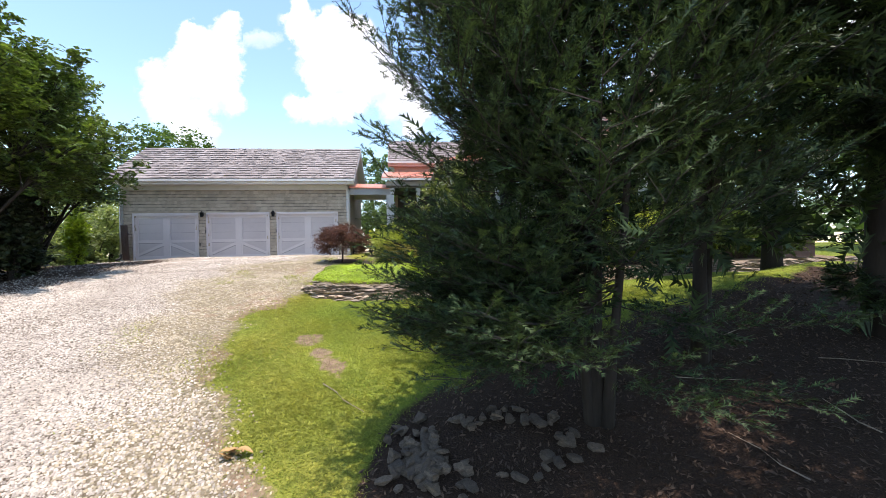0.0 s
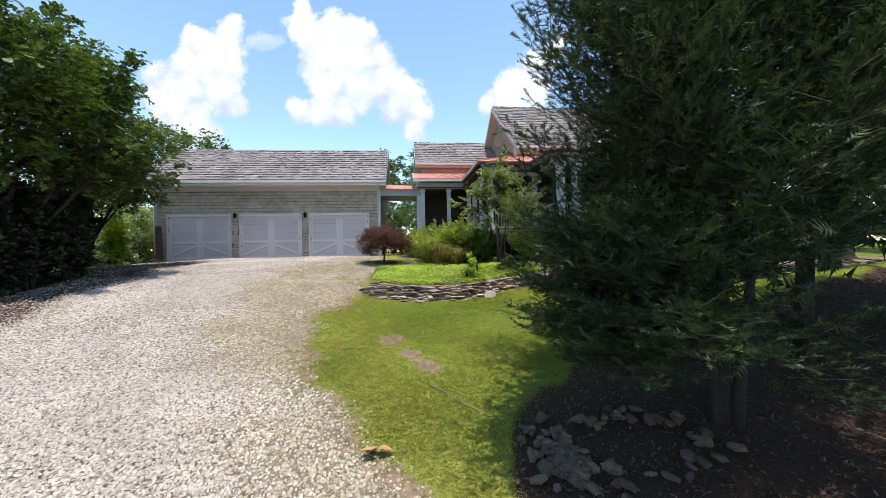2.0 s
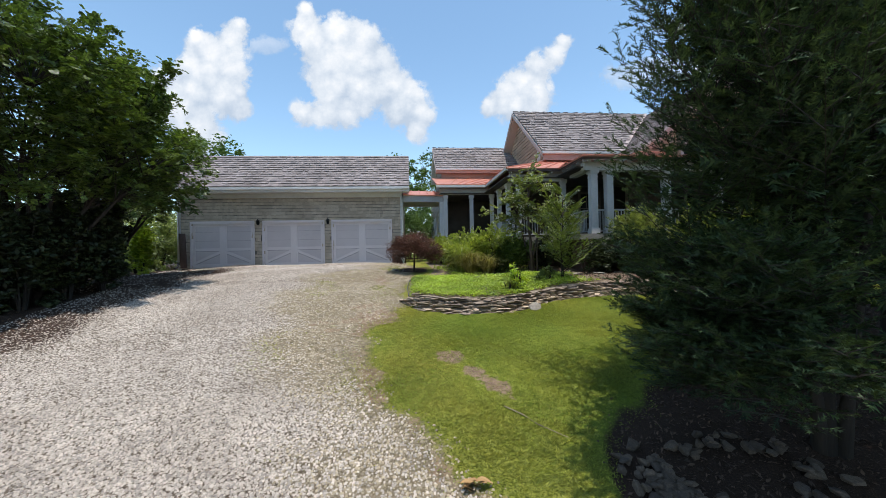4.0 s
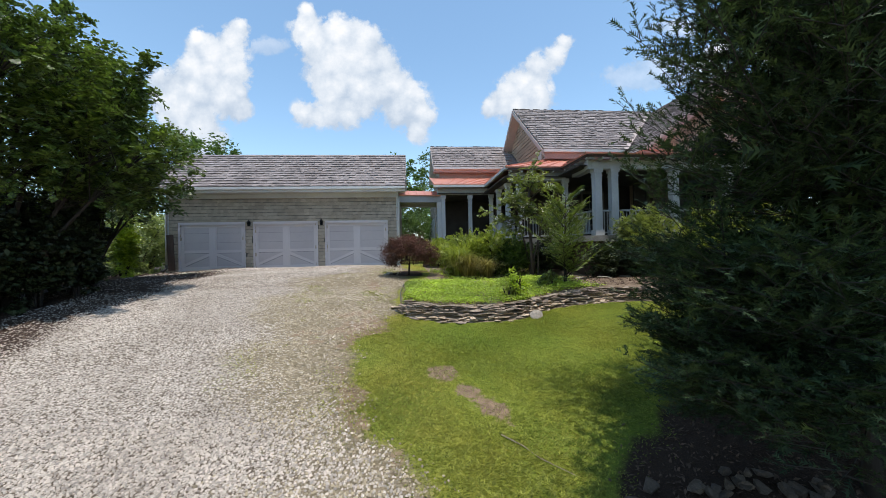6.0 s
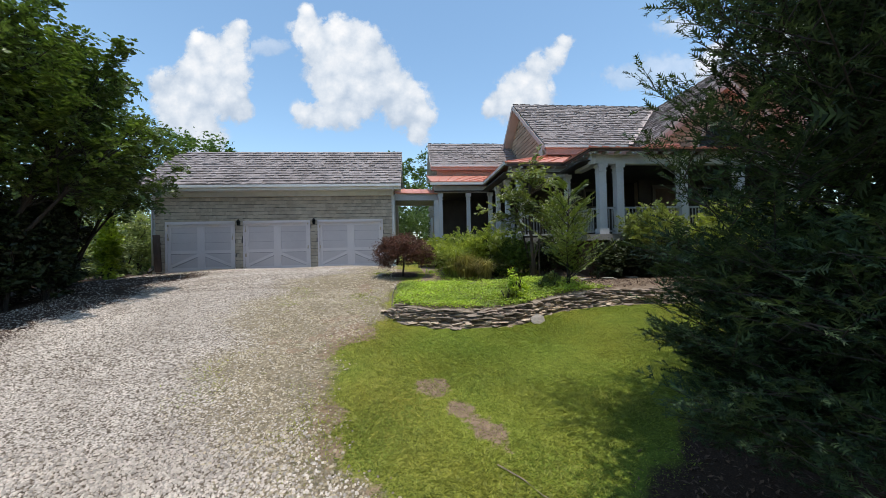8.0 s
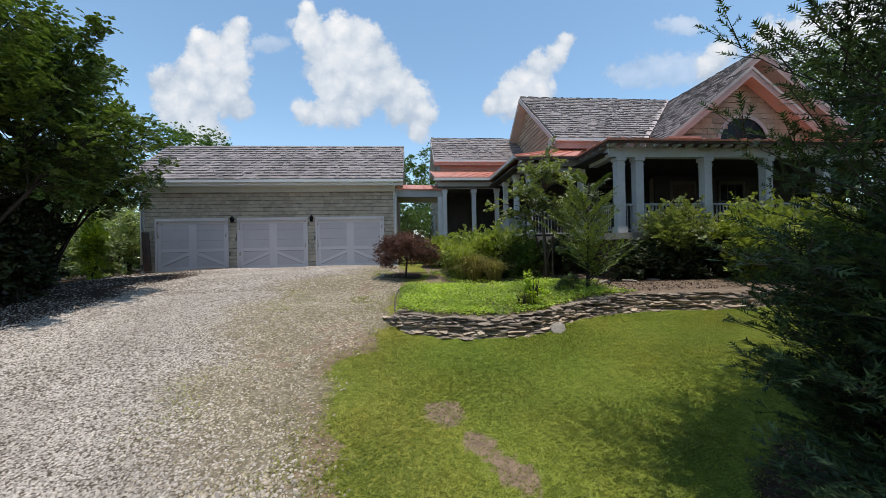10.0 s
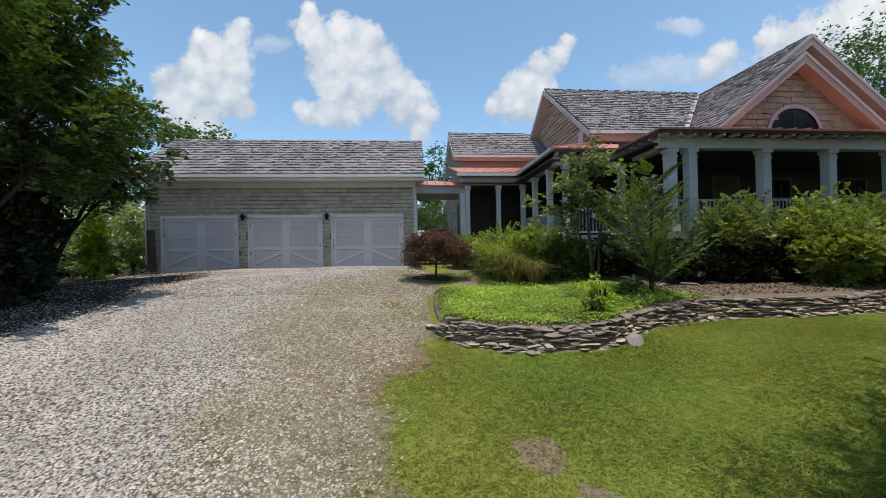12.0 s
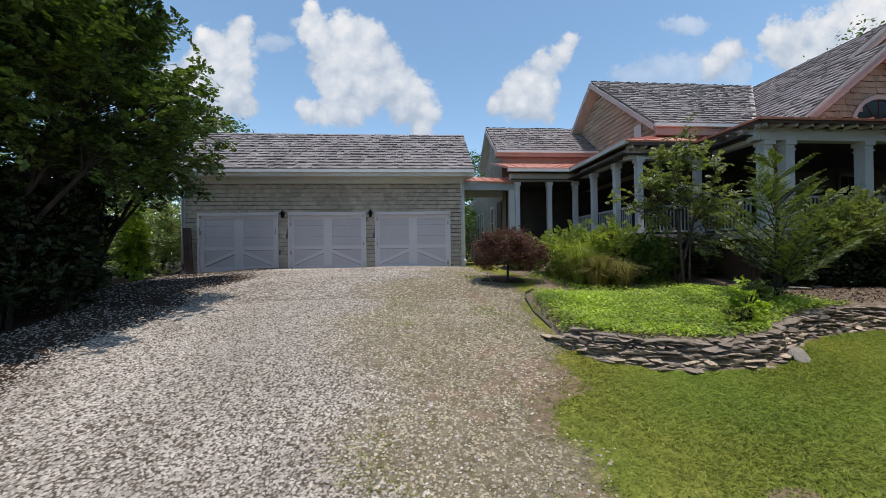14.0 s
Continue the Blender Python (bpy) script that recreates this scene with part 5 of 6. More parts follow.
CONEC = [(0, 0.1), (1.4, 0.5), (2.0, 1.9), (3.0, 2.4), (4.2, 2.7), (6.5, 2.6), (9, 1.4), (11, 0.2)]
cypress("dark evergreen with high foliage above the mulch", 7.6, 4.4, 11.0, CONEC, [(0, 0, (0.2, 0.1), 0.16)], 110, 6, 24, 0.36, 0.15, 0, 0.16, 8)
# mostly out of view, added so that the mulch lies in shade
COND = [(0, 0.1), (2.9, 0.3), (3.6, 2.4), (5, 3.3), (7, 3.2), (10, 0.5)]
cypress("dark evergreen added at the side to shade the mulch", 6.2, 1.4, 10.0, COND, [(0, 0, (0.2, -0.3), 0.15)], 110, 6, 25, 0.36, 0.15, 0, 0.16, 8)
CONE2 = [(0, 0.1), (2.3, 0.2), (3.0, 1.2), (5, 1.8), (8, 1.6), (11, 0.3)]
cypress("tall dark cypress shading the mulch", 10.4, 8.3, 11.0, CONE2, [(0, 0, (-0.5, 0.2), 0.22)], 90, 6, 22, 0.4, 0.3, 0, 0.14, 5)


def twigs(name, n, lobes, length, material, seed, shell=0.5, sag=0.25, floor=-99.0, pairs=3, width=0.27, leaf=0.34, rise=0.15):
    """Leafy twigs that point outwards from the shells of crown lobes (cx, cy, cz, rx, ry, rz)."""
    rng = np.random.default_rng(seed)
    cr = np.array(lobes, float)
    w = cr[:, 3] * cr[:, 4] * cr[:, 5]
    c = cr[rng.choice(len(cr), n, p=w / w.sum())]
    d = rng.normal(size=(n, 3))
    d /= np.linalg.norm(d, axis=1)[:, None]
    wob = 1 + 0.16 * np.sin(4 * np.arctan2(d[:, 1], d[:, 0]) + seed) + 0.14 * np.sin(7 * d[:, 2] + seed)
    p = c[:, :3] + d * c[:, 3:] * (rng.uniform(shell, 1.0, n) * wob)[:, None]
    k = p[:, 2] > floor
    p, d = p[k], d[k]
    way = d + rng.normal(size=d.shape) * 0.55 + np.array([0, 0, rise])
    L = length * rng.uniform(0.55, 1.3, len(p))
    return sprays(name, p, way, np.array([0, 0, 1.0]) + rng.normal(size=d.shape) * 0.35, L, material, pairs, width, leaf, seed, sag, True)


def leafy_tree(name, label, x, y, stems, crowns, leaf, material, n_clumps, per, spread, seed, bark=None, height=None, category="tree", aspect=2.0, bloom=0, shell=0.55, twig=0.0):
    """Trunks that fork into limbs towards crown lobes (cx, cy, cz, rx, ry, rz), leaves clumped at their shells."""
    rng = np.random.default_rng(seed)
    z0 = float(ground_z(x, y)) - 0.08
    t = thing(name, label, category, (x, y, z0))
    cr = np.array(crowns, float)
    wts = cr[:, 3] * cr[:, 4] * cr[:, 5]
    wts /= wts.sum()
    for k in range(stems):
        c = cr[k % len(cr)]
        a = 2 * math.pi * k / stems + rng.uniform(0, 1)
        foot = np.array([x + 0.12 * math.cos(a) * (stems > 1), y + 0.12 * math.sin(a) * (stems > 1), z0])
        tip = np.array([c[0] + rng.normal() * c[3] * 0.35, c[1] + rng.normal() * c[4] * 0.35, c[2] + c[5] * 0.35])
        mid = foot * 0.5 + tip * 0.5 + np.array([rng.normal() * 0.12, rng.normal() * 0.12, 0.2 * (tip[2] - z0)])
        pts = [foot + (mid - foot) * s for s in (0, 0.5, 1)] + [mid + (tip - mid) * s for s in (0.5, 1)]
        r = 0.016 + 0.012 * np.linalg.norm(tip - foot) / max(1, stems ** 0.4)
        bm = tube(bmesh.new(), pts, [r * 1.25, r, r * 0.75, r * 0.5, 0.008], 7)
        for j in range(3):
            p = mid + (tip - mid) * rng.uniform(0, 0.8)
            c2 = cr[rng.choice(len(cr), p=wts)]
            d = rng.normal(size=3)
            d /= np.linalg.norm(d)
            e = c2[:3] + d * c2[3:] * 0.6
            tube(bm, [p, p * 0.5 + e * 0.5 + np.array([0, 0, 0.1]), e], [r * 0.32, r * 0.2, 0.006], 5)
        part("trunk", bm, bark or M_BARK, t, "", 0, True)

    def pick(rg):
        c = cr[rg.choice(len(cr), p=wts)]
        d = rg.normal(size=3)
        d /= np.linalg.norm(d)
        return c[:3] + d * c[3:] * (rg.uniform(shell, 1.0))

    if twig:
        raw("crown", twigs("crown", n_clumps, crowns, twig, material, seed, shell), t)
    else:
        pts = clumps(n_clumps, per, pick, spread, seed)
        raw("crown", leaf_cloud("crown", pts, leaf, material, seed, aspect), t)
    if bloom:
        fl = clumps(bloom, 16, lambda rg: pick(rg) * 1.0, 0.06, seed + 50)
        raw("blossom", leaf_cloud("blossoms", fl, 0.05, M_BLOSSOM, seed + 51, 1.2), t, "scattered white blossom heads")
    return t


def arching_tree(name, label, x, y, stems, crowns, material, limbs, seed, twig=0.2, bloom=0, step=0.085, bark=None):
    """Several stems, limbs that arch out to uneven crown lobes (cx, cy, cz, rx, ry, rz) and shoots with paired leaves."""
    rng = np.random.default_rng(seed)
    z0 = float(ground_z(x, y)) - 0.08
    t = thing(name, label, "tree", (x, y, z0))
    cr = np.array(crowns, float) * np.array([1, 1, 1, 1.14, 1.14, 1.12])
    wts = (cr[:, 3] * cr[:, 4] * cr[:, 5]) ** 0.8
    wts /= wts.sum()
    forks = []
    for k in range(stems):
        a = 2 * math.pi * k / stems + rng.uniform(0, 0.8)
        foot = np.array([x + 0.16 * math.cos(a), y + 0.16 * math.sin(a), z0])
        c = cr[k % len(cr)]
        top = np.array([c[0] + rng.normal() * 0.3 * c[3], c[1] + rng.normal() * 0.3 * c[4], c[2] + 0.4 * c[5]])
        mid = foot + (top - foot) * 0.5 + np.array([rng.normal() * 0.12, rng.normal() * 0.12, 0.18 * (top[2] - z0)])
        line = [foot * (1 - s) ** 2 + mid * 2 * s * (1 - s) + top * s * s for s in (0, 0.2, 0.4, 0.6, 0.8, 1)]
        r = 0.016 + 0.0065 * np.linalg.norm(top - foot)
        part("trunk", tube(bmesh.new(), line, [r * 1.3, r, r * 0.85, r * 0.65, r * 0.4, 0.008], 8), bark or M_BARK, t, "smooth brown stem", 0, True)
        forks += line[2:5]
    forks = np.array(forks)
    wood = bmesh.new()
    B, D, N, L, tips = [], [], [], [], []

    def leaves(p0, p1, ln):
        w = (p1 - p0) / (np.linalg.norm(p1 - p0) + 1e-9)
        sd = np.cross(w, [0, 0, 1]) + rng.normal(size=3) * 0.3
        sd /= np.linalg.norm(sd) + 1e-9
        n = max(3, int(ln / step))
        for m in range(n):
            f = (m + 0.7) / n
            B.append(p0 + (p1 - p0) * f)
            D.append(w * rng.uniform(0.4, 0.9) + sd * (-1) ** m * rng.uniform(0.4, 0.9) + np.array([0, 0, rng.uniform(-0.35, 0.25)]))
            N.append(np.array([0, 0, 1]) + rng.normal(size=3) * 0.35)
            L.append(twig * rng.uniform(0.7, 1.25) * (1.1 - 0.3 * f))

    for k in range(limbs):
        c = cr[rng.choice(len(cr), p=wts)]
        d = rng.normal(size=3)
        d /= np.linalg.norm(d)
        e = c[:3] + d * c[3:] * rng.uniform(0.45, 1.1) ** 0.6
        b0 = forks[np.argmin(np.linalg.norm(forks - (e * 0.75 + np.array([x, y, z0 + 1.0]) * 0.25), axis=1) + rng.uniform(0, 0.8, len(forks)))]
        lift = np.array([0, 0, 0.22 * np.linalg.norm(e - b0)])
        line = [b0 * (1 - s) ** 2 + ((b0 + e) / 2 + lift) * 2 * s * (1 - s) + e * s * s for s in (0, 0.25, 0.5, 0.75, 1)]
        tube(wood, line, [0.016, 0.012, 0.009, 0.006, 0.003], 4)
        span = np.linalg.norm(e - b0)
        tips.append(e)
        for j in range(max(5, int(span * 4.2))):
            f = rng.uniform(0.35, 1.0)
            q = f * 4
            i = min(3, int(q))
            p0 = line[i] + (line[i + 1] - line[i]) * (q - i)
            w = (line[i + 1] - line[i]) / np.linalg.norm(line[i + 1] - line[i]) + rng.normal(size=3) * 0.65 + np.array([0, 0, 0.1])
            w /= np.linalg.norm(w)
            ln = rng.uniform(0.25, 0.7) * (1.25 - 0.6 * f)
            p1 = p0 + w * ln - np.array([0, 0, 0.12 * ln])
            tube(wood, [p0, p1], [0.004, 0.002], 3)
            leaves(p0, p1, ln)
        leaves(line[3], line[4], span / 4)
    tagged(part("branchwork", wood, bark or M_BARK, t), "thin brown limbs", kind="stuff")
    raw("crown", sprays("crown", B, D, N, L, material, 3, 0.32, 0.42, seed, 0.15, True), t)
    if bloom:
        pick = [tips[int(i)] for i in rng.integers(0, len(tips), bloom)]
        fl = np.concatenate([q + rng.normal(size=(16, 3)) * 0.05 for q in pick])
        raw("blossom", leaf_cloud("blossoms", fl, 0.05, M_BLOSSOM, seed + 51, 1.2), t, "scattered white blossom heads")
    return t


def shrub(label, x, y, rx, ry, h, leaf, material, n_clumps, per, seed, name="shrub", aspect=2.0, stems=7, spread=None, twig=0.0, clear=0.04):
    """A rounded bush on thin stems, leafy down to the ground."""
    rng = np.random.default_rng(seed)
    z0 = float(ground_z(x, y)) - 0.05
    t = thing(name, label, "shrub", (x, y, z0))
    for k in range(stems):
        a = rng.uniform(0, 6.28)
        r = rng.uniform(0.3, 0.85)
        e = np.array([x + rx * r * math.cos(a), y + ry * r * math.sin(a), z0 + h * rng.uniform(0.6, 0.95)])
        part("stem", tube(bmesh.new(), [(x + 0.06 * math.cos(a), y + 0.06 * math.sin(a), z0), ((x + e[0]) / 2, (y + e[1]) / 2, z0 + h * 0.5), e], [0.025, 0.015, 0.005], 5), M_BARK, t)

    def pick(rg):
        d = rg.normal(size=3)
        d /= np.linalg.norm(d)
        d[2] = abs(d[2]) if rg.random() < 0.4 else d[2]
        k = rg.uniform(0.45, 1.0) * (1 + 0.18 * math.sin(3 * math.atan2(d[1], d[0]) + seed) + 0.12 * math.sin(5 * d[2] + seed))
        if d[2] < 0:
            f = 0.95 / max(0.3, math.hypot(d[0], d[1]))
            d[0], d[1] = d[0] * f, d[1] * f
        return np.array([x, y, z0 + h * 0.48]) + d * np.array([rx, ry, h * 0.5]) * k

    if twig:
        lobes = [(x, y, z0 + h * 0.5, rx, ry, h * 0.5)]
        for k in range(4):
            a = 1.57 * k + seed
            lobes.append((x + 0.5 * rx * math.cos(a), y + 0.5 * ry * math.sin(a), z0 + h * rng.uniform(0.4, 0.75), rx * 0.55, ry * 0.55, h * rng.uniform(0.22, 0.34)))
        raw("foliage", twigs("foliage", n_clumps, lobes, twig, material, seed, 0.35, 0.2, z0 + clear, rise=0.45), t)
        return t
    pts = clumps(n_clumps, per, pick, spread or 0.22 * max(rx, ry), seed)
    pts = pts[pts[:, 2] > z0 + clear]
    raw("foliage", leaf_cloud("foliage", pts, leaf, material, seed, aspect), t)
    return t


# left of the drive
arching_tree("crape_myrtle", "large crape myrtle in leaf with white blossom beside the drive", -12.1, 11.4, 7, [(-11.7, 11.2, 4.6, 2.4, 2.3, 2.4), (-9.55, 11.8, 4.0, 1.55, 1.4, 1.4), (-9.2, 12.1, 3.0, 1.1, 1.1, 0.9), (-12.8, 11.0, 6.6, 2.1, 2.1, 1.6), (-10.3, 9.7, 4.8, 1.7, 1.6, 1.3), (-9.75, 11.6, 5.4, 1.3, 1.3, 1.2), (-10.8, 10.6, 3.0, 1.1, 1.1, 1.0), (-12.0, 10.0, 2.9, 1.3, 1.2, 1.2), (-10.2, 12.4, 2.4, 1.0, 1.0, 0.8)], M_MYRTLE, 400, 31, 0.22, 30, 0.1)
arching_tree("crape_myrtle", "large crape myrtle in leaf overhanging the gravel", -12.6, 15.0, 6, [(-12.0, 14.5, 4.5, 2.2, 1.7, 2.2), (-10.3, 14.7, 3.7, 1.4, 1.4, 1.4), (-12.6, 14.8, 6.2, 1.9, 1.9, 1.2), (-10.2, 15.2, 2.7, 0.9, 1.0, 0.7), (-11.6, 14.6, 2.6, 1.0, 1.0, 0.8)], M_MYRTLE, 230, 32, 0.22, 12, 0.11)
arching_tree("crape_myrtle", "crape myrtle in leaf at the edge of the drive", -15.5, 9.0, 5, [(-15.0, 9.0, 4.6, 2.5, 2.3, 2.6), (-15.5, 9.0, 6.8, 1.9, 1.9, 1.5)], M_MYRTLE, 130, 33, 0.28, 0, 0.17)
# a few of these are added to darken below the crowns and hide stems
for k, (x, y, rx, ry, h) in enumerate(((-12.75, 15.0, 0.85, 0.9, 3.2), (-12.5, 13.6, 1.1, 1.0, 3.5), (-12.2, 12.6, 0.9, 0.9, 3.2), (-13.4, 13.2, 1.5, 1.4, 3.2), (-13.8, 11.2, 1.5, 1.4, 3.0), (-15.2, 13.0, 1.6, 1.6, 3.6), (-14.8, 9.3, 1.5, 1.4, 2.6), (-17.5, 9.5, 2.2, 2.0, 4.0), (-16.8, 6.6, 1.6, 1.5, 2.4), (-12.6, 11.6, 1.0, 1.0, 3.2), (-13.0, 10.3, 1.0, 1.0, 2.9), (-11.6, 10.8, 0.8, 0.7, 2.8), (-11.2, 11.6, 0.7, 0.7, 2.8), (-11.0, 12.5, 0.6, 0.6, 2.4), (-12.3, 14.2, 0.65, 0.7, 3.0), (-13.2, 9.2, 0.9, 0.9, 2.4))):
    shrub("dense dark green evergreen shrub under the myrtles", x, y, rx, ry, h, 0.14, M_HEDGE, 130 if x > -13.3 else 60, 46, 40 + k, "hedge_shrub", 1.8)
shrub("yellow-green columnar shrub at the hedge's end", -12.8, 17.2, 0.28, 0.35, 2.4, 0.08, M_LIME, 900, 1, 51, twig=0.22)
for k, (x, y, rx, h) in enumerate(((-14.6, 20.6, 1.5, 3.0), (-13.9, 18.6, 0.9, 1.7), (-16.6, 19.2, 1.6, 3.2), (-1.2, 27.5, 1.6, 4.2), (0.2, 29.5, 2.0, 4.6), (-15.2, 22.5, 1.6, 3.6), (-17.6, 23.5, 2.2, 3.2), (-14.8, 25.0, 1.8, 4.2), (-13.2, 27.5, 1.6, 4.2), (-20.5, 26, 3.0, 4.5), (-23, 20, 3.0, 4.5))):
    shrub("grey-green wild shrub beyond the garage", x, y, rx, rx, h, 0.15, M_WILD if x < -5 else M_FARLEAF, 105, 42, 60 + k)

# bed in front of the porch
leafy_tree("japanese_maple", "small dark red japanese maple with a drooping domed crown", -1.6, 14.0, 1, [(-1.6, 14.0, 0.78, 0.8, 0.8, 0.45), (-2.15, 13.95, 0.5, 0.45, 0.6, 0.45), (-1.0, 13.95, 0.5, 0.5, 0.6, 0.45), (-1.6, 13.45, 0.52, 0.6, 0.4, 0.42)], 0.065, M_MAPLE, 420, 50, 0.13, 71, M_BARK, aspect=3.2, shell=0.45)
arching_tree("crape_myrtle", "young crape myrtle with pale blossom before the porch", 2.6, 12.9, 5, [(2.55, 12.9, 2.2, 0.8, 0.75, 0.95), (1.75, 12.8, 1.9, 0.65, 0.55, 0.45), (3.3, 12.7, 1.7, 0.65, 0.55, 0.55), (2.5, 12.9, 3.25, 0.42, 0.42, 0.5), (2.65, 12.7, 1.0, 0.6, 0.5, 0.6), (3.9, 12.9, 1.6, 0.4, 0.4, 0.3)], M_SAPLING, 52, 72, 0.17, 40, 0.075, M_BARK_SMOOTH)
for k, (x, y, rx, ry, h, m) in enumerate(((1.55, 14.0, 0.9, 0.8, 1.75, M_SHRUB), (0.55, 14.3, 0.9, 0.8, 1.5, M_SHRUB), (0.5, 15.3, 0.9, 0.8, 1.3, M_SHRUB), (2.1, 13.5, 0.7, 0.7, 1.2, M_MYRTLE), (-0.1, 17.2, 0.7, 0.7, 1.2, M_SHRUB))):
    shrub("bright green leafy shrub in the bed", x, y, rx, ry, h, 0.1, m, 1150, 1, 80 + k, twig=0.21)
# near-black shrubs stand in for the shaded hollow below the taller bushes
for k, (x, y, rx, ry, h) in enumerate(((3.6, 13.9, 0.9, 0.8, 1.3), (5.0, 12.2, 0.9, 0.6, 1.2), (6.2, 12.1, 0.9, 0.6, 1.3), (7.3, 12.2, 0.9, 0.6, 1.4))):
    shrub("dark green shrub filling the shaded hollow by the porch", x, y, rx, ry, h, 0.12, M_HEDGE, 100, 50, 90 + k)
for k, (x, y, rx, ry, h, m) in enumerate(((6.1, 12.0, 0.85, 0.7, 2.3, M_SAPLING), (8.4, 11.8, 1.2, 0.9, 2.25, M_SHRUB), (7.8, 11.0, 0.85, 0.8, 1.6, M_SHRUB), (10.2, 11.7, 1.3, 1.0, 2.3, M_SHRUB), (9.9, 10.9, 1.0, 0.8, 1.7, M_MYRTLE), (12.2, 11.7, 1.4, 1.0, 2.2, M_MYRTLE), (14.5, 11.7, 1.4, 1.0, 2.0, M_MYRTLE))):
    shrub("tall light green shrub before the porch", x, y, rx, ry, h, 0.1, m, 1750, 1, 100 + k, twig=0.23, clear=1.0 if x < 7.5 else 0.1)


def young_cedar(x, y, h, seed):
    rng = np.random.default_rng(seed)
    z0 = float(ground_z(x, y)) - 0.05
    t = thing("young_cedar", "young open-branched evergreen in the bed", "tree", (x, y, z0))
    part("trunk", tube(bmesh.new(), [(x, y, z0), (x + 0.03, y, z0 + h * 0.5), (x + 0.08, y, z0 + h * 0.98)], [0.05, 0.03, 0.006], 6), M_BARK, t, "", 0, True)
    B, D, N, L = [], [], [], []
    for k in range(38):
        f = rng.uniform(0.08, 0.97)
        R = 0.2 + 1.0 * (1 - f) ** 0.7 * rng.uniform(0.75, 1.2)
        az = rng.uniform(0, 6.28)
        o = np.array([math.cos(az), math.sin(az), 0])
        p0 = np.array([x + 0.05 * f, y, z0 + h * f])
        p1 = p0 + o * R * 0.9 + np.array([0, 0, R * 0.75])
        part("branch", tube(bmesh.new(), [p0, p0 * 0.5 + p1 * 0.5 + np.array([0, 0, 0.02]), p1], [0.012, 0.008, 0.003], 4), M_BARK, t)
        for s in np.arange(0.18, 1.02, 0.12):
            p = p0 + (p1 - p0) * s
            for sg in (-1, 1):
                w = (p1 - p0) / R + sg * np.cross(o, [0, 0, 1]) * rng.uniform(0.6, 1.1)
                B.append(p)
                D.append(w)
                N.append(np.array([0, 0, 1]) + rng.normal(size=3) * 0.25)
                L.append(rng.uniform(0.2, 0.36) * (1.15 - 0.4 * s))
    raw("foliage", sprays("foliage", B, D, N, L, M_FERN, 7, 0.2, 0.15, seed), t)


young_cedar(2.62, 10.6, 2.65, 121)
shrub("low dark shrub at the young evergreen's foot", 2.15, 10.5, 0.35, 0.3, 0.5, 0.06, M_FERN, 34, 36, 122)
shrub("small yellow-green bush in the ground cover", 0.88, 9.58, 0.27, 0.25, 0.72, 0.07, M_LIME, 44, 30, 123)
shrub("leafy seedling bush in the ground cover", 0.62, 9.5, 0.2, 0.2, 0.4, 0.07, M_SHRUB, 20, 26, 124)


def grass_clump(label, x, y, h, n, material, seed, spread=0.35):
    rng = np.random.default_rng(seed)
    z0 = float(ground_z(x, y)) - 0.03
    az, r0 = rng.uniform(0, 6.28, n), rng.uniform(0, 0.16, n)
    o = np.stack([np.cos(az), np.sin(az), np.zeros(n)], 1)
    s = np.stack([-np.sin(az), np.cos(az), np.zeros(n)], 1) * 0.008
    b0 = np.array([x, y, z0]) + o * r0[:, None]
    hh, k = h * rng.uniform(0.5, 1.1, n), rng.uniform(0.3, 1.3, n) * spread
    upv = np.array([0, 0, 1.0])
    mid = b0 + o * (k * 0.4)[:, None] + upv * (hh * 0.7)[:, None]
    tip = b0 + o * (k * 1.3)[:, None] + upv * (hh * (1 - 0.35 * k / spread))[:, None]
    v = np.stack([b0 - s, b0 + s, mid + s * 0.8, mid - s * 0.8, tip], 1).reshape(-1, 3)
    i = (np.arange(n) * 5)[:, None]
    f = np.concatenate([i + [[0, 1, 2]], i + [[0, 2, 3]], i + [[3, 2, 4]]])
    t = thing("grass_clump", label, "grass", (x, y, z0))
    raw("foliage", quick_mesh("foliage", v, f, material), t)


grass_clump("tawny arching ornamental grass in the bed", 0.35, 12.95, 1.05, 900, M_DRYGRASS, 131, 0.6)
grass_clump("tawny and green tussock of ornamental grass", 0.95, 12.85, 0.9, 600, M_DRYGRASS, 133, 0.5)
grass_clump("green arching ornamental grass", 0.1, 13.3, 1.3, 900, M_SHRUB, 132, 0.5)

# far trees
FARTREES = [(-20, 38, 13.5, 4.0), (-27, 36, 12, 4.5), (-0.8, 42, 12.0, 2.6), (4.6, 50, 14.6, 4.0), (43, 33, 22, 7.5), (54, 30, 22, 8), (28, 42, 15, 5.5), (52, 22, 15, 6), (-9, 46, 8, 5), (-34, 30, 12, 5), (-40, 18, 13, 6), (25, 13, 9, 4.2), (20, 7.5, 8, 3.6), (28, 4, 9, 4.2)]
for k, (x, y, h, r) in enumerate(FARTREES):
    leafy_tree("shade_tree", "tall leafy tree beyond the house", x, y, 1, [(x, y, h * 0.62, r, r, h * 0.33), (x + r * 0.4, y, h * 0.5, r * 0.7, r * 0.7, h * 0.25), (x - r * 0.4, y, h * 0.75, r * 0.6, r * 0.6, h * 0.22)], 0.36, M_FARLEAF, int((62 if x > 40 else 45) * r), 38, r * 0.2, 140 + k)


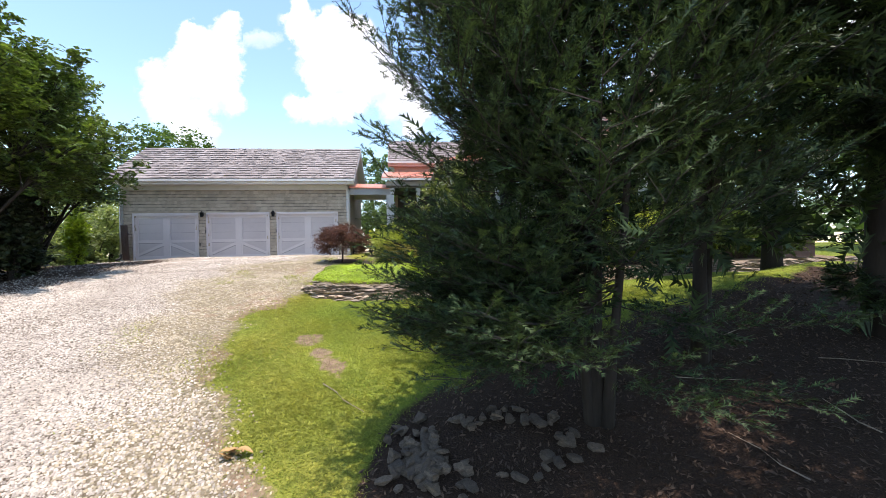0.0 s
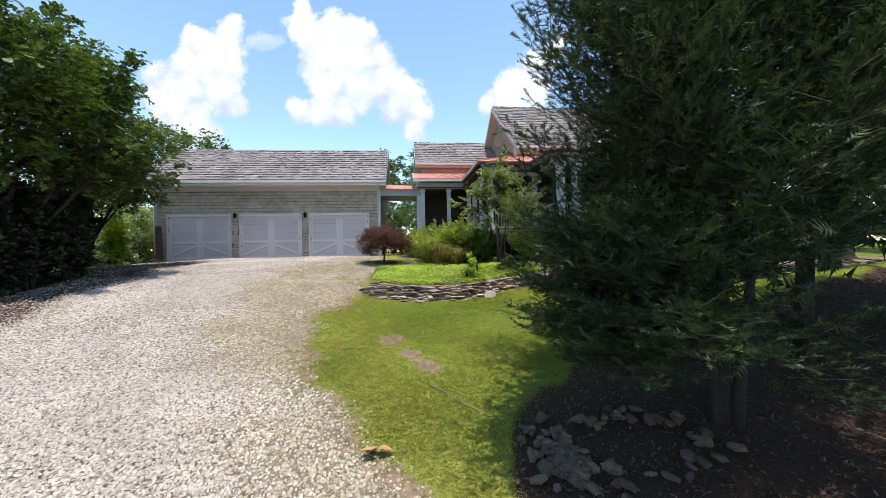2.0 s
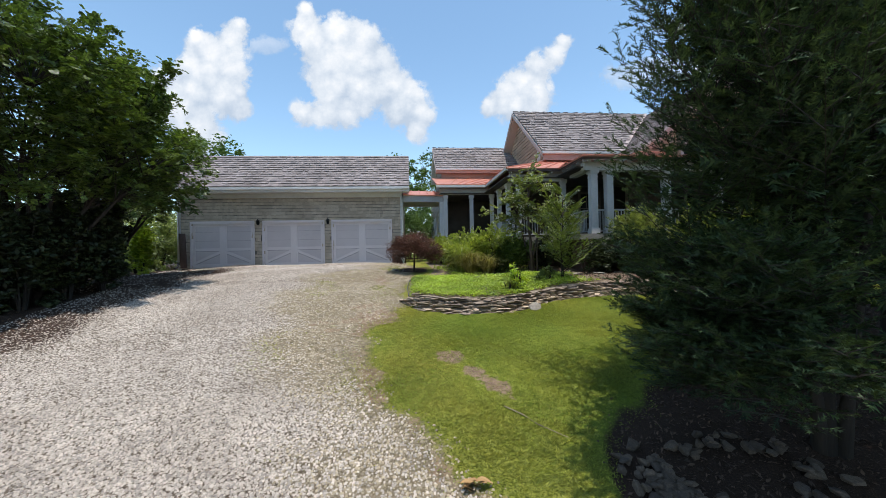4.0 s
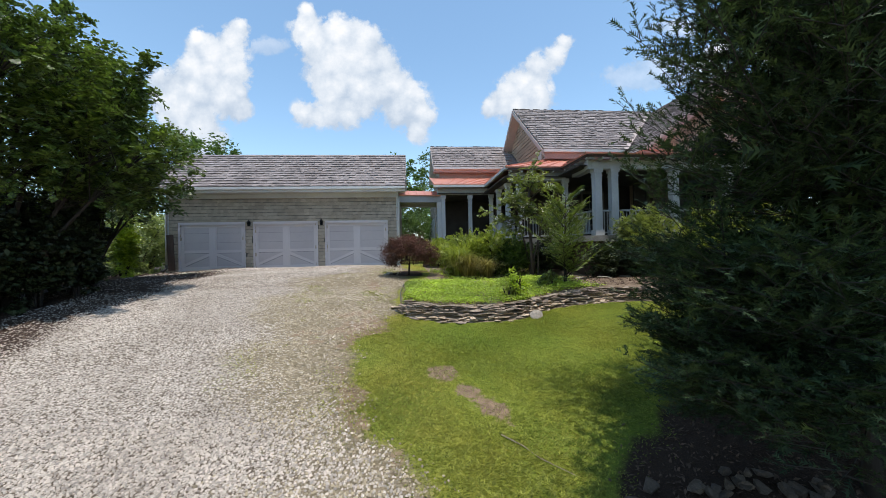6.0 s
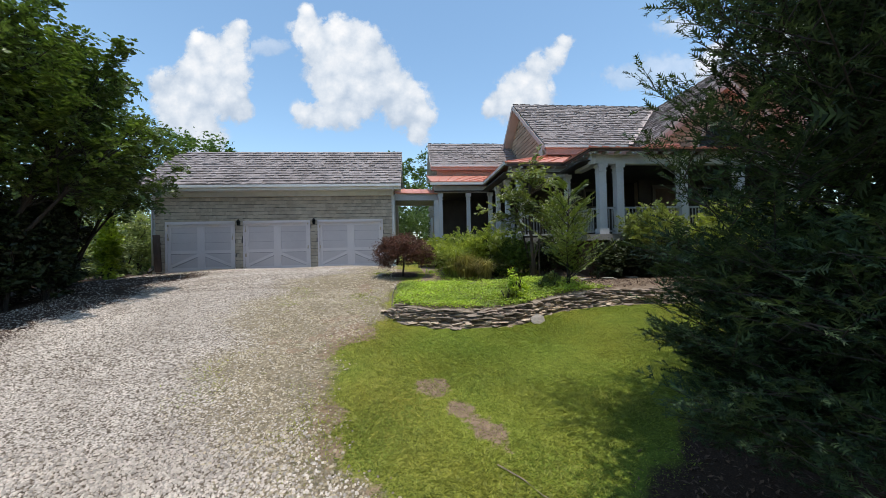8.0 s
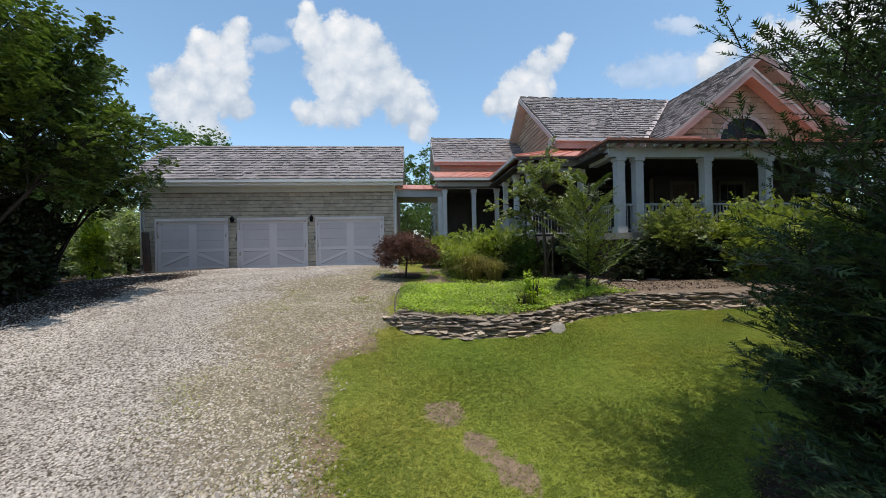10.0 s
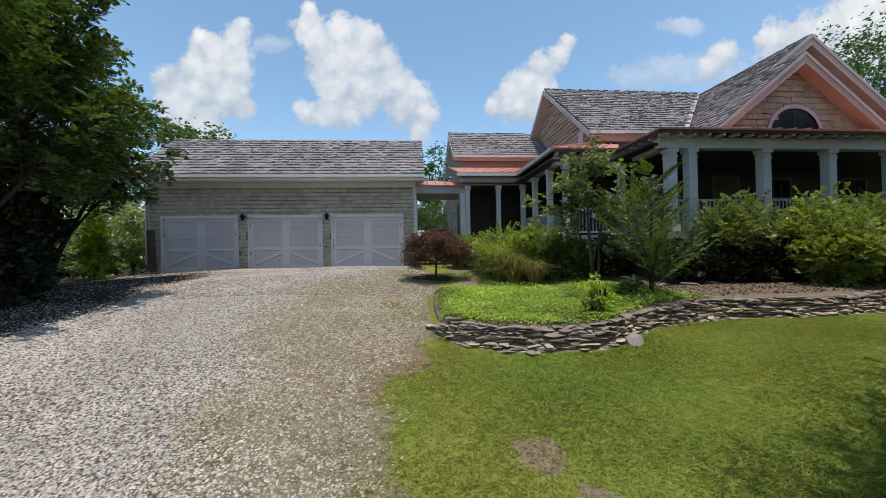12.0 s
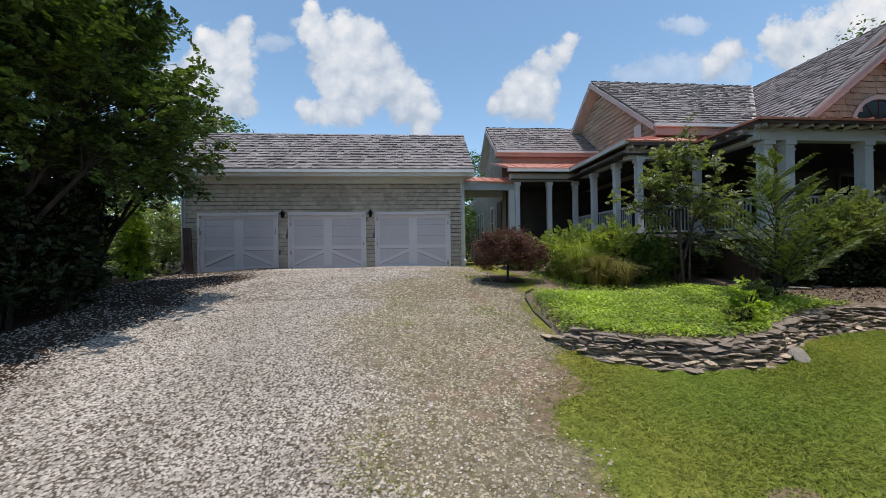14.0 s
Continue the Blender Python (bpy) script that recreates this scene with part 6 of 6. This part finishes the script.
def far_woods():
    rng = np.random.default_rng(9)
    pts = []
    for a in np.linspace(0, 2 * math.pi, 150, endpoint=False):
        d = rng.uniform(75, 110)
        px, py, r, h = d * math.cos(a), 10 + d * math.sin(a), rng.uniform(4, 7), rng.uniform(7, 11)
        z = float(ground_z(np.clip(px, -60, 60), np.clip(py, -60, 60)))
        o = rng.normal(size=(190, 3))
        o /= np.linalg.norm(o, axis=1)[:, None]
        pts.append(np.array([px, py, z + h * 0.5]) + o * np.array([r, r, h * 0.5]) * rng.uniform(0.7, 1, (190, 1)))
    raw("far_woods", leaf_cloud("far_woods", np.concatenate(pts), 1.5, M_FARLEAF, 9, 1.4), None, "distant belt of green woods", "stuff", "woods")


far_woods()

# ---- stones, ground cover, grass, gravel ----
def stone_mesh(name, material, rng, flat=True):
    """An irregular slab with a broken outline, about one unit long."""
    bm = bmesh.new()
    pts = []
    for k in range(24):
        d = Vector((rng.gauss(0, 1), rng.gauss(0, 1), rng.gauss(0, 1))).normalized()
        q = max(abs(d.x), abs(d.y), abs(d.z) * 1.2)
        pts.append(bm.verts.new((d / q) * 0.4 + d * 0.09))
    res = bmesh.ops.convex_hull(bm, input=pts)
    bmesh.ops.delete(bm, geom=[v for v in bm.verts if not v.link_faces], context="VERTS")
    bmesh.ops.recalc_face_normals(bm, faces=bm.faces)
    me = bpy.data.meshes.new(name)
    bm.to_mesh(me)
    bm.free()
    me.materials.append(material)
    return me


def object_random(m, amount):
    """Let each object of a shared material differ a little in tone."""
    nt = m.node_tree
    b = nt.nodes["Principled BSDF"]
    src = b.inputs["Base Color"].links[0].from_socket
    info = nt.nodes.new("ShaderNodeObjectInfo")
    v = ramp(nt, info.outputs["Random"], [(0.0, (1 - amount, 1 - amount, 1 - amount * 0.9)), (0.6, (1.0, 0.98, 0.95)), (1.0, (1 + amount, 1 + amount * 0.95, 1 + amount * 0.88))])
    nt.links.new(mix(nt, 1.0, src, v.outputs[0], "MULTIPLY"), b.inputs["Base Color"])


object_random(M_STONE, 0.42)
object_random(M_SLATE, 0.35)
rng = random.Random(7)
STONES = [stone_mesh("stone", M_STONE, rng) for _ in range(16)]
PALES = [stone_mesh("flat_rock", M_PALESTONE, rng) for _ in range(4)]
SLATES = [stone_mesh("slate", M_SLATE, rng) for _ in range(10)]
wallthing = thing("stone_wall", "low dry-stacked wall of flat brown and grey fieldstone round the bed", "stone wall", (1, 9.2, -1))
px, py = np.array(WALLX), np.array(WALLY)
seg = np.concatenate([[0], np.cumsum(np.hypot(np.diff(px), np.diff(py)))])
NEAR = float(np.interp(8.0, px, seg))
total = seg[-1]
far_bits = []
count = 0
for course in range(11):
    s = rng.uniform(-0.2, 0.1)
    while s < total:
        ln = rng.choice((0.12, 0.16, 0.21, 0.27, 0.36)) * rng.uniform(0.85, 1.2) * (1.0 if s < NEAR else 1.5)
        c = max(0.0, min(total, s + ln / 2))
        s += ln * 0.9
        x, y = float(np.interp(c, seg, px)), float(np.interp(c, seg, py))
        x2, y2 = float(np.interp(c + 0.05, seg, px)), float(np.interp(c + 0.05, seg, py))
        foot, top = float(ground_z(x, y - 0.12)), float(ground_z(x, y + 0.35)) - 0.02
        if c < 0.9:
            top = foot + 0.08 + (top - foot) * c / 0.9
        th = 0.056 * rng.uniform(0.6, 1.45)
        z = foot - 0.02 + course * 0.041 + rng.uniform(-0.01, 0.01)
        if z > top + 0.01:
            continue
        yaw = math.degrees(math.atan2(y2 - y, x2 - x)) + rng.uniform(-9, 9)
        m = pose(x + rng.uniform(-0.02, 0.02), y + 0.05 + 0.018 * course + rng.uniform(-0.045, 0.045), z, rng.uniform(-8, 8), rng.uniform(-6, 6), yaw) @ Matrix.Diagonal((ln * 1.15, rng.uniform(0.24, 0.36), th, 1))
        me = STONES[rng.randrange(16)]
        if s < NEAR and count < 300:
            o = new("stone", me)
            under(o, wallthing)
            o.matrix_basis = m
            count += 1
        else:
            far_bits.append((me, m))
for k in range(8):
    c = rng.uniform(0.3, NEAR)
    x, y = float(np.interp(c, seg, px)), float(np.interp(c, seg, py))
    far_bits.append((STONES[k % 16], pose(x + rng.uniform(-0.1, 0.1), y - rng.uniform(0.06, 0.14), float(ground_z(x, y - 0.1)) + 0.008, rng.uniform(-8, 8), rng.uniform(-8, 8), rng.uniform(0, 180)) @ Matrix.Diagonal((rng.uniform(0.12, 0.3), rng.uniform(0.1, 0.2), 0.05, 1))))
bm = bmesh.new()
for me, m in far_bits:
    k = len(bm.verts)
    bm.from_mesh(me)
    bm.verts.ensure_lookup_table()
    bmesh.ops.transform(bm, matrix=m, verts=bm.verts[k:])
tagged(part("stonework", bm, M_STONE, wallthing, "further courses of the same fieldstone"), kind="stuff")
bm = bmesh.new()
for k in range(40):
    d = Vector((rng.gauss(0, 1), rng.gauss(0, 1), rng.gauss(0, 1))).normalized()
    bm.verts.new(d * rng.uniform(0.36, 0.54) + Vector((0.12 * d.z, 0, 0)))
bmesh.ops.convex_hull(bm, input=bm.verts[:])
bmesh.ops.delete(bm, geom=[v for v in bm.verts if not v.link_faces], context="VERTS")
o = part("corner_boulder", bm, M_PALESTONE, wallthing)
o.matrix_basis = pose(1.12, 9.0, float(ground_z(1.12, 8.9)) + 0.06, 34, -12, 40) @ Matrix.Diagonal((0.42, 0.34, 0.12, 1))
tagged(o, "pale upright end stone")

pile = thing("rock_ring", "loose ring of grey slate rocks round bare soil under the cypress", "rocks", (0.7, 3.8, -2))
for k in range(150):
    a = rng.uniform(0, 6.28)
    if k < 90:
        x, y = 0.52 + rng.gauss(0, 0.2), 3.68 + rng.gauss(0, 0.22)
    else:
        x, y = 1.35 + 0.8 * math.cos(a) + rng.gauss(0, 0.1), 3.85 + 0.48 * math.sin(a) + rng.gauss(0, 0.1)
    o = new("slate", SLATES[k % 10])
    under(o, pile)
    sz = rng.uniform(0.09, 0.2)
    o.matrix_basis = pose(x, y, float(ground_z(x, y)) + rng.uniform(0.01, 0.07), rng.uniform(-26, 26), rng.uniform(-26, 26), rng.uniform(0, 360)) @ Matrix.Diagonal((sz, sz * rng.uniform(0.55, 0.85), rng.uniform(0.05, 0.1), 1))
for k, (x, y, s) in enumerate(((0.2, 11.6, 0.5), (1.0, 11.7, 0.6), (-2.3, 14.3, 0.3), (-0.3, 11.9, 0.4), (4.4, 11.6, 0.4), (5.3, 11.9, 0.35), (3.6, 11.5, 0.35))):
    t = new("flat_rock", PALES[k % 4])
    tagged(t, "pale flat stepping rock lying in the bed", "rock", "bed rocks")
    t.matrix_basis = pose(x, y, float(ground_z(x, y)) + 0.03, 3, -4, 30 * k) @ Matrix.Diagonal((s, s * 0.6, 0.09, 1))

# curled dry leaves on the gravel's edge
t = thing("dry_leaf_sprig", "curled tan dry leaf sprig lying on the gravel", "leaf", (-1.5, 4.1, float(ground_z(-1.5, 4.1))))
for k in range(9):
    a = rng.uniform(0, 6.28)
    L, w = rng.uniform(0.12, 0.2), rng.uniform(0.022, 0.04)
    bm = bmesh.new()
    m = Matrix.Translation((-1.5, 4.08, float(ground_z(-1.5, 4.08)) + 0.02)) @ pose(0, 0, 0, 0, 0, math.degrees(a))
    rows = []
    for i in range(6):
        f = i / 5
        wd = w * math.sin(math.pi * (0.12 + 0.86 * f)) + 0.003
        zz = 0.01 + 0.055 * math.sin(2.4 * f + k)
        rows.append([bm.verts.new(m @ Vector((L * f, sg * wd, zz + abs(sg) * 0.012))) for sg in (-1, 0, 1)])
    for i in range(5):
        for j in range(2):
            bm.faces.new((rows[i][j], rows[i + 1][j], rows[i + 1][j + 1], rows[i][j + 1]))
    part("leaf", bm, M_DRYLEAF, t, "", 0, True)

for k, (x, y, L, a) in enumerate(((-0.5, 5.0, 0.9, -48), (4.4, 4.2, 0.8, -20), (5.2, 3.2, 0.6, 80), (3.9, 3.0, 0.7, 100), (5.9, 5.2, 1.0, 15), (6.5, 4.0, 0.7, -35), (4.9, 5.6, 0.5, 60))):
    p = [(x + L * (s - 0.5) * math.cos(radians(a)) + 0.03 * math.sin(7 * s + k), y + L * (s - 0.5) * math.sin(radians(a))) for s in (0, 0.3, 0.6, 1)]
    t = part("fallen_twig", tube(bmesh.new(), [(u, v, float(ground_z(u, v)) + 0.02) for u, v in p], [0.008, 0.007, 0.006, 0.003], 5), M_TWIG, None)
    tagged(t, "thin bare twig lying on the ground", "twig", "fallen twigs")

bm = bmesh.new()
p = [(-1.95, 10.4), (-1.95, 11.2), (-1.85, 11.9), (-1.65, 12.5), (-1.3, 12.9)]
for (x0, y0), (x1, y1) in zip(p, p[1:]):
    d = Vector((x1 - x0, y1 - y0, 0)).normalized()
    q = [(x0, y0, float(ground_z(x0, y0)) - 0.05), (x1, y1, float(ground_z(x1, y1)) - 0.05), (x1, y1, float(ground_z(x1, y1)) + 0.055), (x0, y0, float(ground_z(x0, y0)) + 0.055)]
    a = [bm.verts.new(v) for v in q]
    b_ = [bm.verts.new(Vector(v) + Vector((d.y, -d.x, 0)) * 0.02) for v in q]
    bm.faces.new(a)
    bm.faces.new(b_[::-1])
    for i in range(4):
        bm.faces.new((a[i], b_[i], b_[(i + 1) % 4], a[(i + 1) % 4]))
tagged(part("bed_edging", bm, M_EDGING, None), "black strip edging round the bed", "edging")


def scatter(rng, n, x0, x1, y0, y1, accept):
    x, y = rng.uniform(x0, x1, n), rng.uniform(y0, y1, n)
    k = accept(x, y) > rng.uniform(0, 1, n)
    return x[k], y[k]


def ground_cover():
    rng = np.random.default_rng(200)
    ok = lambda x, y: smooth(x - np.interp(y, BEDY, BEDX), 0.04, 0.2) * smooth(in_bed(x, y), 0.12, 0.3) * (1 - smooth(y + 0.4 * np.sin(2 * x), 11.3, 12.3) * (0.82 - 0.25 * np.sin(3 * x + 1) * np.sin(2 * y))) * (1 - smooth(x + 0.3 * np.sin(3 * y), 2.2, 3.6)) * (1 - smooth(y, 14.5, 15.5)) * (0.8 + 0.2 * np.sin(5 * x + 3 * y))
    x, y = scatter(rng, 125000, -1.95, 3.6, 9.0, 15.5, ok)
    z = ground_z(x, y) + 0.03 + 0.09 * rng.uniform(0, 1, len(x)) * (1 + 0.6 * np.sin(3.1 * x + 1) * np.sin(2.7 * y))
    raw("ground_cover", leaf_cloud("ground_cover", np.stack([x, y, z], 1), 0.047, M_COVER, 201, 1.5, 0.0, 1.9), None, "low bright green leafy ground cover", "stuff", "ground cover")


def grass():
    rng = np.random.default_rng(210)

    def ok(x, y):
        lawn, dirt, mulch, bed = masks(x, y)
        return lawn * (1 - 0.93 * dirt) * (1 - mulch) * (1 - bed) * (in_bed(x, y) < -0.1)

    xs, ys = [], []
    for n, box_ in ((130000, (-3.2, 4.5, 2.6, 7.0)), (100000, (-3.2, 6, 7.0, 10.3)), (20000, (4.5, 9, 6.0, 10.3)), (16000, (6, 20, 6, 10.5)), (34000, (-3.0, -1.3, 9.5, 18))):
        a, b_ = scatter(rng, n, *box_, ok)
        xs.append(a)
        ys.append(b_)
    # sparse weeds on the worn side of the drive
    a, b_ = scatter(rng, 130000, -6.4, -1.9, 3.0, 18.0, lambda x, y: smooth(np.sin(1.9 * x + 0.6 * y) * np.sin(0.8 * y - 1.3 * x + 2) + 0.4 * np.sin(6 * x) * np.sin(5 * y), 0.3, 0.95) * (1 - masks(x, y)[0]) * 0.7 * worn_side(x, y))
    xs.append(a)
    ys.append(b_)
    a, b_ = scatter(rng, 60000, -6.2, -1.5, 3.0, 16.0, lambda x, y: smooth(np.sin(11 * x + 3 * y) * np.sin(7 * y - 4 * x) + 0.5 * np.sin(23 * x) * np.sin(19 * y), 0.6, 1.2) * worn_side(x, y) * (1 - masks(x, y)[0]) * 0.8)
    xs.append(a)
    ys.append(b_)
    x, y = np.concatenate(xs), np.concatenate(ys)
    n = len(x)
    az = rng.uniform(0, 6.28, n)
    h = rng.uniform(0.014, 0.042, n) * (1 + 0.4 * np.sin(1.7 * x) * np.sin(2.3 * y))
    s = np.stack([-np.sin(az), np.cos(az), np.zeros(n)], 1) * (0.0045 + 0.0035 * rng.uniform(0, 1, (n, 1)))
    b0 = np.stack([x, y, ground_z(x, y) - 0.004], 1)
    tip = b0 + np.stack([np.cos(az) * h * 1.7, np.sin(az) * h * 1.7, h * 0.8], 1)
    v = np.stack([b0 - s, b0 + s, tip], 1).reshape(-1, 3)
    raw("grass", quick_mesh("grass", v, np.arange(3 * n).reshape(n, 3), M_GRASS), None, "short mown green grass", "stuff", "grass")


def gravel():
    rng = np.random.default_rng(220)
    ok = lambda x, y: (1 - masks(x, y)[0]) ** 2.2 * (1 - 0.8 * masks(x, y)[2]) * (1 - 0.55 * masks(x, y)[1]) * (1 - 0.18 * worn_side(x, y)) * smooth(y, 2.2, 3.9) * (1 - smooth(-x, 8.2 + 0.5 * (y - 3), 9.4 + 0.5 * (y - 3)))
    xs, ys, ss = [], [], []
    for n, box_, sz in ((100000, (-9.6, 0.2, 2.4, 7.5), 0.0185), (66000, (-11, -1.8, 7.5, 12.5), 0.0205), (24000, (-12.6, -1.8, 12.5, 18.95), 0.027)):
        a, b_ = scatter(rng, n, *box_, ok)
        xs.append(a)
        ys.append(b_)
        ss.append(np.full(len(a), sz))
    x, y, sz = np.concatenate(xs), np.concatenate(ys), np.concatenate(ss)
    n = len(x)
    r = sz * rng.uniform(0.55, 1.35, n)
    az = rng.uniform(0, 6.28, n)
    long_ = rng.uniform(0.6, 1.0, n)
    tilt = rng.normal(size=(n, 2)) * 0.16
    z0 = ground_z(x, y)
    worn = np.maximum(worn_side(x, y) * 0.85, smooth(masks(x, y)[0], 0.05, 0.4)) > rng.uniform(0, 1, n)

    def ring(sides, shrink, lift):
        out = []
        for k in range(sides):
            a = 2 * math.pi * k / sides + rng.uniform(-0.25, 0.25, n)
            q = r * shrink * rng.uniform(0.82, 1.12, n)
            u, w = np.cos(a) * q, np.sin(a) * q * long_
            dx, dy = u * np.cos(az) - w * np.sin(az), u * np.sin(az) + w * np.cos(az)
            out.append(np.stack([x + dx, y + dy, z0 + lift * r + (dx * tilt[:, 0] + dy * tilt[:, 1])], 1))
        return out

    near_v = np.stack(ring(4, 1.0, 0.02) + ring(4, 0.74, 0.7), 1)
    far_v = np.stack(ring(4, 1.0, 0.0) + ring(1, 0.2, 0.5), 1)
    for dusty, material, label in ((False, M_GRAVELSTONE, "loose pale grey crushed stone"), (True, M_WORNSTONE, "dusty brownish crushed stone on the worn side of the drive")):
        a, b_ = near_v[(y < 6.2) & (worn == dusty)], far_v[(y >= 6.2) & (worn == dusty)]
        i, j = (np.arange(len(a)) * 8)[:, None], (np.arange(len(b_)) * 5)[:, None] + len(a) * 8
        f = [i + [[k, (k + 1) % 4, 4 + (k + 1) % 4]] for k in range(4)] + [i + [[k, 4 + (k + 1) % 4, 4 + k]] for k in range(4)] + [i + [[4, 5, 6]], i + [[4, 6, 7]]]
        f += [j + [[k, (k + 1) % 4, 4]] for k in range(4)]
        v = np.concatenate([a.reshape(-1, 3), b_.reshape(-1, 3)])
        raw("gravel", quick_mesh("gravel", v, np.concatenate(f), material), None, label, "stuff", "gravel")


def litter():
    rng = np.random.default_rng(230)
    x, y = scatter(rng, 30000, -0.3, 11, 1.2, 8.6, lambda x, y: masks(x, y)[2] * 0.7)
    x2, y2 = scatter(rng, 12000, 2.4, 10, 10.2, 12.8, lambda x, y: smooth(in_bed(x, y), 0.1, 0.4) * 0.6)
    x3, y3 = scatter(rng, 9000, -13, -8.4, 7.5, 16.5, lambda x, y: masks(x, y)[2] * 0.5)
    x, y = np.concatenate([x, x2, x3]), np.concatenate([y, y2, y3])
    raw("leaf_litter", leaf_cloud("leaf_litter", np.stack([x, y, ground_z(x, y) + 0.012], 1), 0.055, M_LITTER, 231, 2.6, 0.0, 3.0, 0.6), None, "brown shredded mulch and leaf litter", "stuff", "mulch")


ground_cover()
grass()
gravel()
litter()
